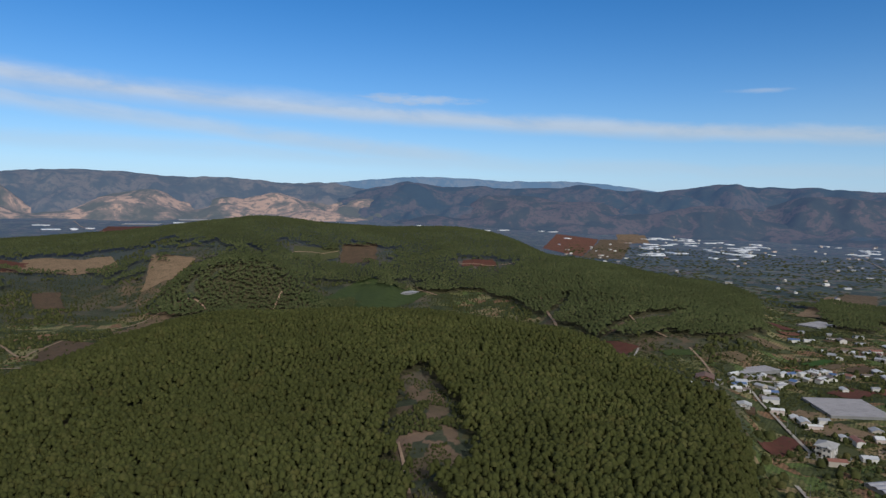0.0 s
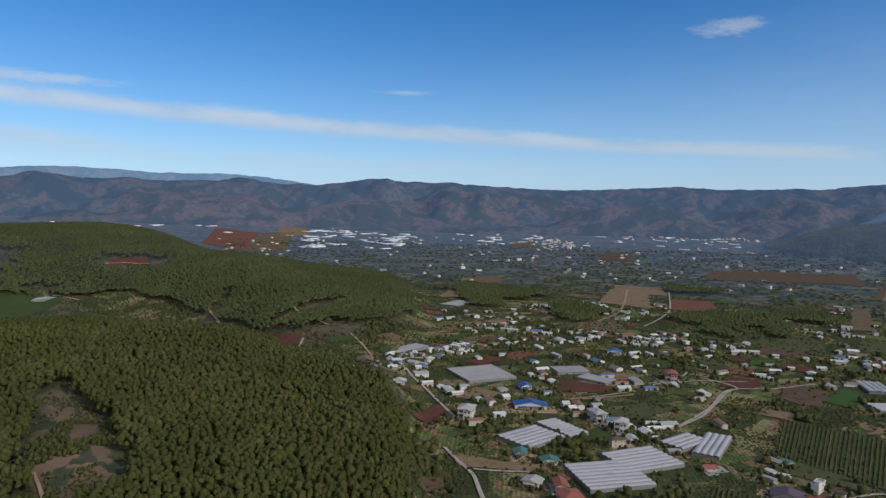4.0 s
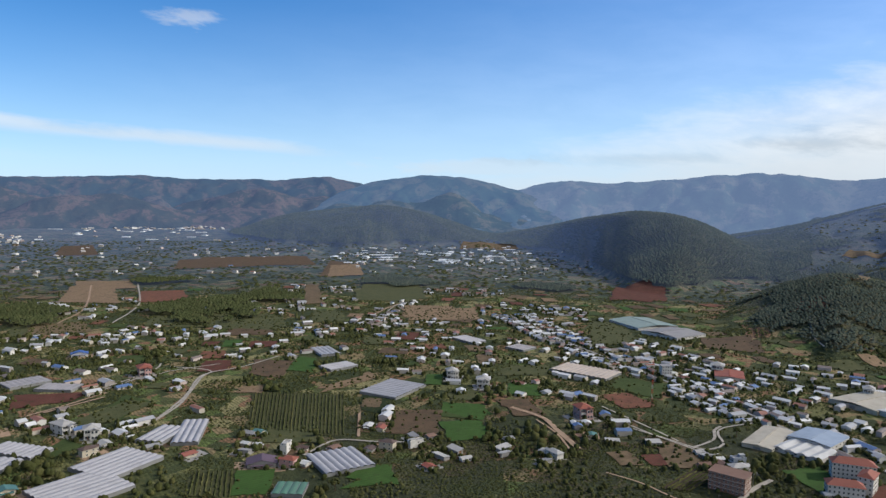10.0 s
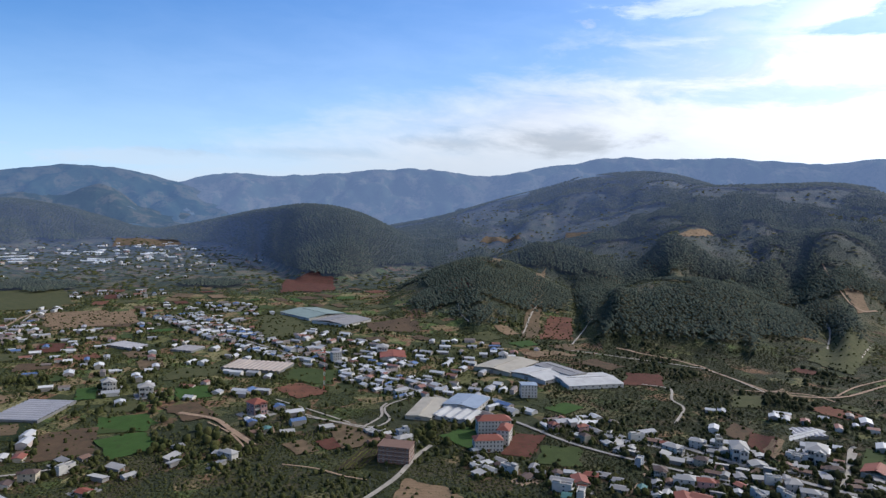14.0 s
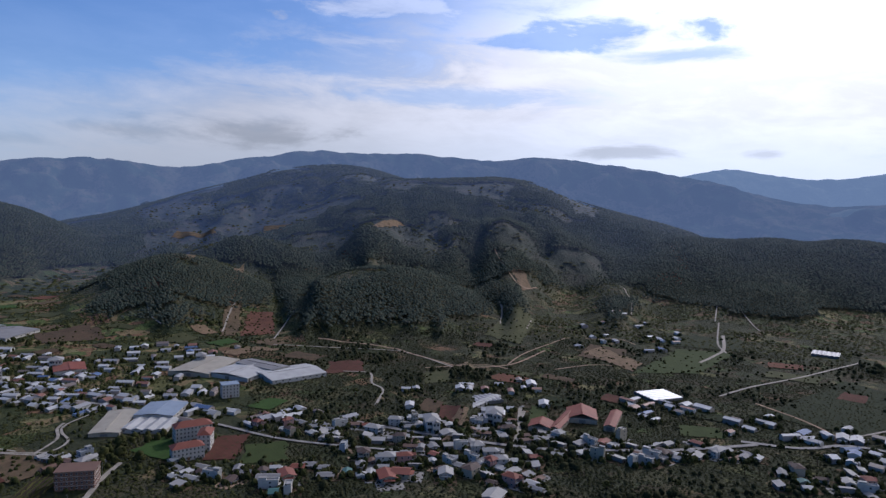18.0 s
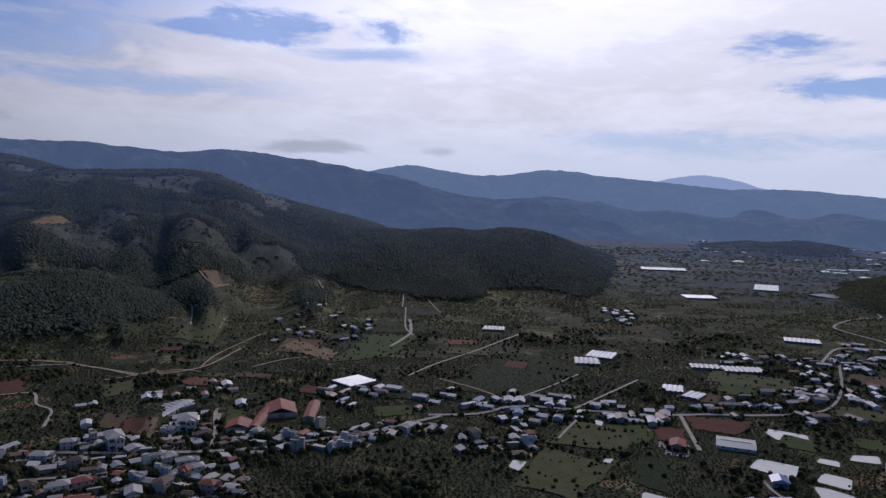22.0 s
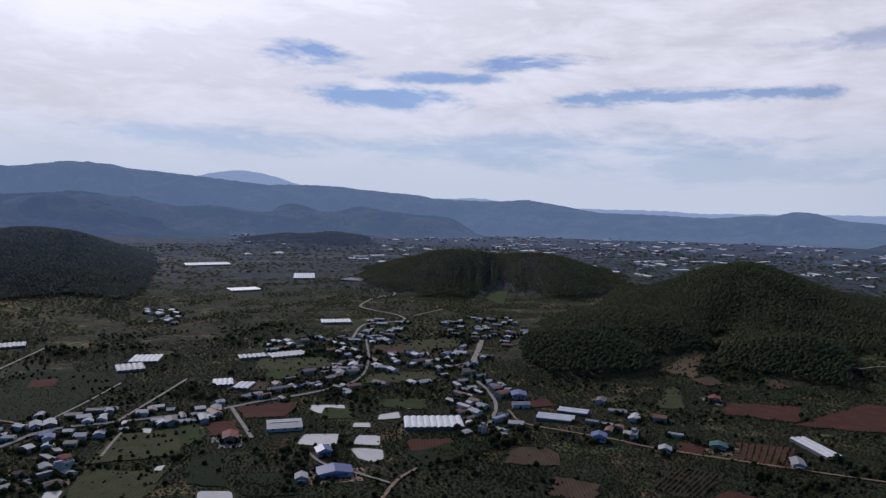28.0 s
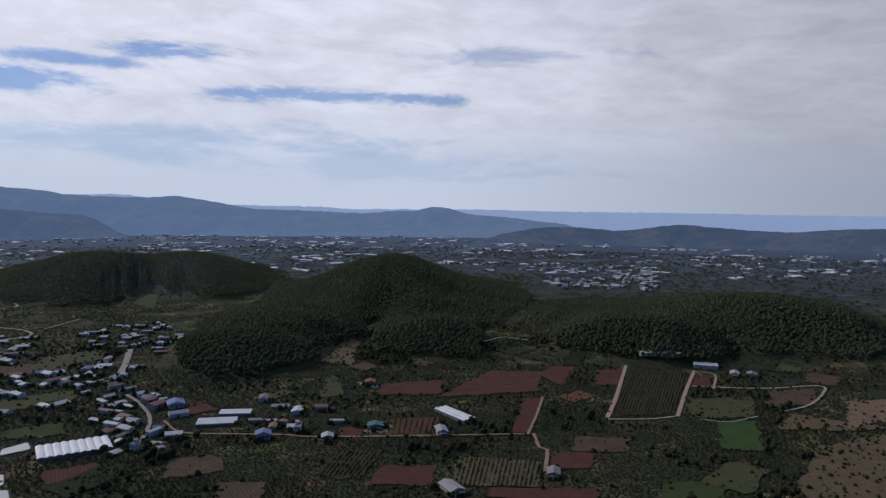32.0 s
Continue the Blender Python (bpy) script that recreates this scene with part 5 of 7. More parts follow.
def gable_house(root, w, d, h, wall, roof, pitch=0.34):
    h = 0.86 * h
    rise_ = w / 2 * pitch
    bm = solid([(-w / 2, w / 2, -d / 2, d / 2, -1.5, h)])
    for y in (-d / 2, d / 2 - 0.2):
        v = [bm.verts.new(p) for p in ((-w / 2, y, h), (w / 2, y, h), (0, y, h + rise_), (-w / 2, y + 0.2, h), (w / 2, y + 0.2, h), (0, y + 0.2, h + rise_))]
        for f in ((0, 1, 2), (5, 4, 3), (0, 3, 4, 1), (1, 4, 5, 2), (2, 5, 3, 0)):
            bm.faces.new([v[i] for i in f])
    part("wall", data_of("wall", bm, WALLS[wall]), root)
    e = 0.9
    prof = [(-w / 2 - e, h - e * pitch + 0.16), (0, h + rise_ + 0.16), (w / 2 + e, h - e * pitch + 0.16)]
    part("roof", data_of("roof", slab(prof, -d / 2 - 0.6, d / 2 + 0.6, 0.14), ROOFS[roof]), root)
    part("door", data_of("door", solid([(-0.55, 0.55, -d / 2 - 0.06, -d / 2 + 0.04, 0, 2.1)]), DOOR), root)
    spots = [(s * w * 0.31, -d / 2, 0.9, 0) for s in (-1, 1)] + [(s * w / 2, s * d * 0.2, 0.9, 90 * s) for s in (-1, 1)]
    windows_on(root, spots, 1.3, 1.3)
    # a lean-to porch roof over the front door
    part("porch_roof", data_of("porch_roof", solid([(-w * 0.38, w * 0.38, -d / 2 - 2.2, -d / 2 - 0.02, h - 0.75, h - 0.63)]), ROOFS[roof]), root)
    post = data_of("porch_post", solid([(-0.09, 0.09, -0.09, 0.09, -1.5, h - 0.75)]), WALLS["white"])
    for s in (-1, 1):
        part("porch_post", post, root).location = (s * w * 0.35, -d / 2 - 2.0, 0)


def tube_house(root, w, d, floors, wall, roof):
    h = 3.2 * floors
    part("wall", data_of("wall", solid([(-w / 2, w / 2, -d / 2, d / 2, -1.5, h)]), WALLS[wall]), root)
    t = 0.18
    par = solid([(-w / 2 - t, w / 2 + t, -d / 2 - t, -d / 2 + t, h, h + 0.9), (-w / 2 - t, w / 2 + t, d / 2 - t, d / 2 + t, h, h + 0.9),
                 (-w / 2 - t, -w / 2 + t, -d / 2 + t, d / 2 - t, h, h + 0.9), (w / 2 - t, w / 2 + t, -d / 2 + t, d / 2 - t, h, h + 0.9)])
    part("parapet", data_of("parapet", par, WALLS[wall]), root)
    part("roof", data_of("roof", solid([(-w / 2 + t, w / 2 - t, -d / 2 + t, d / 2 - t, h, h + 0.12)]), ROOFS[roof]), root)
    part("stair_head", data_of("stair_head", solid([(-w / 2 + t, w * 0.1, d * 0.1, d / 2 - t, h, h + 2.4)]), WALLS[wall]), root)
    part("stair_roof", data_of("stair_roof", solid([(-w / 2 - 0.1, w * 0.1 + 0.3, d * 0.1 - 0.3, d / 2 + 0.1, h + 2.4, h + 2.55)]), ROOFS["pale"]), root)
    part("door", data_of("door", solid([(-w * 0.32, w * 0.32, -d / 2 - 0.06, -d / 2 + 0.04, 0, 2.6)]), DOOR), root)
    spots = [(s * w * 0.24, -d / 2, 3.2 * k + 0.8, 0) for k in range(1, floors) for s in (-1, 1)]
    spots += [(w / 2, y * d, 3.2 * k + 1.0, 90) for k in range(floors) for y in (-0.1,)]
    spots += [(-w / 2, y * d, 3.2 * k + 1.0, -90) for k in range(floors) for y in (-0.1,)]
    windows_on(root, spots, 1.3, 1.5)
    for k in range(1, floors):
        z = 3.2 * k
        bal = solid([(-w / 2, w / 2, -d / 2 - 1.2, -d / 2, z - 0.12, z + 0.04), (-w / 2, w / 2, -d / 2 - 1.2, -d / 2 - 1.1, z + 0.04, z + 0.9)])
        part("balcony", data_of("balcony", bal, WALLS["white"]), root)
    tank = bmesh.new()
    bmesh.ops.create_cone(tank, cap_ends=True, segments=10, radius1=0.6, radius2=0.6, depth=1.3, matrix=pose(w * 0.28, d * 0.28, h + 0.85))
    part("water_tank", data_of("water_tank", tank, GUTTER), root)


def villa(root, w, d, wall, roof, floors=2):
    h = 3.2 * floors
    part("wall", data_of("wall", solid([(-w / 2, w / 2, -d / 2, d / 2, -1.5, h), (-w * 0.1, w * 0.42, -d / 2 - 2.2, -d / 2, -1.5, h - 0.4)]), WALLS[wall]), root)
    bm = bmesh.new()
    e, top = 0.8, h + w * 0.26
    low = [bm.verts.new(p) for p in ((-w / 2 - e, -d / 2 - e, h), (w / 2 + e, -d / 2 - e, h), (w / 2 + e, d / 2 + e, h), (-w / 2 - e, d / 2 + e, h))]
    ridge_v = [bm.verts.new((0, -d / 2 + w * 0.42, top)), bm.verts.new((0, d / 2 - w * 0.42, top))]
    for f in ((low[0], low[1], ridge_v[0]), (low[1], low[2], ridge_v[1], ridge_v[0]), (low[2], low[3], ridge_v[1]), (low[3], low[0], ridge_v[0], ridge_v[1]), (low[3], low[2], low[1], low[0])):
        bm.faces.new(f)
    part("roof", data_of("roof", bm, ROOFS[roof]), root)
    part("bay_roof", data_of("bay_roof", slab([(-w * 0.16, h - 0.5), (w * 0.16, h + w * 0.1), (w * 0.48, h - 0.5)], -d / 2 - 2.8, -d / 2, 0.15), ROOFS[roof]), root)
    spots = [(x * w, -d / 2, 3.2 * k + 0.9, 0) for k in range(floors) for x in (-0.36, -0.2)] + [(x * w, -d / 2 - 2.2, 3.2 * k + 0.9, 0) for k in range(floors) for x in (0.04, 0.28)]
    spots += [(s * w / 2, y * d, 3.2 * k + 0.9, 90 * s) for s in (-1, 1) for k in range(floors) for y in (-0.25, 0.2)]
    windows_on(root, spots, 1.2, 1.5)
    part("door", data_of("door", solid([(-w * 0.3, -w * 0.2, -d / 2 - 0.08, -d / 2 + 0.02, 0, 2.2)]), DOOR), root)
    part("balcony", data_of("balcony", solid([(-w / 2, -w * 0.1, -d / 2 - 1.4, -d / 2, 3.1, 3.25), (-w / 2, -w * 0.1, -d / 2 - 1.4, -d / 2 - 1.3, 3.25, 4.1)]), WALLS["white"]), root)


def lean_shed(root, w, d, h, wall, roof):
    part("wall", data_of("wall", solid([(-w / 2, w / 2, -d / 2, d / 2, -1.5, h)]), WALLS[wall]), root)
    prof = [(-w / 2 - 0.5, h + 0.2), (w / 2 + 0.5, h + 1.5)]
    part("roof", data_of("roof", slab(prof, -d / 2 - 0.5, d / 2 + 0.5, 0.12), ROOFS[roof]), root)
    part("high_wall", data_of("high_wall", solid([(w / 2 - 0.2, w / 2, -d / 2, d / 2, h, h + 1.2)]), WALLS[wall]), root)
    part("door", data_of("door", solid([(-1.2, 1.2, -d / 2 - 0.06, -d / 2 + 0.04, 0, 2.4)]), DOOR), root)


HOMES = {  # name, label, category, builder, its arguments, width
    "grey": ("house", "single-storey house with grey sheet-metal gable roof", gable_house, (6.2, 9, 2.9, "cream", "grey"), 6.2),
    "greyhouse": ("house", "white-walled house with pale zinc gable roof", gable_house, (6.6, 8.5, 3.0, "white", "pale"), 6.6),
    "red": ("house", "cream house with red tiled gable roof", gable_house, (6.4, 9, 2.9, "cream", "red"), 6.4),
    "rust": ("house", "old house with rusty brown sheet roof", gable_house, (5.8, 8.5, 2.7, "grey", "rust"), 5.8),
    "brown": ("house", "plain house with dark brown tiled roof", gable_house, (6, 8, 2.9, "white", "brown"), 6),
    "bluehouse": ("house", "white house with deep blue sheet roof", gable_house, (8, 9, 3.6, "white", "blue"), 8),
    "blueshed": ("shed", "long low shed with vivid blue roof", gable_house, (18, 11, 3.6, "white", "blue", 0.25), 18),
    "purplehouse": ("house", "long house with dull purple sheet roof", gable_house, (17, 11, 3.2, "grey", "purple", 0.3), 17),
    "teal": ("house", "small house with blue-green sheet roof", gable_house, (7, 7, 2.9, "cream", "teal"), 7),
    "white": ("house", "small house with bright white roof", gable_house, (6, 7.5, 2.8, "white", "white"), 6),
    "brickhouse": ("house", "unfinished brick house with rusty roof", gable_house, (12, 10, 3.4, "brick", "rust"), 12),
    "tube": ("townhouse", "narrow two-storey white townhouse with flat roof", tube_house, (4.6, 11, 2, "white", "grey"), 4.6),
    "tall": ("townhouse", "narrow three-storey cream townhouse with roof terrace", tube_house, (4.6, 11, 3, "cream", "pale"), 4.6),
    "bluetube": ("townhouse", "narrow two-storey pale blue townhouse", tube_house, (4.6, 10, 2, "blue", "pale"), 4.6),
    "pinkhouse": ("villa", "two-storey pink villa with red hipped roof", villa, (7.5, 9, "pink", "red"), 7.5),
    "villa": ("villa", "two-storey white villa with pale hipped roof", villa, (8, 10, "white", "pale"), 8),
    "browntop": ("villa", "two-storey cream villa with brown hipped roof", villa, (7.5, 9, "cream", "brown"), 7.5),
    "shed": ("shed", "farm shed with sloping grey sheet roof", lean_shed, (5.5, 9, 2.5, "grey", "grey"), 5.5),
    "paleshed": ("shed", "farm shed with sloping pale sheet roof", lean_shed, (6, 11, 2.6, "grey", "pale"), 6),
}
BUILT = {}
YARDS = (LANE_LOOK["earth"][1], LANE_LOOK["road"][1], FIELD_MAT["brown"])
FAR_HOMES = []  # too far to tell their windows: joined below


def home(kind, x, y, turn, width=None):
    name, label, builder, args, wide = HOMES[kind]
    size = min(1.5, max(0.8, (width or wide) / wide))
    m = Matrix.Translation((x, y, gz(x, y) + 0.4)) @ pose(0, 0, 0, 0, 0, turn) @ Matrix.Scale(size, 4)
    if kind in BUILT:
        ob = copy_thing(BUILT[kind], m)
    else:
        ob = BUILT[kind] = tagged(new(name), label, name, "valley houses")
        builder(ob, *args)
        w, d = args[0], args[1]
        side = len(BUILT) % 2 * 2 - 1
        yard = solid([(-w * 0.75 - 1.0, w * 0.75 + 1.0, -d / 2 - 7.0, d / 2 + 1.0, -1.6, -0.12), (side * w * 0.6, side * (w * 0.6 + 6.0), -d * 0.3, d * 0.6, -1.6, -0.16)])
        bmesh.ops.recalc_face_normals(yard, faces=yard.faces[:])
        part("yard", data_of("yard", yard, YARDS[len(BUILT) % 3]), ob, "bare trodden yard")
        ob.matrix_basis = m
    ob.scale = tuple(size * k for k in HOME_RNG.uniform((0.85, 0.8, 0.85), (1.25, 1.35, 1.1)))
    reach = 4.2 * size
    GARDENS.append((x, y, size))
    mark([(x - reach, y - reach), (x + reach, y - reach), (x + reach, y + reach), (x - reach, y + reach)])
    return ob


GARDENS = []
HOME_RNG = np.random.default_rng(77)
MIX = {"village": ("grey", "greyhouse", "red", "rust", "brown", "white", "tube", "villa", "browntop", "shed", "paleshed", "greyhouse", "teal", "pinkhouse", "grey", "white"),
       "town": ("tube", "grey", "paleshed", "greyhouse", "villa", "rust", "grey", "paleshed", "tall", "white", "rust", "greyhouse", "bluetube", "red", "shed", "grey", "paleshed", "greyhouse", "browntop", "white")}


def hamlet(count, mix, *corners):
    """Houses strewn over a quarter, kept apart and mostly squared up with one another."""
    c = np.array(corners, float)
    rng = np.random.default_rng(int(abs(c.sum())) + count)
    lo, hi = c.min(0), c.max(0)
    square = rng.uniform(0, 90)
    count = round(count * (1.12 if mix == "town" else 1.4))
    made = 0
    for _ in range(count * 40):
        x, y = rng.uniform(lo, hi)
        inside = False
        for i in range(len(c)):
            (ax, ay), (bx, by) = c[i], c[(i + 1) % len(c)]
            if (ay > y) != (by > y) and x < (bx - ax) * (y - ay) / (by - ay) + ax:
                inside = not inside
        if not inside or taken(x, y) or taken(x + 4, y) or taken(x, y + 4) or taken(x - 4, y) or taken(x, y - 4):
            continue
        if math.hypot(x, y) > 640:
            FAR_HOMES.append((x, y, square + 90 * int(rng.integers(4))))
            reach = 5
            GARDENS.append((x, y, 1.0))
            mark([(x - reach, y - reach), (x + reach, y - reach), (x + reach, y + reach), (x - reach, y + reach)])
            made += 1
            if made >= count:
                break
            continue
        home(MIX[mix][int(rng.integers(len(MIX[mix])))], x, y, square + 90 * int(rng.integers(4)) + rng.normal(0, 7))
        made += 1
        if made >= count:
            break


def hall(x, y, w, d, turn, h, kind):
    """A long industrial roof over plain walls; the ridge runs along the longer side."""
    if w > d:
        w, d, turn = d, w, turn + 90
    roof = {"tile": "red", "saw": "white", "blue": "paleblue"}.get(kind, kind)
    name = "hall" if kind == "tile" else "warehouse"
    label = {"tile": "long hall with red tiled roof in a walled compound", "saw": "white workshop with a row of small roof ridges",
             "blue": "factory hall with pale blue sheet roof", "red": "warehouse with dull red sheet roof", "green": "warehouse with grey-green sheet roof",
             "cream": "long warehouse with cream sheet roof"}.get(kind, "long low warehouse with %s sheet roof" % kind)
    h = h * 0.72
    root = tagged(new(name), label, name, "large halls")
    root.matrix_basis = pose(x, y, gz(x, y) + 0.3, 0, 0, turn)
    part("wall", data_of("wall", solid([(-w / 2, w / 2, -d / 2, d / 2, -2, h)]), WALLS["cream" if kind in ("cream", "tile") else "white"]), root)
    if kind == "saw":
        n = max(3, int(d / 9))
        step_d = d / n
        me = data_of("roof_ridge", slab([(-step_d / 2, h + 0.1), (0, h + 1.6), (step_d / 2, h + 0.1)], -w / 2, w / 2, 0.12), ROOFS[roof])
        for k in range(n):
            part("roof_ridge", me, root).matrix_basis = pose(0, -d / 2 + (k + 0.5) * step_d, 0, 0, 0, 90)
    else:
        pitch = 0.36 if kind == "tile" else 0.09
        for s in (-1, 1):
            prof = [(s * (w / 2 + 0.6), h - 0.6 * pitch + 0.15), (0, h + w / 2 * pitch + 0.15)]
            part("roof_slope", data_of("roof_slope", slab(prof if s < 0 else prof[::-1], -d / 2 - 0.5, d / 2 + 0.5, 0.15), ROOFS[roof]), root)
        part("ridge_vent", data_of("ridge_vent", solid([(-0.6, 0.6, -d * 0.4, d * 0.4, h + w / 2 * pitch, h + w / 2 * pitch + 0.5)]), ROOFS[roof]), root)
    part("gate", data_of("gate", solid([(-min(3, w / 3), min(3, w / 3), -d / 2 - 0.08, -d / 2 + 0.02, 0, min(4, h - 0.8))]), GUTTER), root)
    n = max(2, int(d / 8))
    windows_on(root, [(s * w / 2, -d / 2 + (k + 0.5) * d / n, h * 0.45, 90 * s) for k in range(n) for s in (-1, 1)], 2.4, 1.3)
    a = radians(turn)
    c, s = math.cos(a), math.sin(a)
    mark([(x + u * c - v * s, y + u * s + v * c) for u, v in ((-w / 2, -d / 2), (w / 2, -d / 2), (w / 2, d / 2), (-w / 2, d / 2))], 3.0)
    return root


field("tan", (-898, 1408), (-699, 1511), (-764, 1599), (-932, 1542))
field("tan", (-589, 1358), (-551, 1403), (-539, 1530), (-650, 1557))
field("red", (-901, 1412), (-869, 1426), (-905, 1517), (-962, 1510))
field("brown", (-715, 1212), (-678, 1245), (-741, 1341), (-769, 1296))
field("brown", (-512, 853), (-417, 820), (-439, 956), (-542, 972))
field("terrace", (-499, 1031), (-444, 1023), (-426, 1154), (-476, 1118))
lane("earth", 6, (-506, 1063), (-470, 1123), (-419, 1162), (-345, 1108), (-300, 1110), (-280, 1218))
lane("earth", 7, (-519, 810), (-478, 798), (-427, 732), (-364, 681))
lane("earth", 5, (-603, 941), (-531, 868), (-532, 900), (-535, 973))
field("olive", (-357, 1642), (-257, 1735), (-272, 1830), (-371, 1739))
field("brown", (-244, 1672), (-160, 1680), (-172, 1842), (-264, 1825))
field("green", (-255, 1221), (-103, 1253), (-31, 1465), (-181, 1567))
lane("earth", 5, (-358, 1646), (-361, 1692), (-316, 1744), (-264, 1777))
field("red", (49, 1654), (139, 1700), (129, 1755), (53, 1699))
lane("earth", 5, (25, 1662), (108, 1694), (185, 1702))
lane("earth", 7, (189, 1327), (187, 1203), (185, 1100), (159, 878))
field("red", (181, 861), (221, 862), (264, 915), (225, 974))
lane("concrete", 4, (201, 772), (262, 908))
lane("earth", 5, (295, 1093), (293, 1021), (302, 995), (314, 955))
field("terra", (424, 2935), (532, 2637), (751, 3332), (579, 3525))
field("terrace", (524, 2596), (664, 2563), (929, 3387), (758, 3337))
field("tan", (813, 3200), (968, 3238), (1063, 3661), (897, 3594))
lane("earth", 3, (-17, 410), (-24, 459), (-29, 487))
field("red", (-1481, 2998), (-806, 1896), (-1347, 3296), (-1548, 3213))
greenhouse(-1462, 3396, 167, 161, 15, "film", 0, 4.2)
greenhouse(-1286, 3695, 221, 165, 25, "film", 0, 4.2)
lane("earth", 8, (-1777, 3352), (-1601, 3113), (-1472, 3029))
greenhouse(-74, 1472, 56, 26, 40, "film", 0, 4.2)
lane("earth", 8, (-50, 1494), (-7, 1460))
lane("concrete", 5, (500, 863), (435, 831), (383, 798), (350, 777), (336, 721), (332, 672), (325, 626), (318, 581))
lane("concrete", 5, (270, 510), (266, 476), (263, 449), (254, 425), (247, 406))
lane("concrete", 4, (269, 459), (288, 445), (306, 436))
lane("earth", 5, (471, 577), (534, 568))
lane("concrete", 4, (556, 596), (610, 599), (650, 608), (669, 620))
lane("concrete", 4, (483, 464), (542, 481), (588, 505), (640, 533), (662, 538), (668, 557), (662, 599))
lane("earth", 4, (329, 907), (326, 850), (311, 761))
lane("concrete", 5, (1030, 534), (1111, 533), (1226, 559), (1283, 554))
lane("earth", 4, (535, 277), (598, 309))
lane("concrete", 4, (478, 297), (519, 291), (530, 258), (539, 235))
lane("concrete", 4, (308, 406), (318, 398), (312, 378), (307, 359))
greenhouse(351, 500, 39, 48, -78, "film", 0, 4.2)
greenhouse(391, 508, 48, 23, -85, "film", 0, 4.2)
greenhouse(356, 403, 51, 53, -104, "film", 0, 4.2)
greenhouse(403, 417, 44, 51, -95, "film", 0, 4.2)
greenhouse(468, 433, 25, 40, -80, "film", 0, 4.2)
greenhouse(484, 416, 22, 61, -59, "film", 0, 4.2)
greenhouse(425, 713, 66, 62, -94, "net", 0, 4.2)
greenhouse(686, 313, 46, 63, -98, "film", 1, 4.2)
greenhouse(815, 474, 27, 49, -41, "film", 0, 4.2)
greenhouse(377, 829, 24, 67, -68, "net", 0, 4.2)
greenhouse(537, 684, 42, 31, -17, "net", 0, 4.2)
greenhouse(538, 636, 40, 25, -70, "net", 0, 4.2)
greenhouse(668, 1221, 38, 70, -58, "net", 0, 4.2)
field("tan", (263, 469), (306, 436), (329, 434), (270, 496))
field("red", (466, 616), (509, 588), (541, 596), (504, 656))
field("green", (454, 516), (485, 498), (544, 516), (548, 555))
field("green", (388, 474), (424, 473), (428, 502), (410, 498))
field("tan", (680, 1323), (763, 1271), (1012, 1599), (908, 1626))
field("tan", (1113, 1242), (1162, 1185), (1271, 1286), (1199, 1338))
field("brown", (214, 455), (211, 431), (230, 427), (240, 453))
field("red", (1071, 1039), (1111, 993), (1187, 1054), (1140, 1098))
field("olive", (868, 814), (925, 737), (997, 795), (926, 854))
field("olive", (691, 916), (760, 867), (846, 950), (765, 998))
greenhouse(477, 263, 44, 41, -128, "film", 1, 4.2)
greenhouse(749, 417, 27, 40, -117, "film", 0, 4.2)
greenhouse(856, 131, 75, 45, -107, "tan", 0, 4.2)
greenhouse(415, 269, 22, 21, -70, "green", 0, 4.2)
greenhouse(975, 324, 50, 28, -122, "film", 0, 4.2)
greenhouse(954, 238, 32, 31, -112, "net", 0, 4.2)
field("rows", (516, 379), (532, 289), (648, 352), (612, 442))
field("tan", (652, 390), (668, 367), (730, 351), (721, 374))
field("dark", (603, 309), (607, 277), (658, 304), (652, 334))
field("bright", (706, 465), (715, 432), (779, 466), (776, 490))
field("green", (613, 244), (623, 210), (648, 189), (666, 237))
field("brown", (554, 256), (565, 222), (612, 232), (620, 280))
field("brown", (671, 493), (677, 450), (753, 484), (736, 531))
field("olive", (491, 345), (506, 303), (545, 326), (525, 366))
field("rows", (379, 330), (390, 300), (429, 328), (416, 356))
field("bright", (393, 301), (404, 282), (445, 301), (430, 327))
field("bright", (431, 238), (457, 210), (470, 228), (454, 232))
field("brown", (1126, 507), (1147, 370), (1255, 417), (1215, 529))
field("brown", (847, 662), (888, 601), (927, 638), (899, 692))
field("olive", (1283, 648), (1347, 536), (1504, 627), (1426, 736))
field("brown", (1662, 1420), (1859, 1115), (2121, 1319), (1890, 1569))
field("brown", (1595, 948), (1676, 865), (1979, 1062), (2016, 1156))
field("olive", (859, 779), (919, 675), (990, 738), (934, 834))
field("red", (1559, 166), (1595, 97), (1810, 124), (1757, 174))
field("tan", (1111, 1266), (1132, 1193), (1237, 1303), (1213, 1373))
field("brown", (1102, -17), (1087, -77), (1188, -75), (1155, -9))
field("olive", (1143, 183), (1170, 132), (1245, 136), (1232, 183))
field("olive", (796, 227), (815, 169), (867, 176), (848, 227))
lane("concrete", 4, (627, 2), (657, -15), (685, -16), (700, -22))
lane("earth", 3, (647, 144), (616, 118), (579, 99))
lane("concrete", 3, (685, 79), (651, 39), (622, -2))
hall(849, -176, 51, 75, -131, 6, "cream")
hall(806, -211, 57, 59, -144, 6, "white")
hall(773, -255, 52, 67, -172, 6, "white")
hall(814, -235, 65, 25, -153, 9, "grey")
hall(691, -103, 36, 41, -119, 7, "blue")
hall(678, -61, 25, 65, -110, 4, "cream")
hall(656, -88, 40, 34, -121, 4, "saw")
hall(910, -35, 33, 41, -90, 6, "red")
hall(1239, 94, 87, 79, -140, 6, "green")
hall(1165, 41, 70, 71, -126, 6, "grey")
hall(581, -397, 53, 9, -66, 4, "white")
field("red", (554, -110), (546, -134), (598, -163), (605, -135))
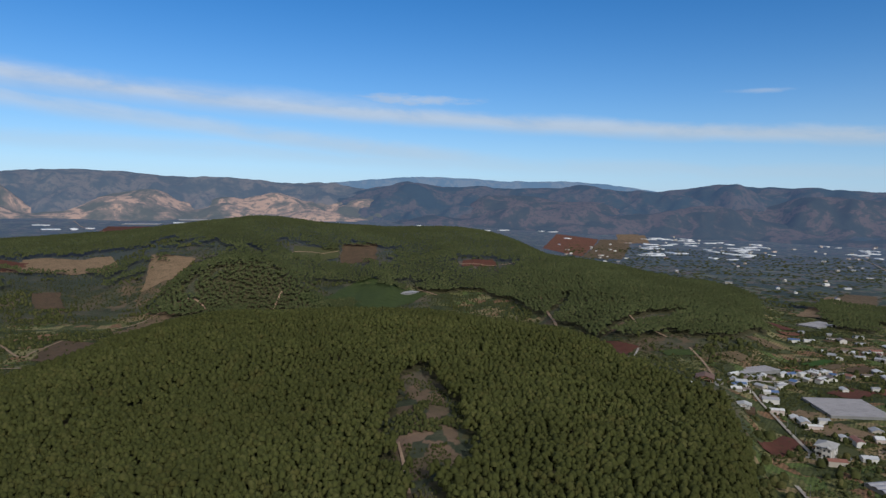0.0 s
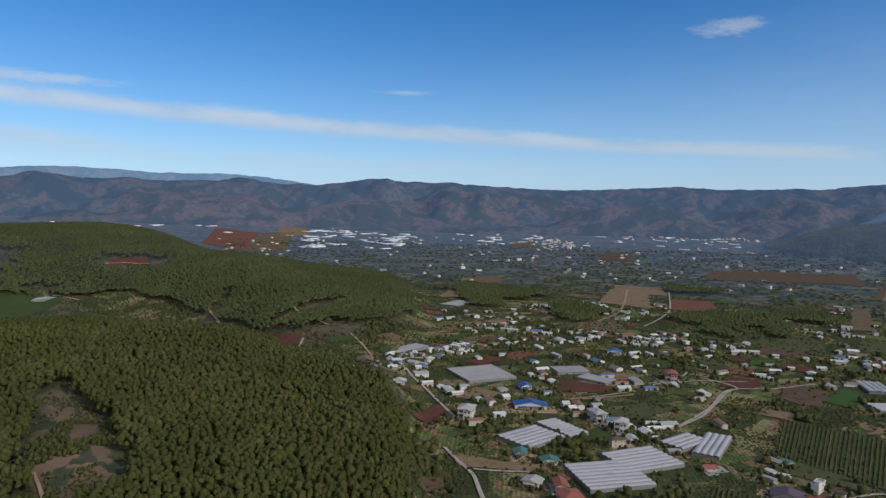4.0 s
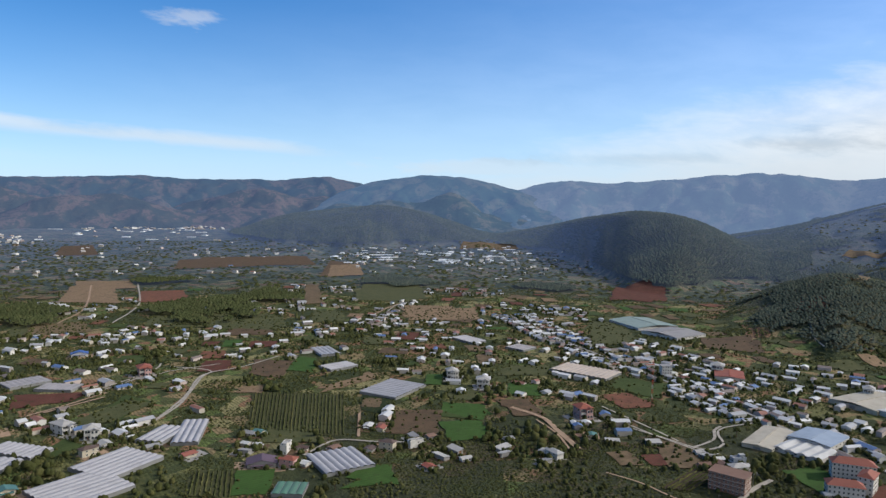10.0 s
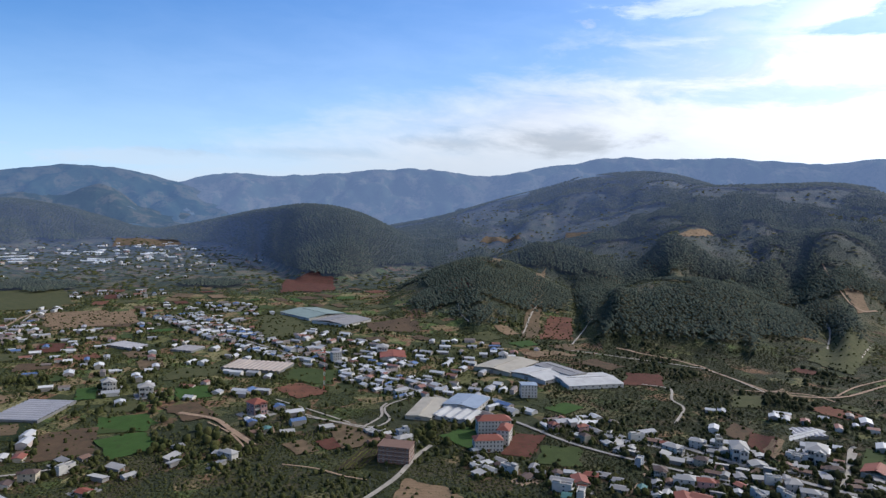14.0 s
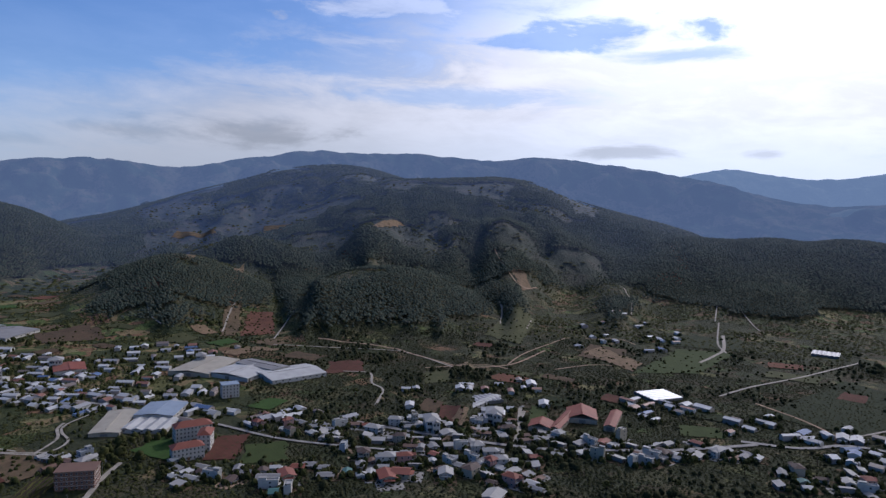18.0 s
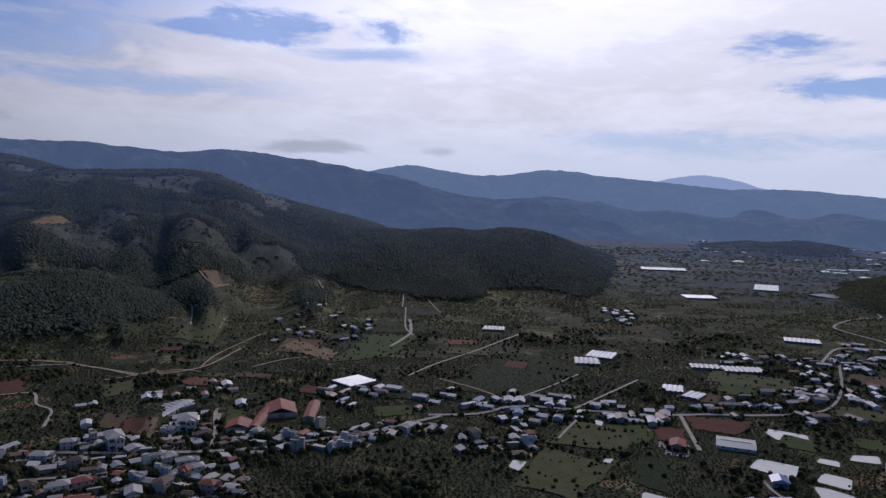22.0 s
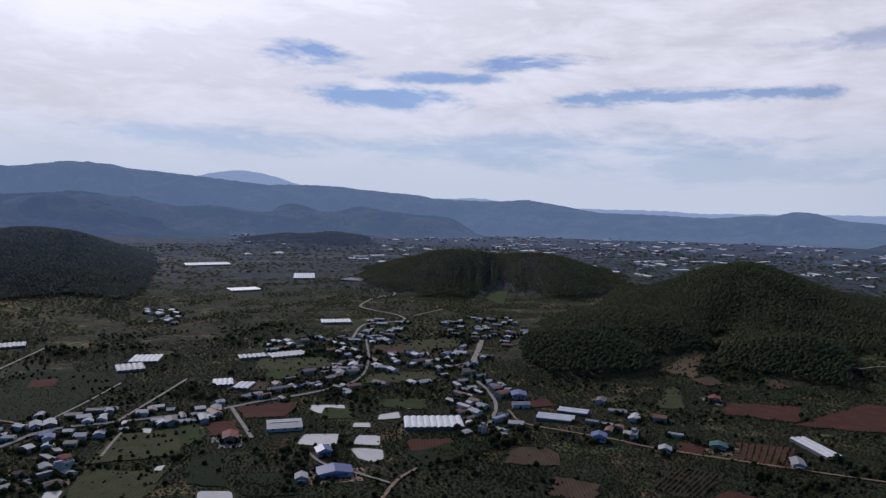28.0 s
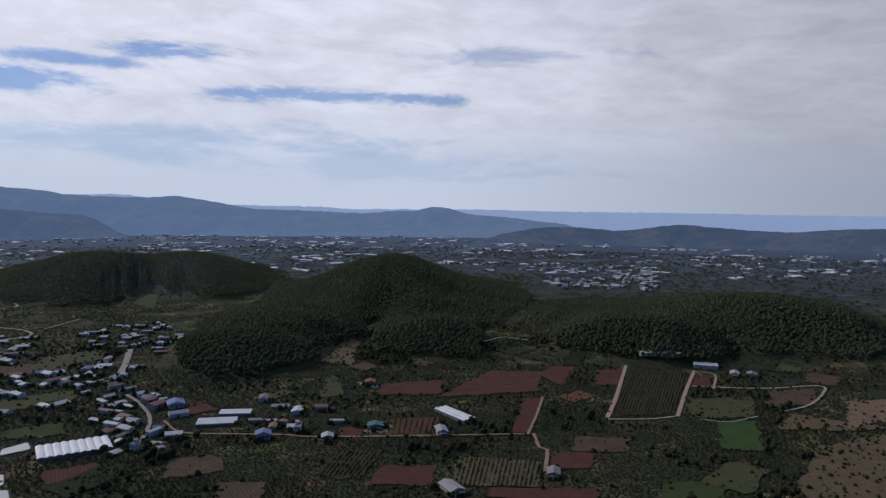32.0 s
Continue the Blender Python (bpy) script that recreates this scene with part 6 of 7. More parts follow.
field("green", (531, -132), (525, -172), (569, -182), (573, -150))
field("darkrows", (527, 24), (530, 2), (572, -21), (577, 3))
field("tan", (470, -18), (467, -73), (494, -60), (507, -32))
field("green", (799, 95), (774, 36), (839, 32), (853, 88))
field("red", (763, -294), (753, -344), (806, -360), (814, -320))
field("olive", (672, -375), (667, -409), (712, -436), (718, -406))
field("red", (564, -332), (532, -338), (563, -363), (599, -357))
field("brown", (1080, -6), (1077, -85), (1154, -86), (1157, -1))
field("red", (1561, 186), (1537, 98), (1695, 95), (1701, 189))
field("brown", (1128, 479), (1119, 367), (1208, 391), (1216, 507))
field("bright", (634, 238), (626, 192), (673, 201), (670, 236))
field("brown", (582, 266), (577, 234), (620, 246), (624, 276))
lane("earth", 6, (946, -354), (875, -413), (789, -438), (728, -452), (710, -468), (702, -522), (747, -611))
lane("concrete", 4, (762, -317), (742, -342), (700, -326), (670, -325), (624, -295))
lane("concrete", 3.5, (662, 62), (642, 24), (627, -7), (647, -23), (675, -19), (697, -25), (728, -56))
lane("concrete", 7, (470, 2), (509, -23), (551, -41), (577, -56))
lane("earth", 2.5, (541, 64), (531, 37), (515, 15), (507, -2))
lane("road", 6, (1225, 327), (1031, 187), (904, 79), (817, 5), (732, -68), (643, -137), (572, -182), (512, -246), (480, -289))
lane("concrete", 6, (489, -373), (546, -417), (554, -428))
lane("road", 9, (586, -256), (531, -295), (482, -335), (443, -375), (428, -403), (401, -450), (385, -492), (369, -541))
lane("road", 9, (381, -536), (345, -568), (326, -614), (269, -641), (204, -672), (161, -707), (124, -732), (102, -751))
greenhouse(515, -579, 35, 37, 170, "bright", 0, 4.2)
greenhouse(588, -404, 29, 24, -94, "film", 0, 4.2)
lane("earth", 4, (705, -518), (747, -578), (801, -694))
lane("concrete", 5, (484, -640), (492, -708), (493, -803), (503, -953))
lane("earth", 4, (448, -651), (393, -642), (349, -627))
lane("concrete", 4, (338, -644), (332, -700), (329, -773))
lane("concrete", 5, (276, -643), (268, -730), (263, -792))
lane("concrete", 3, (949, -746), (871, -672))
lane("concrete", 4, (766, -1001), (670, -876), (621, -831))
lane("earth", 3, (790, -722), (743, -756), (722, -759))
lane("concrete", 6, (473, -357), (540, -417))
pond((608, -756), (602, -767), (611, -813), (626, -805))
greenhouse(346, -839, 31, 34, -153, "film", 0, 4.2)
greenhouse(345, -885, 35, 39, -171, "bright", 0, 4.2)
greenhouse(217, -774, 22, 27, -164, "bright", 0, 4.2)
greenhouse(191, -761, 18, 26, 174, "bright", 0, 4.2)
greenhouse(215, -906, 36, 21, -155, "film", 0, 4.2)
greenhouse(172, -919, 49, 27, -152, "film", 0, 4.2)
greenhouse(138, -1168, 50, 32, -168, "bright", 0, 4.2)
greenhouse(391, -1567, 67, 51, -151, "bright", 0, 4.2)
greenhouse(305, -1858, 55, 120, -171, "bright", 0, 4.2)
greenhouse(164, -1778, 59, 52, 151, "film", 0, 4.2)
greenhouse(553, -955, 34, 30, -154, "film", 0, 4.2)
greenhouse(647, -2148, 132, 80, -157, "bright", 0, 4.2)
field("brown", (592, -325), (575, -335), (602, -362), (624, -353))
field("tan", (550, -337), (511, -328), (556, -365), (564, -357))
field("green", (511, -398), (497, -408), (532, -443), (551, -436))
field("dark", (714, -793), (620, -860), (672, -933), (775, -867))
field("dark", (421, -618), (340, -649), (330, -811), (456, -833))
field("green", (420, -503), (389, -533), (416, -550), (439, -525))
field("brown", (703, -632), (652, -653), (700, -724), (751, -697))
hall(493, -427, 9, 56, -146, 6, "tile")
hall(499, -456, 28, 34, -130, 6, "tile")
hall(473, -472, 10, 51, -142, 6, "tile")
hall(493, -401, 20, 22, -136, 6, "tile")
greenhouse(-16, -640, 55, 33, -177, "bright", 0, 4.2)
greenhouse(-135, -658, 36, 19, 162, "bright", 1, 4.2)
greenhouse(-157, -679, 30, 15, 157, "bright", 1, 4.2)
hall(121, -630, 31, 26, -167, 4, "white")
greenhouse(-346, -578, 48, 16, 97, "bright", 1, 4.2)
pond((102, -584), (69, -578), (67, -611), (99, -610))
pond((55, -575), (47, -553), (35, -544), (26, -552), (28, -572), (44, -576))
pond((107, -684), (94, -668), (69, -674), (74, -699), (106, -697))
pond((238, -457), (194, -461), (205, -489), (240, -490))
pond((148, -462), (123, -464), (131, -488), (155, -488))
pond((235, -555), (224, -559), (237, -621), (246, -623), (238, -580))
pond((256, -470), (245, -467), (249, -488), (260, -485))
pond((199, -518), (194, -520), (195, -536), (201, -533))
pond((10, -685), (-9, -692), (-8, -705), (8, -697))
pond((37, -651), (15, -657), (18, -677), (36, -667))
pond((54, -585), (31, -582), (32, -607), (52, -608))
pond((59, -630), (42, -629), (44, -643), (58, -642))
field("red", (162, -653), (125, -658), (123, -709), (180, -689))
field("red", (183, -603), (155, -605), (169, -646), (193, -639))
field("green", (210, -562), (184, -592), (198, -637), (233, -615))
field("dark", (168, -500), (138, -496), (155, -559), (187, -570))
field("green", (89, -654), (61, -652), (65, -687), (94, -689))
field("dark", (122, -482), (81, -483), (92, -522), (131, -519))
field("olive", (238, -496), (197, -497), (201, -525), (239, -526))
field("brown", (206, -742), (164, -750), (170, -789), (211, -782))
field("brown", (66, -935), (-19, -935), (-20, -995), (62, -988))
field("green", (174, -794), (136, -801), (144, -850), (183, -848))
field("green", (37, -692), (-9, -687), (-9, -722), (35, -719))
lane("concrete", 6, (186, -690), (166, -647), (143, -598))
lane("earth", 5, (24, -474), (13, -510), (-1, -532))
lane("concrete", 4, (88, -563), (73, -540), (44, -521), (17, -502))
lane("concrete", 7, (98, -1028), (87, -1149), (26, -1187), (38, -1249), (94, -1312), (113, -1360), (93, -1460), (53, -1519), (59, -1561))
lane("earth", 6, (7, -1242), (-46, -1322))
lane("concrete", 14, (-73, -895), (-86, -966), (-96, -1031))
lane("concrete", 7, (-39, -862), (-54, -873), (-73, -895))
lane("concrete", 6, (-70, -794), (-79, -751), (-81, -695), (-67, -634))
lane("road", 5, (102, -751), (69, -797), (63, -888), (77, -1030))
lane("concrete", 4, (252, -553), (257, -586), (260, -612))
lane("earth", 4, (-92, -684), (-101, -645), (-135, -623), (-179, -599), (-204, -580), (-295, -537), (-380, -499))
lane("earth", 5, (-382, -498), (-365, -467), (-367, -459), (-336, -422))
lane("pink", 7, (-476, -503), (-535, -553), (-649, -655))
lane("pink", 7, (-542, -474), (-634, -543), (-710, -597))
lane("concrete", 4, (-473, -499), (-512, -481), (-544, -475))
lane("pink", 4, (-708, -596), (-717, -572), (-662, -529))
lane("concrete", 5, (-649, -548), (-715, -504), (-785, -479), (-755, -457), (-699, -438), (-649, -437))
lane("concrete", 3, (-556, -458), (-574, -439), (-615, -438))
lane("earth", 4, (-378, -501), (-421, -544), (-462, -588))
field("red", (-309, -678), (-370, -649), (-404, -702), (-333, -716))
field("red", (-223, -573), (-242, -566), (-253, -585), (-234, -596))
field("redrows", (-262, -551), (-297, -536), (-327, -579), (-287, -597))
field("red", (-366, -510), (-381, -502), (-461, -585), (-442, -597))
field("red", (-359, -641), (-475, -610), (-531, -677), (-480, -714))
field("red", (-549, -605), (-576, -591), (-634, -642), (-601, -653))
field("bright", (-506, -392), (-533, -372), (-603, -429), (-568, -447))
field("olive", (-551, -467), (-613, -436), (-674, -488), (-605, -516))
field("darkrows", (-484, -506), (-545, -481), (-693, -594), (-641, -639))
field("red", (-199, -464), (-243, -440), (-270, -471), (-230, -492))
field("tanrows", (-257, -432), (-313, -403), (-348, -442), (-292, -478))
field("red", (-345, -426), (-374, -410), (-398, -436), (-370, -453))
field("brown", (-384, -448), (-428, -427), (-455, -451), (-412, -474))
field("green", (-372, -342), (-417, -319), (-449, -339), (-405, -365))
field("brown", (-98, -485), (-125, -471), (-137, -502), (-106, -519))
field("brown", (-68, -541), (-118, -542), (-116, -576), (-82, -584))
field("tangrass", (-460, -297), (-529, -260), (-696, -346), (-590, -358))
field("tangrass", (-597, -407), (-653, -369), (-705, -351), (-655, -428))
field("brown", (-651, -457), (-712, -437), (-767, -475), (-717, -497))
field("tan", (-704, -667), (-763, -623), (-806, -669), (-760, -721))
field("red", (-651, -550), (-668, -537), (-704, -569), (-687, -578))
field("olive", (-245, -696), (-275, -690), (-300, -774), (-289, -781))
field("tan", (-662, -374), (-734, -366), (-818, -409), (-752, -427))
field("darkrows", (-175, -495), (-204, -476), (-243, -521), (-209, -538))
field("red", (-269, -404), (-336, -360), (-351, -377), (-282, -416))
hall(-706, -653, 52, 16, 148, 4, "white")
hall(-741, -606, 29, 19, 132, 4, "white")

# plots and tracks on the hill slopes
field("terrace", (1030, -234), (1028, -259), (1312, -341), (1280, -306))
field("terrace", (1280, -306), (1312, -341), (1583, -415), (1389, -331))
field("terra", (1019, -261), (1017, -311), (1167, -355), (1178, -317))
field("red", (1532, -619), (1470, -641), (1547, -665), (1617, -664))
field("tangrass", (1404, -468), (1353, -492), (1543, -589), (1498, -527))
lane("concrete", 4, (979, -299), (1055, -338), (1108, -381))
lane("concrete", 4, (1060, -244), (1159, -280), (1248, -317))
lane("concrete", 3, (1234, -161), (1153, -157), (1100, -164))
field("terrace", (2118, -610), (2026, -665), (2131, -730), (2285, -665))
field("terrace", (2357, -385), (2245, -501), (2301, -506), (2448, -419))
field("tangrass", (1405, -172), (1428, -282), (1850, -357), (1456, -190))
field("terra", (1284, -139), (1258, -189), (1326, -194), (1366, -163))
field("tan", (1610, -739), (1743, -904), (1770, -906), (1692, -791))
lane("concrete", 4, (1050, -746), (1008, -723), (921, -658))
lane("concrete", 4, (941, -286), (887, -356), (824, -427), (720, -447))
field("terra", (1225, -1399), (1205, -1417), (1523, -1777), (1453, -1647))
field("terra", (1064, -1243), (1069, -1291), (1193, -1417), (1210, -1391))
field("terra", (1065, -1135), (991, -1168), (1037, -1234), (1091, -1219))
lane("concrete", 4, (1036, -1051), (945, -979), (869, -901))
lane("concrete", 3, (854, -1109), (775, -1003))
lane("concrete", 3, (821, -1134), (788, -1094), (707, -1028))
field("green", (604, -629), (563, -702), (614, -844), (673, -798))
lane("concrete", 8, (602, -753), (620, -805), (640, -850), (702, -929))
field("tan", (721, -657), (610, -635), (632, -679), (734, -703))
lane("earth", 4, (735, -414), (713, -488), (684, -502))
field("olive", (862, -590), (794, -602), (948, -755), (991, -725))
field("brown", (1378, -483), (1159, -452), (1551, -593), (1517, -546))
field("terrace", (1552, -632), (1480, -640), (1532, -660), (1603, -655))
field("terrace", (2138, -655), (2039, -701), (2151, -720), (2242, -671))
field("tan", (1169, -855), (1062, -811), (1093, -855), (1181, -886))
lane("earth", 4, (1337, -929), (1258, -889), (1140, -834))
lane("earth", 4, (1140, -834), (1081, -818), (1102, -877))
field("tangrass", (-299, -840), (-335, -814), (-399, -943), (-385, -958))
field("tan", (-431, -990), (-467, -983), (-490, -1043), (-450, -1034))
field("green", (-145, -1469), (-170, -1382), (-210, -1606), (-183, -1602))
lane("concrete", 4, (-515, -824), (-603, -877), (-626, -836))
field("red", (-522, -673), (-510, -616), (-587, -682), (-558, -696))

# meadows, plots and tracks of the valley floor
field("olive", (862, 811), (932, 750), (1031, 831), (980, 878))
field("tangrass", (710, 907), (778, 850), (835, 927), (777, 977))
field("olive", (891, 705), (922, 614), (1032, 694), (991, 778))
field("olive", (436, 532), (477, 501), (544, 508), (537, 538))
lane("concrete", 4, (553, 590), (586, 591), (630, 597))
lane("earth", 5, (456, 583), (498, 579), (547, 579))
lane("concrete", 4, (494, 467), (566, 495), (646, 537), (699, 521), (767, 515))
field("tan", (639, 381), (674, 368), (726, 354), (741, 370))
field("tan", (1115, 495), (1167, 383), (1271, 461), (1245, 548))
field("olive", (1261, 661), (1296, 540), (1475, 629), (1396, 739))
field("bright", (633, 238), (649, 190), (677, 207), (664, 246))
field("olive", (1017, 148), (1077, 87), (1246, 126), (1175, 176))
field("red", (1563, 171), (1562, 69), (1730, 83), (1771, 178))
lane("earth", 9, (677, 177), (657, 141), (625, 119), (585, 93))
lane("concrete", 3, (718, 92), (678, 51), (640, 14))
field("brown", (554, 261), (568, 217), (637, 238), (626, 275))
field("tan", (961, 1136), (1002, 1029), (1203, 1246), (1139, 1305))
field("terra", (1037, 1016), (1091, 940), (1207, 1056), (1150, 1118))
lane("earth", 6, (801, 947), (939, 1043), (1169, 1278))
field("bright", (450, 244), (457, 203), (488, 222), (477, 245))
field("olive", (254, -535), (191, -560), (212, -617), (264, -605))
field("olive", (238, -444), (190, -445), (189, -527), (253, -522))
field("olive", (199, -841), (101, -850), (116, -909), (205, -901))
field("olive", (16, -944), (-63, -978), (-67, -1050), (11, -1020))
field("olive", (61, -782), (-29, -791), (-18, -836), (58, -822))
lane("earth", 4, (657, -554), (656, -610), (642, -636))
field("terrace", (1683, 2594), (1771, 2515), (1937, 2789), (1871, 2844))
field("brown", (1641, 1960), (1770, 1899), (2043, 2224), (1932, 2259))
field("terrace", (837, 1461), (911, 1445), (1035, 1641), (975, 1677))
field("tan", (1091, 1241), (1184, 1163), (1277, 1274), (1212, 1358))
field("terra", (1025, 1000), (1083, 956), (1174, 1045), (1135, 1099))
field("brown", (1534, 1375), (1757, 1236), (2007, 1437), (1766, 1560))
field("tan", (1597, 923), (1684, 863), (1963, 1020), (1871, 1072))
field("terrace", (1162, 722), (1194, 700), (1432, 855), (1416, 881))
field("olive", (1272, 666), (1372, 555), (1563, 648), (1498, 770))
field("tan", (1090, 472), (1160, 363), (1268, 409), (1205, 510))
field("red", (1521, 187), (1585, 103), (1751, 130), (1768, 206))
field("terrace", (2714, 950), (2855, 735), (3088, 822), (2917, 1002))
field("olive", (845, 818), (929, 721), (1017, 816), (948, 890))
field("olive", (949, 786), (940, 616), (1025, 684), (1033, 829))
field("olive", (997, 608), (1037, 564), (1126, 625), (1099, 664))
field("brown", (1803, 1226), (1867, 1141), (2114, 1305), (2053, 1384))
lane("earth", 6, (1690, 2862), (1597, 2563), (1501, 2340))
lane("earth", 6, (1729, 2456), (1582, 2099), (1526, 1837), (1523, 1659))
lane("concrete", 5, (842, 878), (938, 935), (1037, 1011), (1243, 1217))
lane("earth", 6, (1116, 549), (1203, 562), (1270, 560))
lane("concrete", 4, (612, 587), (649, 582), (698, 555))



# ---- houses ----
home("villa", 331, 580, 320, 19)
home("bluehouse", 439, 639, 345, 16)
home("blueshed", 403, 576, 330, 29)
home("pinkhouse", 622, 601, 324, 16)
home("blueshed", 657, 740, 318, 21)
home("pinkhouse", 297, 374, 342, 13)
home("greyhouse", 295, 416, 305, 15)
home("purplehouse", 449, 317, 305, 22)
home("villa", 441, 518, 350, 14)
home("villa", 441, 484, 318, 12)
home("villa", 760, 272, 290, 16)
home("brickhouse", 286, 739, 339, 23)
home("white", 238, 661, 340, 12)
home("white", 292, 655, 336, 13)
home("teal", 321, 471, 326, 14)
home("teal", 332, 445, 333, 11)
home("red", 310, 402, 332, 12)
home("pinkhouse", 677, 105, 309, 13)
home("villa", 765, 273, 300, 14)
home("villa", 741, 227, 287, 16)
home("villa", 932, -22, 269, 17)
home("villa", 882, -178, 259, 14)
home("villa", 537, -310, 250, 18)
home("red", 455, -225, 254, 18)
home("red", 455, -237, 323, 10)
home("greyhouse", 389, -276, 215, 17)
home("greyhouse", 438, -266, 239, 12)
home("grey", 491, -146, 334, 12)
home("red", 492, -160, 262, 18)
home("villa", 529, -374, 235, 13)
home("greyhouse", 514, -314, 259, 11)
home("bluehouse", -162, -599, 165, 14)
home("teal", -262, -581, 156, 13)
home("red", -320, -725, 156, 15)
home("greyhouse", -253, -426, 179, 10)
home("grey", -338, -414, 141, 12)
home("white", -211, -570, 160, 10)
home("greyhouse", -309, -540, 160, 11)
home("blueshed", 62, -521, 192, 21)
home("white", 85, -508, 190, 14)
home("bluehouse", 76, -562, 198, 13)
home("greyhouse", 195, -672, 196, 24)
home("red", 161, -596, 195, 15)
home("white", 340, -621, 209, 16)
home("grey", -753, -546, 126, 19)
home("greyhouse", -739, -560, 127, 15)
home("bluehouse", -109, -729, 177, 25)
hamlet(30, "village", (653, 944), (907, 771), (673, 570), (490, 707))
hamlet(18, "village", (561, 1167), (755, 1092), (507, 732), (438, 783))
hamlet(30, "village", (1068, 909), (1325, 709), (813, 431), (651, 551))
hamlet(22, "village", (460, 712), (662, 561), (444, 373), (381, 495))
hamlet(45, "village", (1078, 555), (1325, 377), (732, 203), (653, 266))
hamlet(12, "village", (501, 382), (634, 278), (529, 231), (420, 319))
hamlet(16, "village", (844, 1222), (1093, 1027), (990, 929), (755, 1092))
hamlet(8, "village", (334, 724), (413, 638), (350, 542), (309, 552))
hamlet(45, "town", (1338, 385), (1409, 273), (1183, 105), (940, 97), (1060, 195))
hamlet(85, "town", (1149, 120), (972, -43), (813, -181), (705, -158), (705, -82), (878, 90))
hamlet(9, "village", (556, 251), (603, 108), (517, 92), (475, 186))
hamlet(22, "village", (1019, 274), (940, 97), (725, 84), (720, 192))
hamlet(18, "village", (2354, 1314), (2119, 399), (1795, 335), (1621, 904))
hamlet(16, "village", (658, -162), (646, -227), (597, -264), (557, -217), (587, -156))
hamlet(36, "town", (599, -211), (567, -297), (546, -450), (487, -403), (494, -274), (531, -207))
hamlet(18, "village", (524, -131), (495, -261), (459, -307), (462, -140))
hamlet(10, "village", (661, -327), (634, -520), (571, -470), (594, -316))
hamlet(14, "village", (1026, -94), (987, -257), (880, -230), (886, -82))
hamlet(7, "village", (564, -82), (562, -135), (502, -125), (506, -83))
hamlet(7, "village", (699, 138), (675, 15), (597, 22), (616, 122))
hamlet(6, "town", (625, 3), (606, -37), (566, -35), (580, -7))
hamlet(26, "town", (587, -317), (485, -398), (408, -334), (507, -265))
hamlet(30, "town", (474, -389), (375, -531), (332, -524), (378, -424), (426, -360))
hamlet(16, "village", (565, -516), (401, -631), (349, -593), (420, -503))
hamlet(14, "village", (507, -265), (404, -331), (377, -309), (470, -245))
hamlet(14, "village", (916, -824), (816, -973), (565, -675), (667, -600))
hamlet(60, "town", (223, -1016), (94, -1073), (-68, -870), (-35, -762), (151, -747))
hamlet(26, "village", (-43, -1217), (-195, -1240), (-157, -988), (-43, -967))
hamlet(10, "village", (391, -654), (270, -684), (235, -595), (331, -560))
hamlet(14, "village", (-34, -742), (-98, -766), (-78, -600), (-34, -614))
hamlet(8, "village", (-184, -761), (-277, -569), (-198, -561), (-141, -604))
hamlet(10, "village", (494, -1254), (431, -1284), (384, -1142), (437, -1109))
hamlet(10, "village", (367, -543), (276, -564), (237, -485), (318, -470))



def street(count, near, deep, *points):
    """Houses on both sides of a road, facing it."""
    p = np.array(points, float)
    rng = np.random.default_rng(int(abs(p.sum())) + count)
    leg = np.linalg.norm(np.diff(p, axis=0), axis=1)
    for _ in range(count * 4):
        i = int(rng.choice(len(leg), p=leg / leg.sum()))
        way = (p[i + 1] - p[i]) / leg[i]
        x, y = p[i] + way * rng.uniform(0, leg[i]) + np.array([-way[1], way[0]]) * rng.choice((-1, 1)) * rng.uniform(near, deep)
        if math.hypot(x, y) < 640 or taken(x, y) or taken(x + 4, y) or taken(x - 4, y) or taken(x, y + 4) or taken(x, y - 4):
            continue
        FAR_HOMES.append((x, y, math.degrees(math.atan2(way[1], way[0])) + 90 * int(rng.integers(2))))
        GARDENS.append((x, y, 0.8))
        mark([(x - 5, y - 5), (x + 5, y - 5), (x + 5, y + 5), (x - 5, y + 5)])
        count -= 1
        if not count:
            break


street(150, 8, 34, (1225, 327), (1031, 187), (904, 79), (817, 5), (732, -68), (643, -137))
street(40, 8, 22, (500, 863), (435, 831), (383, 798), (350, 777), (336, 721))
street(26, 7, 20, (1030, 534), (1111, 533), (1226, 559), (1283, 554))
street(60, 8, 40, (560, 1000), (700, 860), (820, 700), (960, 560), (1100, 430))
street(50, 8, 60, (760, 1150), (900, 960), (1080, 800), (1240, 620))
street(36, 8, 50, (1350, 900), (1420, 640), (1500, 420))
street(30, 8, 30, (345, -568), (326, -614), (269, -641), (204, -672), (124, -732))
street(40, 8, 36, (102, -751), (69, -797), (63, -888), (77, -1030), (40, -1190))
street(24, 8, 26, (-67, -634), (-81, -695), (-79, -751), (-39, -862), (-86, -966))


def far_house_mats():
    k = Mat("distant house walls", 0.85)
    k.base(k.ramp(k.island(), ((0.0, (0.468, 0.452, 0.421)), (0.4, (0.328, 0.296, 0.250)), (0.7, (0.234, 0.211, 0.195)), (0.85, (0.390, 0.328, 0.296))), True))
    r = Mat("distant house roofs", 0.6)
    r.base(r.ramp(r.island(), ((0.0, (0.390, 0.390, 0.390)), (0.3, (0.265, 0.265, 0.273)), (0.52, (0.203, 0.094, 0.066)), (0.64, (0.499, 0.491, 0.476)), (0.8, (0.156, 0.125, 0.109)), (0.92, (0.078, 0.125, 0.234))), True))
    return k.m, r.m


WALL_FAR, ROOF_FAR = far_house_mats()


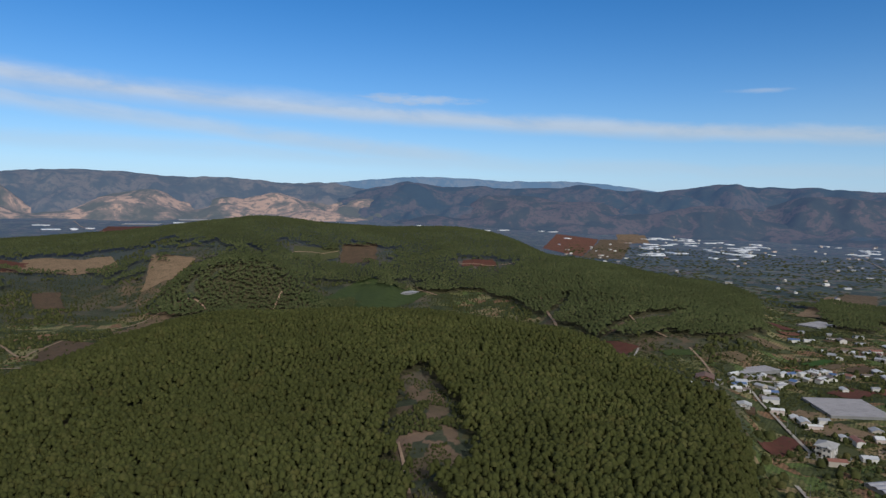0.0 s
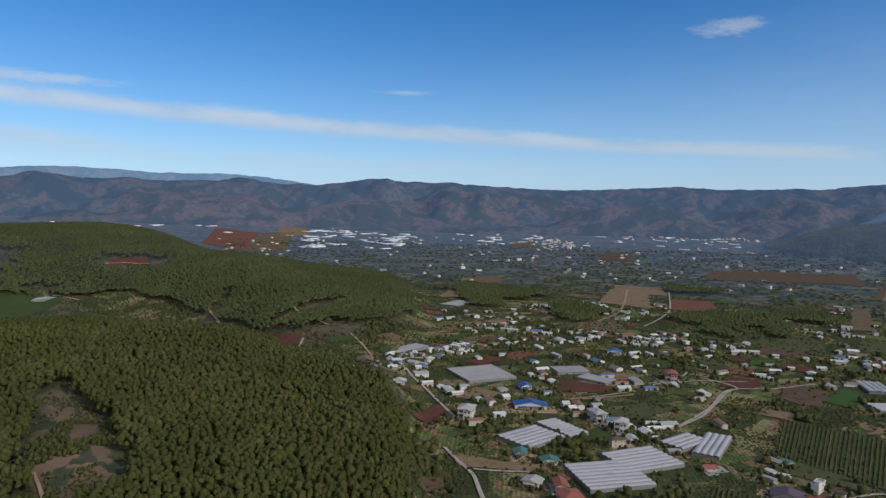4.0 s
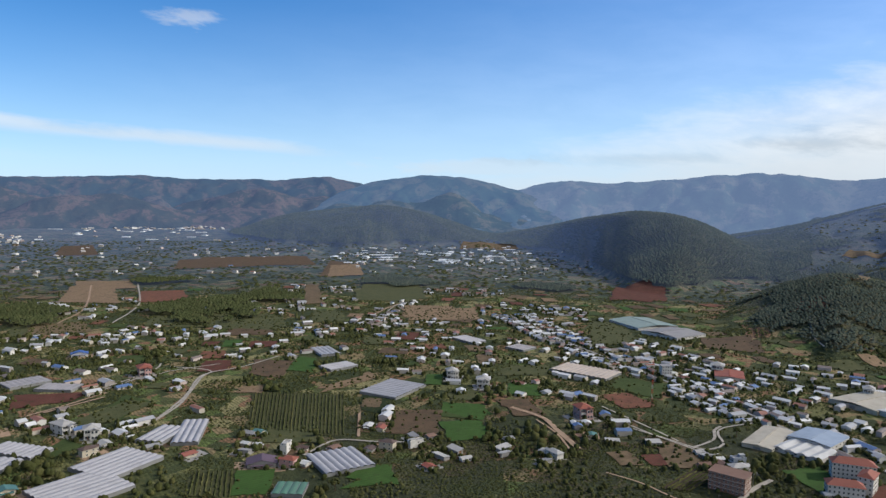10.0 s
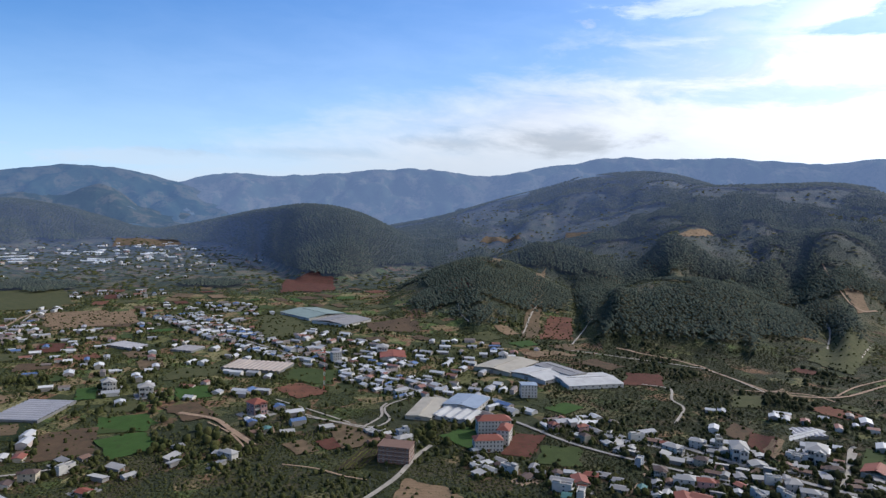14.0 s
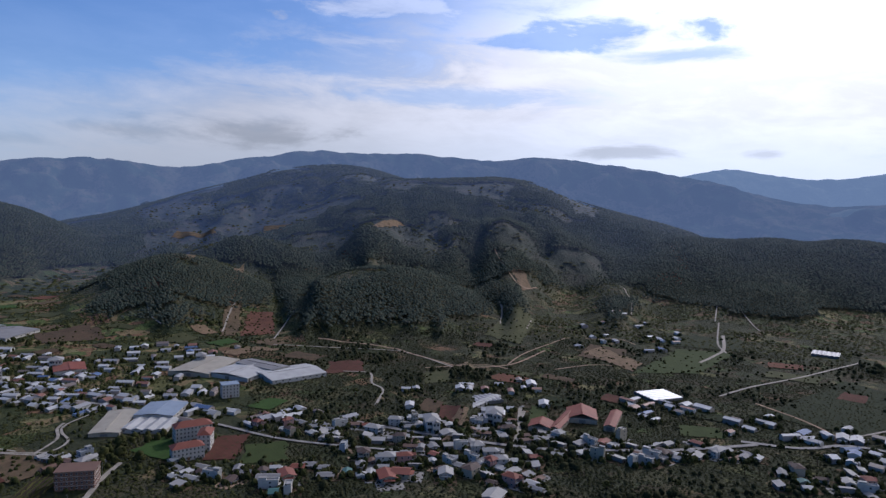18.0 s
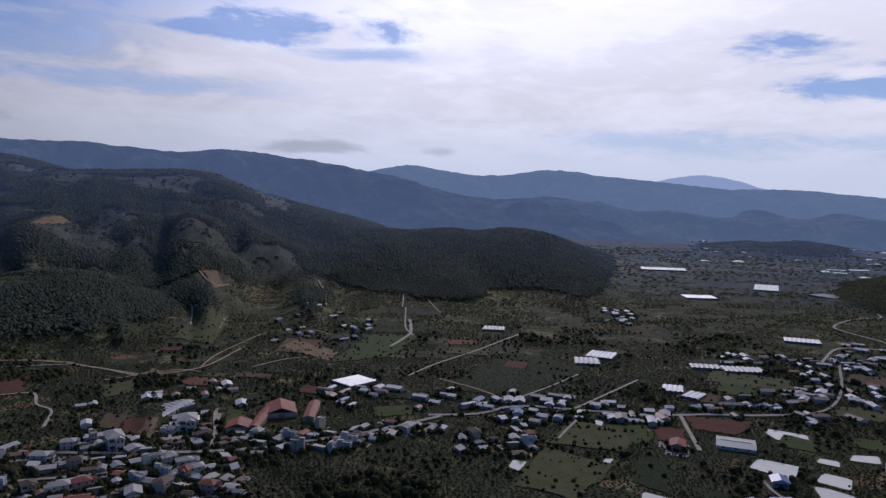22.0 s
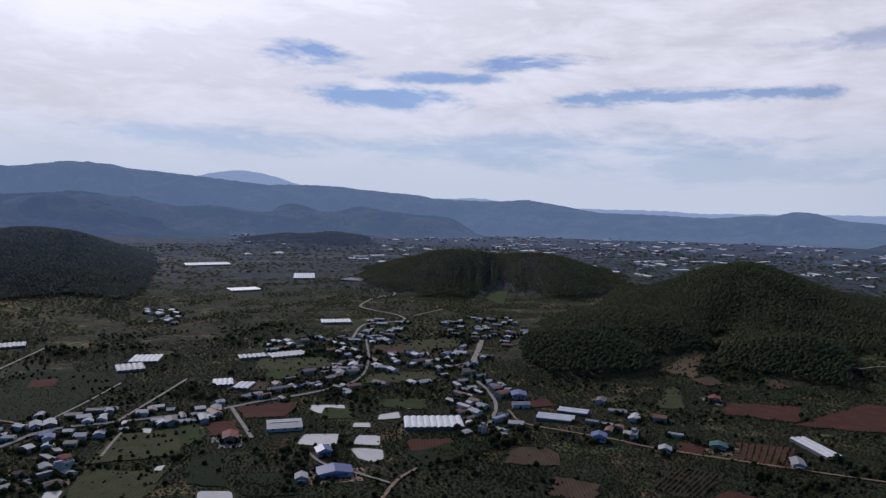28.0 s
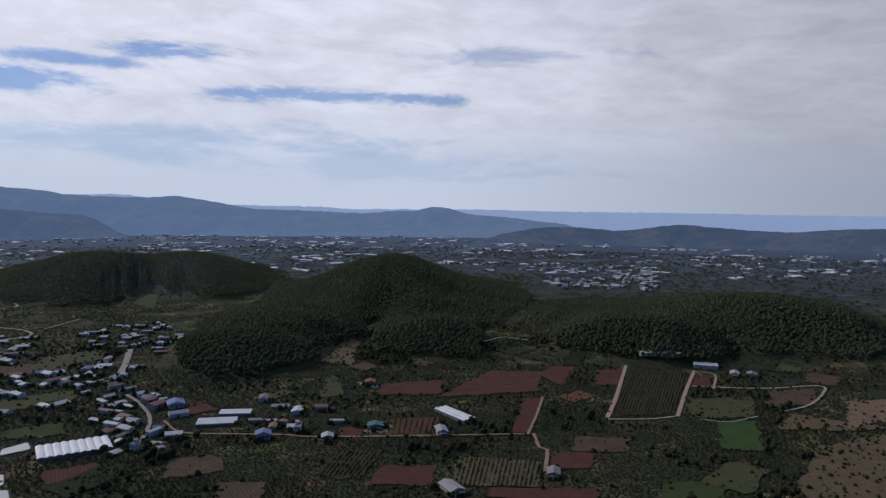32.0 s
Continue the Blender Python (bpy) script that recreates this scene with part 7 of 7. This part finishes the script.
def strewn(name, label, x, y, w, d, h, turn, pitch, walls, roofs):
    """Gabled blocks joined into one mesh: arrays of place, width, depth, height and turn."""
    n = len(x)
    z = ground_z(x, y) - 0.5
    e = 0.4
    top = h + w / 2 * pitch
    zero = np.zeros(n)
    loc = [(-w / 2, -d / 2, zero), (w / 2, -d / 2, zero), (w / 2, d / 2, zero), (-w / 2, d / 2, zero),
           (-w / 2, -d / 2, h), (w / 2, -d / 2, h), (w / 2, d / 2, h), (-w / 2, d / 2, h),
           (-w / 2 - e, -d / 2 - e, h), (zero, -d / 2 - e, top), (w / 2 + e, -d / 2 - e, h),
           (-w / 2 - e, d / 2 + e, h), (zero, d / 2 + e, top), (w / 2 + e, d / 2 + e, h),
           (zero, -d / 2, top - 0.15), (zero, d / 2, top - 0.15)]
    a = np.radians(turn)
    c, s = np.cos(a), np.sin(a)
    V = np.stack([np.stack([x + u * c - v * s, y + u * s + v * c, z + q], 1) for u, v, q in loc], 1)
    F4 = np.array([(0, 1, 5, 4), (1, 2, 6, 5), (2, 3, 7, 6), (3, 0, 4, 7), (4, 5, 14, 14), (6, 7, 15, 15), (8, 9, 12, 11), (9, 10, 13, 12)])
    tri = np.array([(4, 5, 14), (6, 7, 15)])
    k = 16 * np.arange(n)[:, None, None]
    quads = (F4[[0, 1, 2, 3, 6, 7]][None] + k).reshape(-1, 4)
    tris = (tri[None] + k).reshape(-1, 3)
    me = bpy.data.meshes.new(name)
    me.from_pydata(V.reshape(-1, 3).tolist(), [], quads.tolist() + tris.tolist())
    me.materials.append(walls)
    me.materials.append(roofs)
    idx = np.concatenate([np.tile([0, 0, 0, 0, 1, 1], n), np.zeros(2 * n, int)]).astype(np.int32)
    me.polygons.foreach_set("material_index", idx)
    return tagged(new(name, me), label, "houses", kind="stuff")


far = np.array(FAR_HOMES)
n = len(far)
strewn("distant_houses", "far village houses with mixed sheet and tile roofs", far[:, 0], far[:, 1], RNG.uniform(4.5, 11, n), RNG.uniform(7, 18, n), RNG.uniform(2.4, 5.5, n), far[:, 2], 0.36, WALL_FAR, ROOF_FAR)


def spread(count, az0, az1, r0, r1, clump=0.0):
    az, r = RNG.uniform(az0, az1, count * 3), np.sqrt(RNG.uniform(r0 ** 2, r1 ** 2, count * 3))
    x, y = r * np.sin(np.radians(az)), r * np.cos(np.radians(az))
    ok = (fbm(x / 130, y / 130, 44, 3) > clump) & (np.max([rise(n, x, y) for n in NAMES], axis=0) < 18)
    return x[ok][:count], y[ok][:count]


def far_town(label, count, az0, az1, r0, r1, wide, clump=0.42):
    x, y = spread(count, az0, az1, r0, r1, clump)
    n = len(x)
    strewn("distant_houses", label, x, y, wide * RNG.uniform(0.6, 1.2, n), wide * RNG.uniform(0.8, 1.8, n), RNG.uniform(3, 7, n), RNG.uniform(0, 180, n), 0.35, WALL_FAR, ROOF_FAR)


def far_sheds(label, count, az0, az1, r0, r1, wide, clump=0.45):
    x, y = spread(count, az0, az1, r0, r1, clump)
    n = len(x)
    film = FILM["bright"][2]
    ob = strewn("distant_greenhouses", label, x, y, wide * RNG.uniform(0.5, 1.1, n), wide * RNG.uniform(0.9, 2.6, n), np.full(n, 2.6), 20 + 90 * RNG.integers(0, 2, n) + RNG.normal(0, 12, n), 0.12, film, film)
    ob["category"] = "greenhouses"


far_town("far town under the mountains", 420, 42, 56, 3795, 4550, 15, 0.40)
far_town("scattered far farmhouses in the valley", 150, 8, 60, 1750, 3780, 10, 0.45)
far_town("red-roofed hamlet on a far slope", 45, 34.5, 38.5, 3010, 3640, 12, 0.3)
far_town("houses strewn over the far plain", 520, 186, 244, 2100, 4550, 15, 0.46)
far_town("dense far village beyond the domed hills", 170, 218, 227, 1750, 2450, 12, 0.35)
far_town("houses at the foot of the far mountains", 260, 165, 200, 2800, 4368, 14, 0.46)
far_town("far hamlet near the red quarry", 60, 62, 84, 2100, 2940, 10, 0.4)
far_sheds("far white greenhouses on the plain", 190, 188, 244, 2100, 4480, 30, 0.48)
far_sheds("far greenhouses along the valley", 60, 60, 77, 2240, 3080, 21, 0.42)
far_sheds("far greenhouses below the foothills", 50, 16, 26, 2875, 3696, 30, 0.4)
far_sheds("far greenhouses on the high plain", 60, -32, 14, 3335, 4480, 32, 0.45)
far_sheds("far greenhouses near the far town", 45, 28, 58, 3220, 4032, 25, 0.45)
far_sheds("far greenhouses between the hills", 50, 166, 188, 2240, 4032, 28, 0.45)


def block(x, y, turn, w, d, floors, wall, roof, label, name, hipped=True):
    """A larger house of several storeys with a window in every bay."""
    root = tagged(new(name), label, "building")
    root.matrix_basis = pose(x, y, gz(x, y) + 0.3, 0, 0, turn)
    h = 3.3 * floors
    part("wall", data_of("wall", solid([(-w / 2, w / 2, -d / 2, d / 2, -2, h)]), WALLS[wall]), root)
    for k in range(1, floors + 1):
        part("floor_band", data_of("floor_band", solid([(-w / 2 - 0.12, w / 2 + 0.12, -d / 2 - 0.12, d / 2 + 0.12, 3.3 * k - 0.3, 3.3 * k - 0.05)]), WALLS["white"]), root)
    if hipped:
        bm = bmesh.new()
        e, top = 0.8, h + d * 0.3
        low = [bm.verts.new(p) for p in ((-w / 2 - e, -d / 2 - e, h), (w / 2 + e, -d / 2 - e, h), (w / 2 + e, d / 2 + e, h), (-w / 2 - e, d / 2 + e, h))]
        rv = [bm.verts.new((-w / 2 + d * 0.42, 0, top)), bm.verts.new((w / 2 - d * 0.42, 0, top))]
        for f in ((low[0], low[1], rv[1], rv[0]), (low[1], low[2], rv[1]), (low[2], low[3], rv[0], rv[1]), (low[3], low[0], rv[0]), (low[3], low[2], low[1], low[0])):
            bm.faces.new(f)
        part("roof", data_of("roof", bm, ROOFS[roof]), root)
    else:
        part("roof", data_of("roof", solid([(-w / 2 - 0.5, w / 2 + 0.5, -d / 2 - 0.5, d / 2 + 0.5, h, h + 0.35)]), ROOFS[roof]), root)
    n, m = int(w / 3), int(d / 3)
    spots = [(-w / 2 + (i + 0.5) * w / n, s * d / 2, 3.3 * k + 1.0, 0 if s < 0 else 180) for k in range(floors) for i in range(n) for s in (-1, 1)]
    spots += [(s * w / 2, -d / 2 + (i + 0.5) * d / m, 3.3 * k + 1.0, 90 * s) for k in range(floors) for i in range(m) for s in (-1, 1)]
    windows_on(root, spots, 1.3, 1.6, True)
    part("door", data_of("door", solid([(-1.0, 1.0, -d / 2 - 0.1, -d / 2 + 0.02, 0, 2.5)]), DOOR), root)
    return root


def radio_mast(x, y):
    """A slender three-legged lattice mast in red and white lengths."""
    root = tagged(new("radio_mast"), "slender red and white lattice radio mast", "mast")
    root.location = (x, y, gz(x, y))
    legs = [Vector((0.9 * math.cos(a), 0.9 * math.sin(a), 0)) for a in (0.0, 2.094, 4.189)]
    paint = (plaster_mat("red mast paint", (0.45, 0.06, 0.04)), WALLS["white"])
    for k in range(9):
        bm = bmesh.new()
        z0, z1 = 5.0 * k, 5.0 * (k + 1)
        bars = [(p + Vector((0, 0, z0)), p + Vector((0, 0, z1)), 0.09) for p in legs]
        for i in range(3):
            p, q = legs[i], legs[(i + 1) % 3]
            bars += [(p + Vector((0, 0, z0)), q + Vector((0, 0, z0 + 2.5)), 0.05), (q + Vector((0, 0, z0 + 2.5)), p + Vector((0, 0, z1)), 0.05)]
        for a, b, thick in bars:
            m = Matrix.Translation((a + b) / 2) @ (b - a).to_track_quat("Z", "Y").to_matrix().to_4x4()
            bmesh.ops.create_cone(bm, cap_ends=False, segments=4, radius1=thick, radius2=thick, depth=(b - a).length, matrix=m)
        part("mast_section", data_of("mast_section", bm, paint[k % 2]), root)
    part("antenna", data_of("antenna", solid([(-0.05, 0.05, -0.05, 0.05, 45, 50)]), paint[0]), root)
    return root


block(607, -115, 271, 30, 13, 4, "white", "red", "white three-storey school wing with red hipped roof", "school_wing", True)
block(566, -103, 272, 24, 12, 3, "white", "red", "lower white school wing with red hipped roof", "school_wing", True)
block(583, -121, 338, 18, 10, 4, "white", "red", "narrow white school wing joining the others", "school_wing", True)
block(547, -25, 252, 26, 17, 4, "brick", "rust", "unfinished brown brick building of several storeys", "unfinished_building", False)
block(882, 38, 292, 12, 11, 4, "white", "grey", "plain white block on the main street", "building", False)
block(722, -174, 266, 17, 14, 4, "white", "paleblue", "white and pale blue town building", "building", False)
block(256, 3803, 356, 60, 30, 5, "white", "white", "large pale block standing alone on the far plain", "building", False)
radio_mast(756, 45)


# ---- poles along the lanes ----
def utility_pole(x, y, turn):
    root = tagged(new("utility_pole"), "thin grey concrete utility pole beside the lane", "pole", "utility poles")
    root.location = (x, y, gz(x, y))
    bm = bmesh.new()
    bmesh.ops.create_cone(bm, cap_ends=True, segments=8, radius1=0.2, radius2=0.12, depth=9.5, matrix=pose(0, 0, 4.25))
    part("pole", data_of("pole", bm, GUTTER), root)
    arm = part("crossarm", data_of("crossarm", solid([(-0.9, 0.9, -0.06, 0.06, 8.2, 8.34)]), GUTTER), root)
    for u in (-0.8, 0.0, 0.8):
        part("insulator", data_of("insulator", solid([(u - 0.06, u + 0.06, -0.06, 0.06, 8.34, 8.6)]), WALLS["white"]), arm)
    root.rotation_euler = (0, 0, radians(turn))
    return root


POLE = utility_pole(*(347, 758, 0))
for x, y, turn in ((340, 723, 37), (338, 698, 74), (336, 674, 111), (332, 649, 148), (329, 628, 5), (325, 604, 42), (271, 492, 79), (268, 467, 116), (266, 446, 153), (494, -4, 10), (511, -17, 47), (536, -29, 84), (562, -42, 121), (340, -584, 158), (318, -621, 15), (291, -631, 52), (259, -644, 89), (226, -659, 126), (194, -682, 163), (160, -711, 20), (472, -349, 57), (447, -373, 94), (432, -401, 131), (414, -429, 168), (398, -470, 25), (-219, -571, 62), (-255, -553, 99), (-334, -518, 136)):
    copy_thing(POLE, pose(x, y, gz(x, y), 0, 0, turn))


# ---- orchards, hedges and trees of the valley ----
def plot_of(x, y):
    """The plot that each place belongs to: two random numbers a plot, and how far along its rows the place lies."""
    bend = radians(24) + 0.5 * (fbm(x / 700, y / 700, 33, 1) - 0.5)
    u, v = x * np.cos(bend) + y * np.sin(bend), -x * np.sin(bend) + y * np.cos(bend)
    v = v + 9 * (grain(u / 40, v / 40, 35) - 0.5)
    row = np.floor(v / 46.0)
    u = u + 90 * hash01(row, row * 0, 4)
    col = np.floor(u / 64.0)
    return hash01(col, row, 12), hash01(col, row, 13), u, v


def orchard_field(x, y):
    """How thickly the valley is planted: whole plots of coffee, gaps between them, bare plots."""
    az, r = polar(x, y)
    a, b, u, v = plot_of(x, y)
    high = np.max([rise(n, x, y) for n in NAMES], axis=0)
    thick = np.where(a < np.where(az < 100, 0.42, 0.62), 0.96, np.where(a < 0.72, 0.5, 0.07)) * (1 - 0.2 * (fbm(x / 20, y / 20, 8, 2) < 0.4))
    edge = (np.abs(u / 64 % 1 - 0.5) > 0.47) | (np.abs(v / 46 % 1 - 0.5) > 0.47)
    dense = np.where(edge, 0.12, thick)
    dense = np.where(((az > 105) & (r < 900)) | ((az > 62) & (r < 620)), np.maximum(dense, 0.85), dense)
    return dense * (1 - taken(x, y)) * (1 - 0.5 * step(high, 14, 42)) * (1 - wooded(x, y))


def planting(name, label, spacing, r0, r1, az0, az1, tall, pieces, material, keep=orchard_field, simple=False):
    x, y = scatter(spacing, r0, r1, az0, az1, keep)
    z = ground_z(x, y)
    n = len(x)
    grove = step(fbm(x / 75, y / 75, 88, 3), 0.5, 0.66)
    h = tall * RNG.uniform(0.6, 1.1, n) * (0.75 + 0.7 * grove)
    cs, rs, hs = [], [], []
    for k in range(pieces):
        a = RNG.uniform(0, 2 * np.pi, n)
        off = 0.0 if k == 0 else 0.5
        wide = np.maximum(h * RNG.uniform(0.42, 0.62, n), spacing * 0.34 if keep is orchard_field else 0)
        cs.append(np.stack([x + np.cos(a) * wide * off, y + np.sin(a) * wide * off, z + h * (0.5 if k == 0 else RNG.uniform(0.35, 0.75))], 1))
        rs.append(wide * (1.0 if k == 0 else 0.7))
        hs.append(h * (0.5 if k == 0 else 0.34))
    v, f = domes(np.concatenate(cs), np.concatenate(rs), np.concatenate(hs), simple)
    print(name, n, len(f))
    return tagged(new(name, mesh_from(name, v, f, material, True)), label, "orchard", kind="stuff")


def open_plots():
    """Bare, worked and grassy plots among the orchards, one sheet each, squared up with the planting."""
    rng = np.random.default_rng(3)
    kinds = ("brown", "brown", "tan", "terra", "red", "olive", "olive", "green", "bright", "tangrass", "brown", "terrace")
    made = 0
    for _ in range(4000):
        az, r = rng.uniform(14, 246), math.sqrt(rng.uniform(560 ** 2, 1650 ** 2))
        if az > 112 and (r > 1000 or rng.uniform() < 0.6):
            continue
        c = bearing(az, r)
        w, d = rng.uniform(22, 62), rng.uniform(16, 40)
        turn = radians(24) + rng.normal(0, 0.12) + 0.5 * (float(fbm(np.array([c.x / 700]), np.array([c.y / 700]), 33, 1)[0]) - 0.5)
        q = [(c.x + u * w / 2 * math.cos(turn) - v * d / 2 * math.sin(turn), c.y + u * w / 2 * math.sin(turn) + v * d / 2 * math.cos(turn)) for u, v in ((-1, -1), (1, -1), (1, 1), (-1, 1))]
        pts = np.array(q + [(c.x, c.y)] + [((q[i][0] + c.x) / 2, (q[i][1] + c.y) / 2) for i in range(4)])
        if taken(pts[:, 0], pts[:, 1]).any() or (wooded(pts[:, 0], pts[:, 1]) > 0.2).any():
            continue
        if np.max([rise(n, pts[:, 0], pts[:, 1]) for n in NAMES]) > 22:
            continue
        kind = kinds[int(rng.integers(len(kinds)))] if az < 112 else ("brown", "dark", "olive", "red", "terra", "dark")[int(rng.integers(6))]
        field(kind, *q)
        made += 1
        if made >= 150:
            break
    print("plots", made)


open_plots()


def groves(x, y):
    """Taller fruit and shade trees, in loose groves."""
    a, b, u, v = plot_of(x, y)
    return np.where(b > 0.68, 0.7, 0.10) * step(fbm(x / 55, y / 55, 5, 2), 0.34, 0.55) * (1 - taken(x, y)) * (1 - wooded(x, y))


# past bearing 104 the same bushes take leaves with shade painted in
planting("orchard", "dark green coffee bushes planted close over whole plots", 3.4, 465, 700, 12, 104, 1.9, 1, M["bush"], simple=True)
planting("orchard", "coffee bushes with backlit shade painted in, over whole plots", 3.4, 465, 700, 104, 246, 1.9, 1, M["coffee"], simple=True)
planting("orchard", "dark green coffee bushes and hedges between the plots", 4.6, 700, 1060, 12, 104, 2.6, 1, M["bush"], simple=True)
planting("orchard", "coffee bushes and hedges between plots, backlit shade painted in", 4.6, 700, 1060, 104, 246, 2.6, 1, M["coffee"], simple=True)
planting("orchard", "dark green orchards and hedges across the valley", 8.0, 1060, 1640, 10, 246, 3.6, 1, M["bush"], simple=True)
planting("orchard", "distant hedges and orchards", 20.0, 1640, 3200, 10, 246, 5.0, 1, M["bush"], simple=True)
planting("fruit_trees", "loose groves of dark fruit and shade trees", 8.2, 465, 1150, 12, 104, 5.4, 2, M["bush"], groves)
planting("fruit_trees", "scattered shade trees over the coffee, darkened as backlit", 8.2, 465, 1150, 104, 246, 5.0, 3, M["coffee"], groves)
planting("orchard", "low scrub and saplings in the clearings of the near hill", 3.1, 400, 900, -36, 12, 2.6, 1, M["bush"], lambda x, y: 0.9 * (1 - taken(x, y)) * (1 - wooded(x, y)) * step(fbm(x / 14, y / 14, 6, 2), 0.42, 0.58))
planting("orchard", "shrubs and young trees on the slopes below the pines", 7.5, 800, 1850, -36, 10, 4.2, 1, M["bush"], lambda x, y: 0.9 * (1 - taken(x, y)) * (1 - wooded(x, y)) * step(fbm(x / 60, y / 60, 7, 3), 0.36, 0.5))

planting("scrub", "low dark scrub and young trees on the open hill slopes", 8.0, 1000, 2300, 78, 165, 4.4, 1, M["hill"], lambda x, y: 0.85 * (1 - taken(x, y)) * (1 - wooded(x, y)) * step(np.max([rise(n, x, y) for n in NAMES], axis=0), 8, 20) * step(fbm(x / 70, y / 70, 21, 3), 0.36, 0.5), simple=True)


def gardens():
    """Bushes and small trees close round every house."""
    g = np.array(GARDENS)
    n = 8
    x = np.repeat(g[:, 0], n)
    y = np.repeat(g[:, 1], n)
    a = RNG.uniform(0, 2 * np.pi, len(x))
    d = np.repeat(g[:, 2], n) * RNG.uniform(5.5, 9.5, len(x))
    x, y = x + d * np.cos(a), y + d * np.sin(a)
    h = RNG.uniform(1.5, 6.2, len(x))
    v, f = domes(np.stack([x, y, ground_z(x, y) + h * 0.45], 1), h * 0.5, h * 0.5)
    tagged(new("garden_shrubs", mesh_from("garden_shrubs", v, f, M["bush"])), "bushes and small trees round the houses", "shrubs", kind="stuff")


gardens()


def field_shrubs():
    """A few bushes left standing on open plots and along their edges."""
    g = 9.0
    X, Y = np.meshgrid(np.arange(-1060, 1060, g), np.arange(-1060, 1060, g))
    x, y = X.ravel() + RNG.uniform(-4, 4, X.size), Y.ravel() + RNG.uniform(-4, 4, X.size)
    az, r = polar(x, y)
    edge = taken(x, y) & ~(taken(x + 3, y) & taken(x - 3, y) & taken(x, y + 3) & taken(x, y - 3))
    ok = (r > 465) & (r < 1060) & (az > 15) & (az < 246) & edge & (RNG.uniform(0, 1, len(x)) < 0.7)
    x, y = x[ok], y[ok]
    n = len(x)
    h = RNG.uniform(1.0, 3.0, n)
    v, f = domes(np.stack([x, y, ground_z(x, y) + h * 0.4], 1), h * 0.6, h * 0.5)
    tagged(new("hedge_shrubs", mesh_from("hedge_shrubs", v, f, M["bush"])), "low shrubs along plot edges and lanes", "shrubs", kind="stuff")


field_shrubs()


def shade_tree(seed):
    """A broadleaf tree: tapered trunk, limbs, an uneven crown of many clumps with gaps."""
    rng = np.random.default_rng(seed)
    root = tagged(new("tree"), "round-crowned dark green tree beside the houses", "tree", "garden trees")
    bm = bmesh.new()
    bmesh.ops.create_cone(bm, cap_ends=True, segments=7, radius1=0.28, radius2=0.14, depth=4.0, matrix=pose(0, 0, 1.5))
    for k in range(4):
        m = pose(0, 0, 3.0) @ Matrix.Rotation(1.57 * k + rng.uniform(0, 0.8), 4, "Z") @ Matrix.Rotation(radians(38), 4, "Y") @ Matrix.Translation((0, 0, 1.1))
        bmesh.ops.create_cone(bm, cap_ends=False, segments=5, radius1=0.12, radius2=0.05, depth=2.2, matrix=m)
    me = bpy.data.meshes.new("trunk")
    bm.to_mesh(me)
    bm.free()
    me.materials.append(M["bark"])
    part("trunk", me, root)
    n = 18
    a, u = rng.uniform(0, 6.28, n), rng.uniform(-0.5, 1, n)
    out = np.sqrt(np.maximum(0, 1 - u * u)) * rng.uniform(0.6, 1.1, n) * 2.2
    v, f = clumps(np.stack([np.cos(a) * out, np.sin(a) * out, 5.0 + 1.9 * u], 1), rng.uniform(0.7, 1.2, n), rng.uniform(0.55, 0.9, n))
    part("crown", mesh_from("crown", v, f, M["bush"]), root)
    return root


x, y = scatter(22.0, 475, 790, 26, 240, lambda a, b: 0.42 * (1 - taken(a, b)) * (1 - wooded(a, b)) * step(fbm(a / 60, b / 60, 5, 2), 0.4, 0.55))
z = ground_z(x, y)
firsts = []
for i in range(min(100, len(x))):
    j = (i * 37) % len(x)
    m = Matrix.Translation((x[j], y[j], z[j])) @ pose(0, 0, 0, 0, 0, RNG.uniform(0, 360)) @ Matrix.Scale(RNG.uniform(0.75, 1.35), 4)
    if i < 4:
        firsts.append(shade_tree(i))
        firsts[i].matrix_basis = m
    else:
        copy_thing(firsts[i % 4], m).scale = m.to_scale()
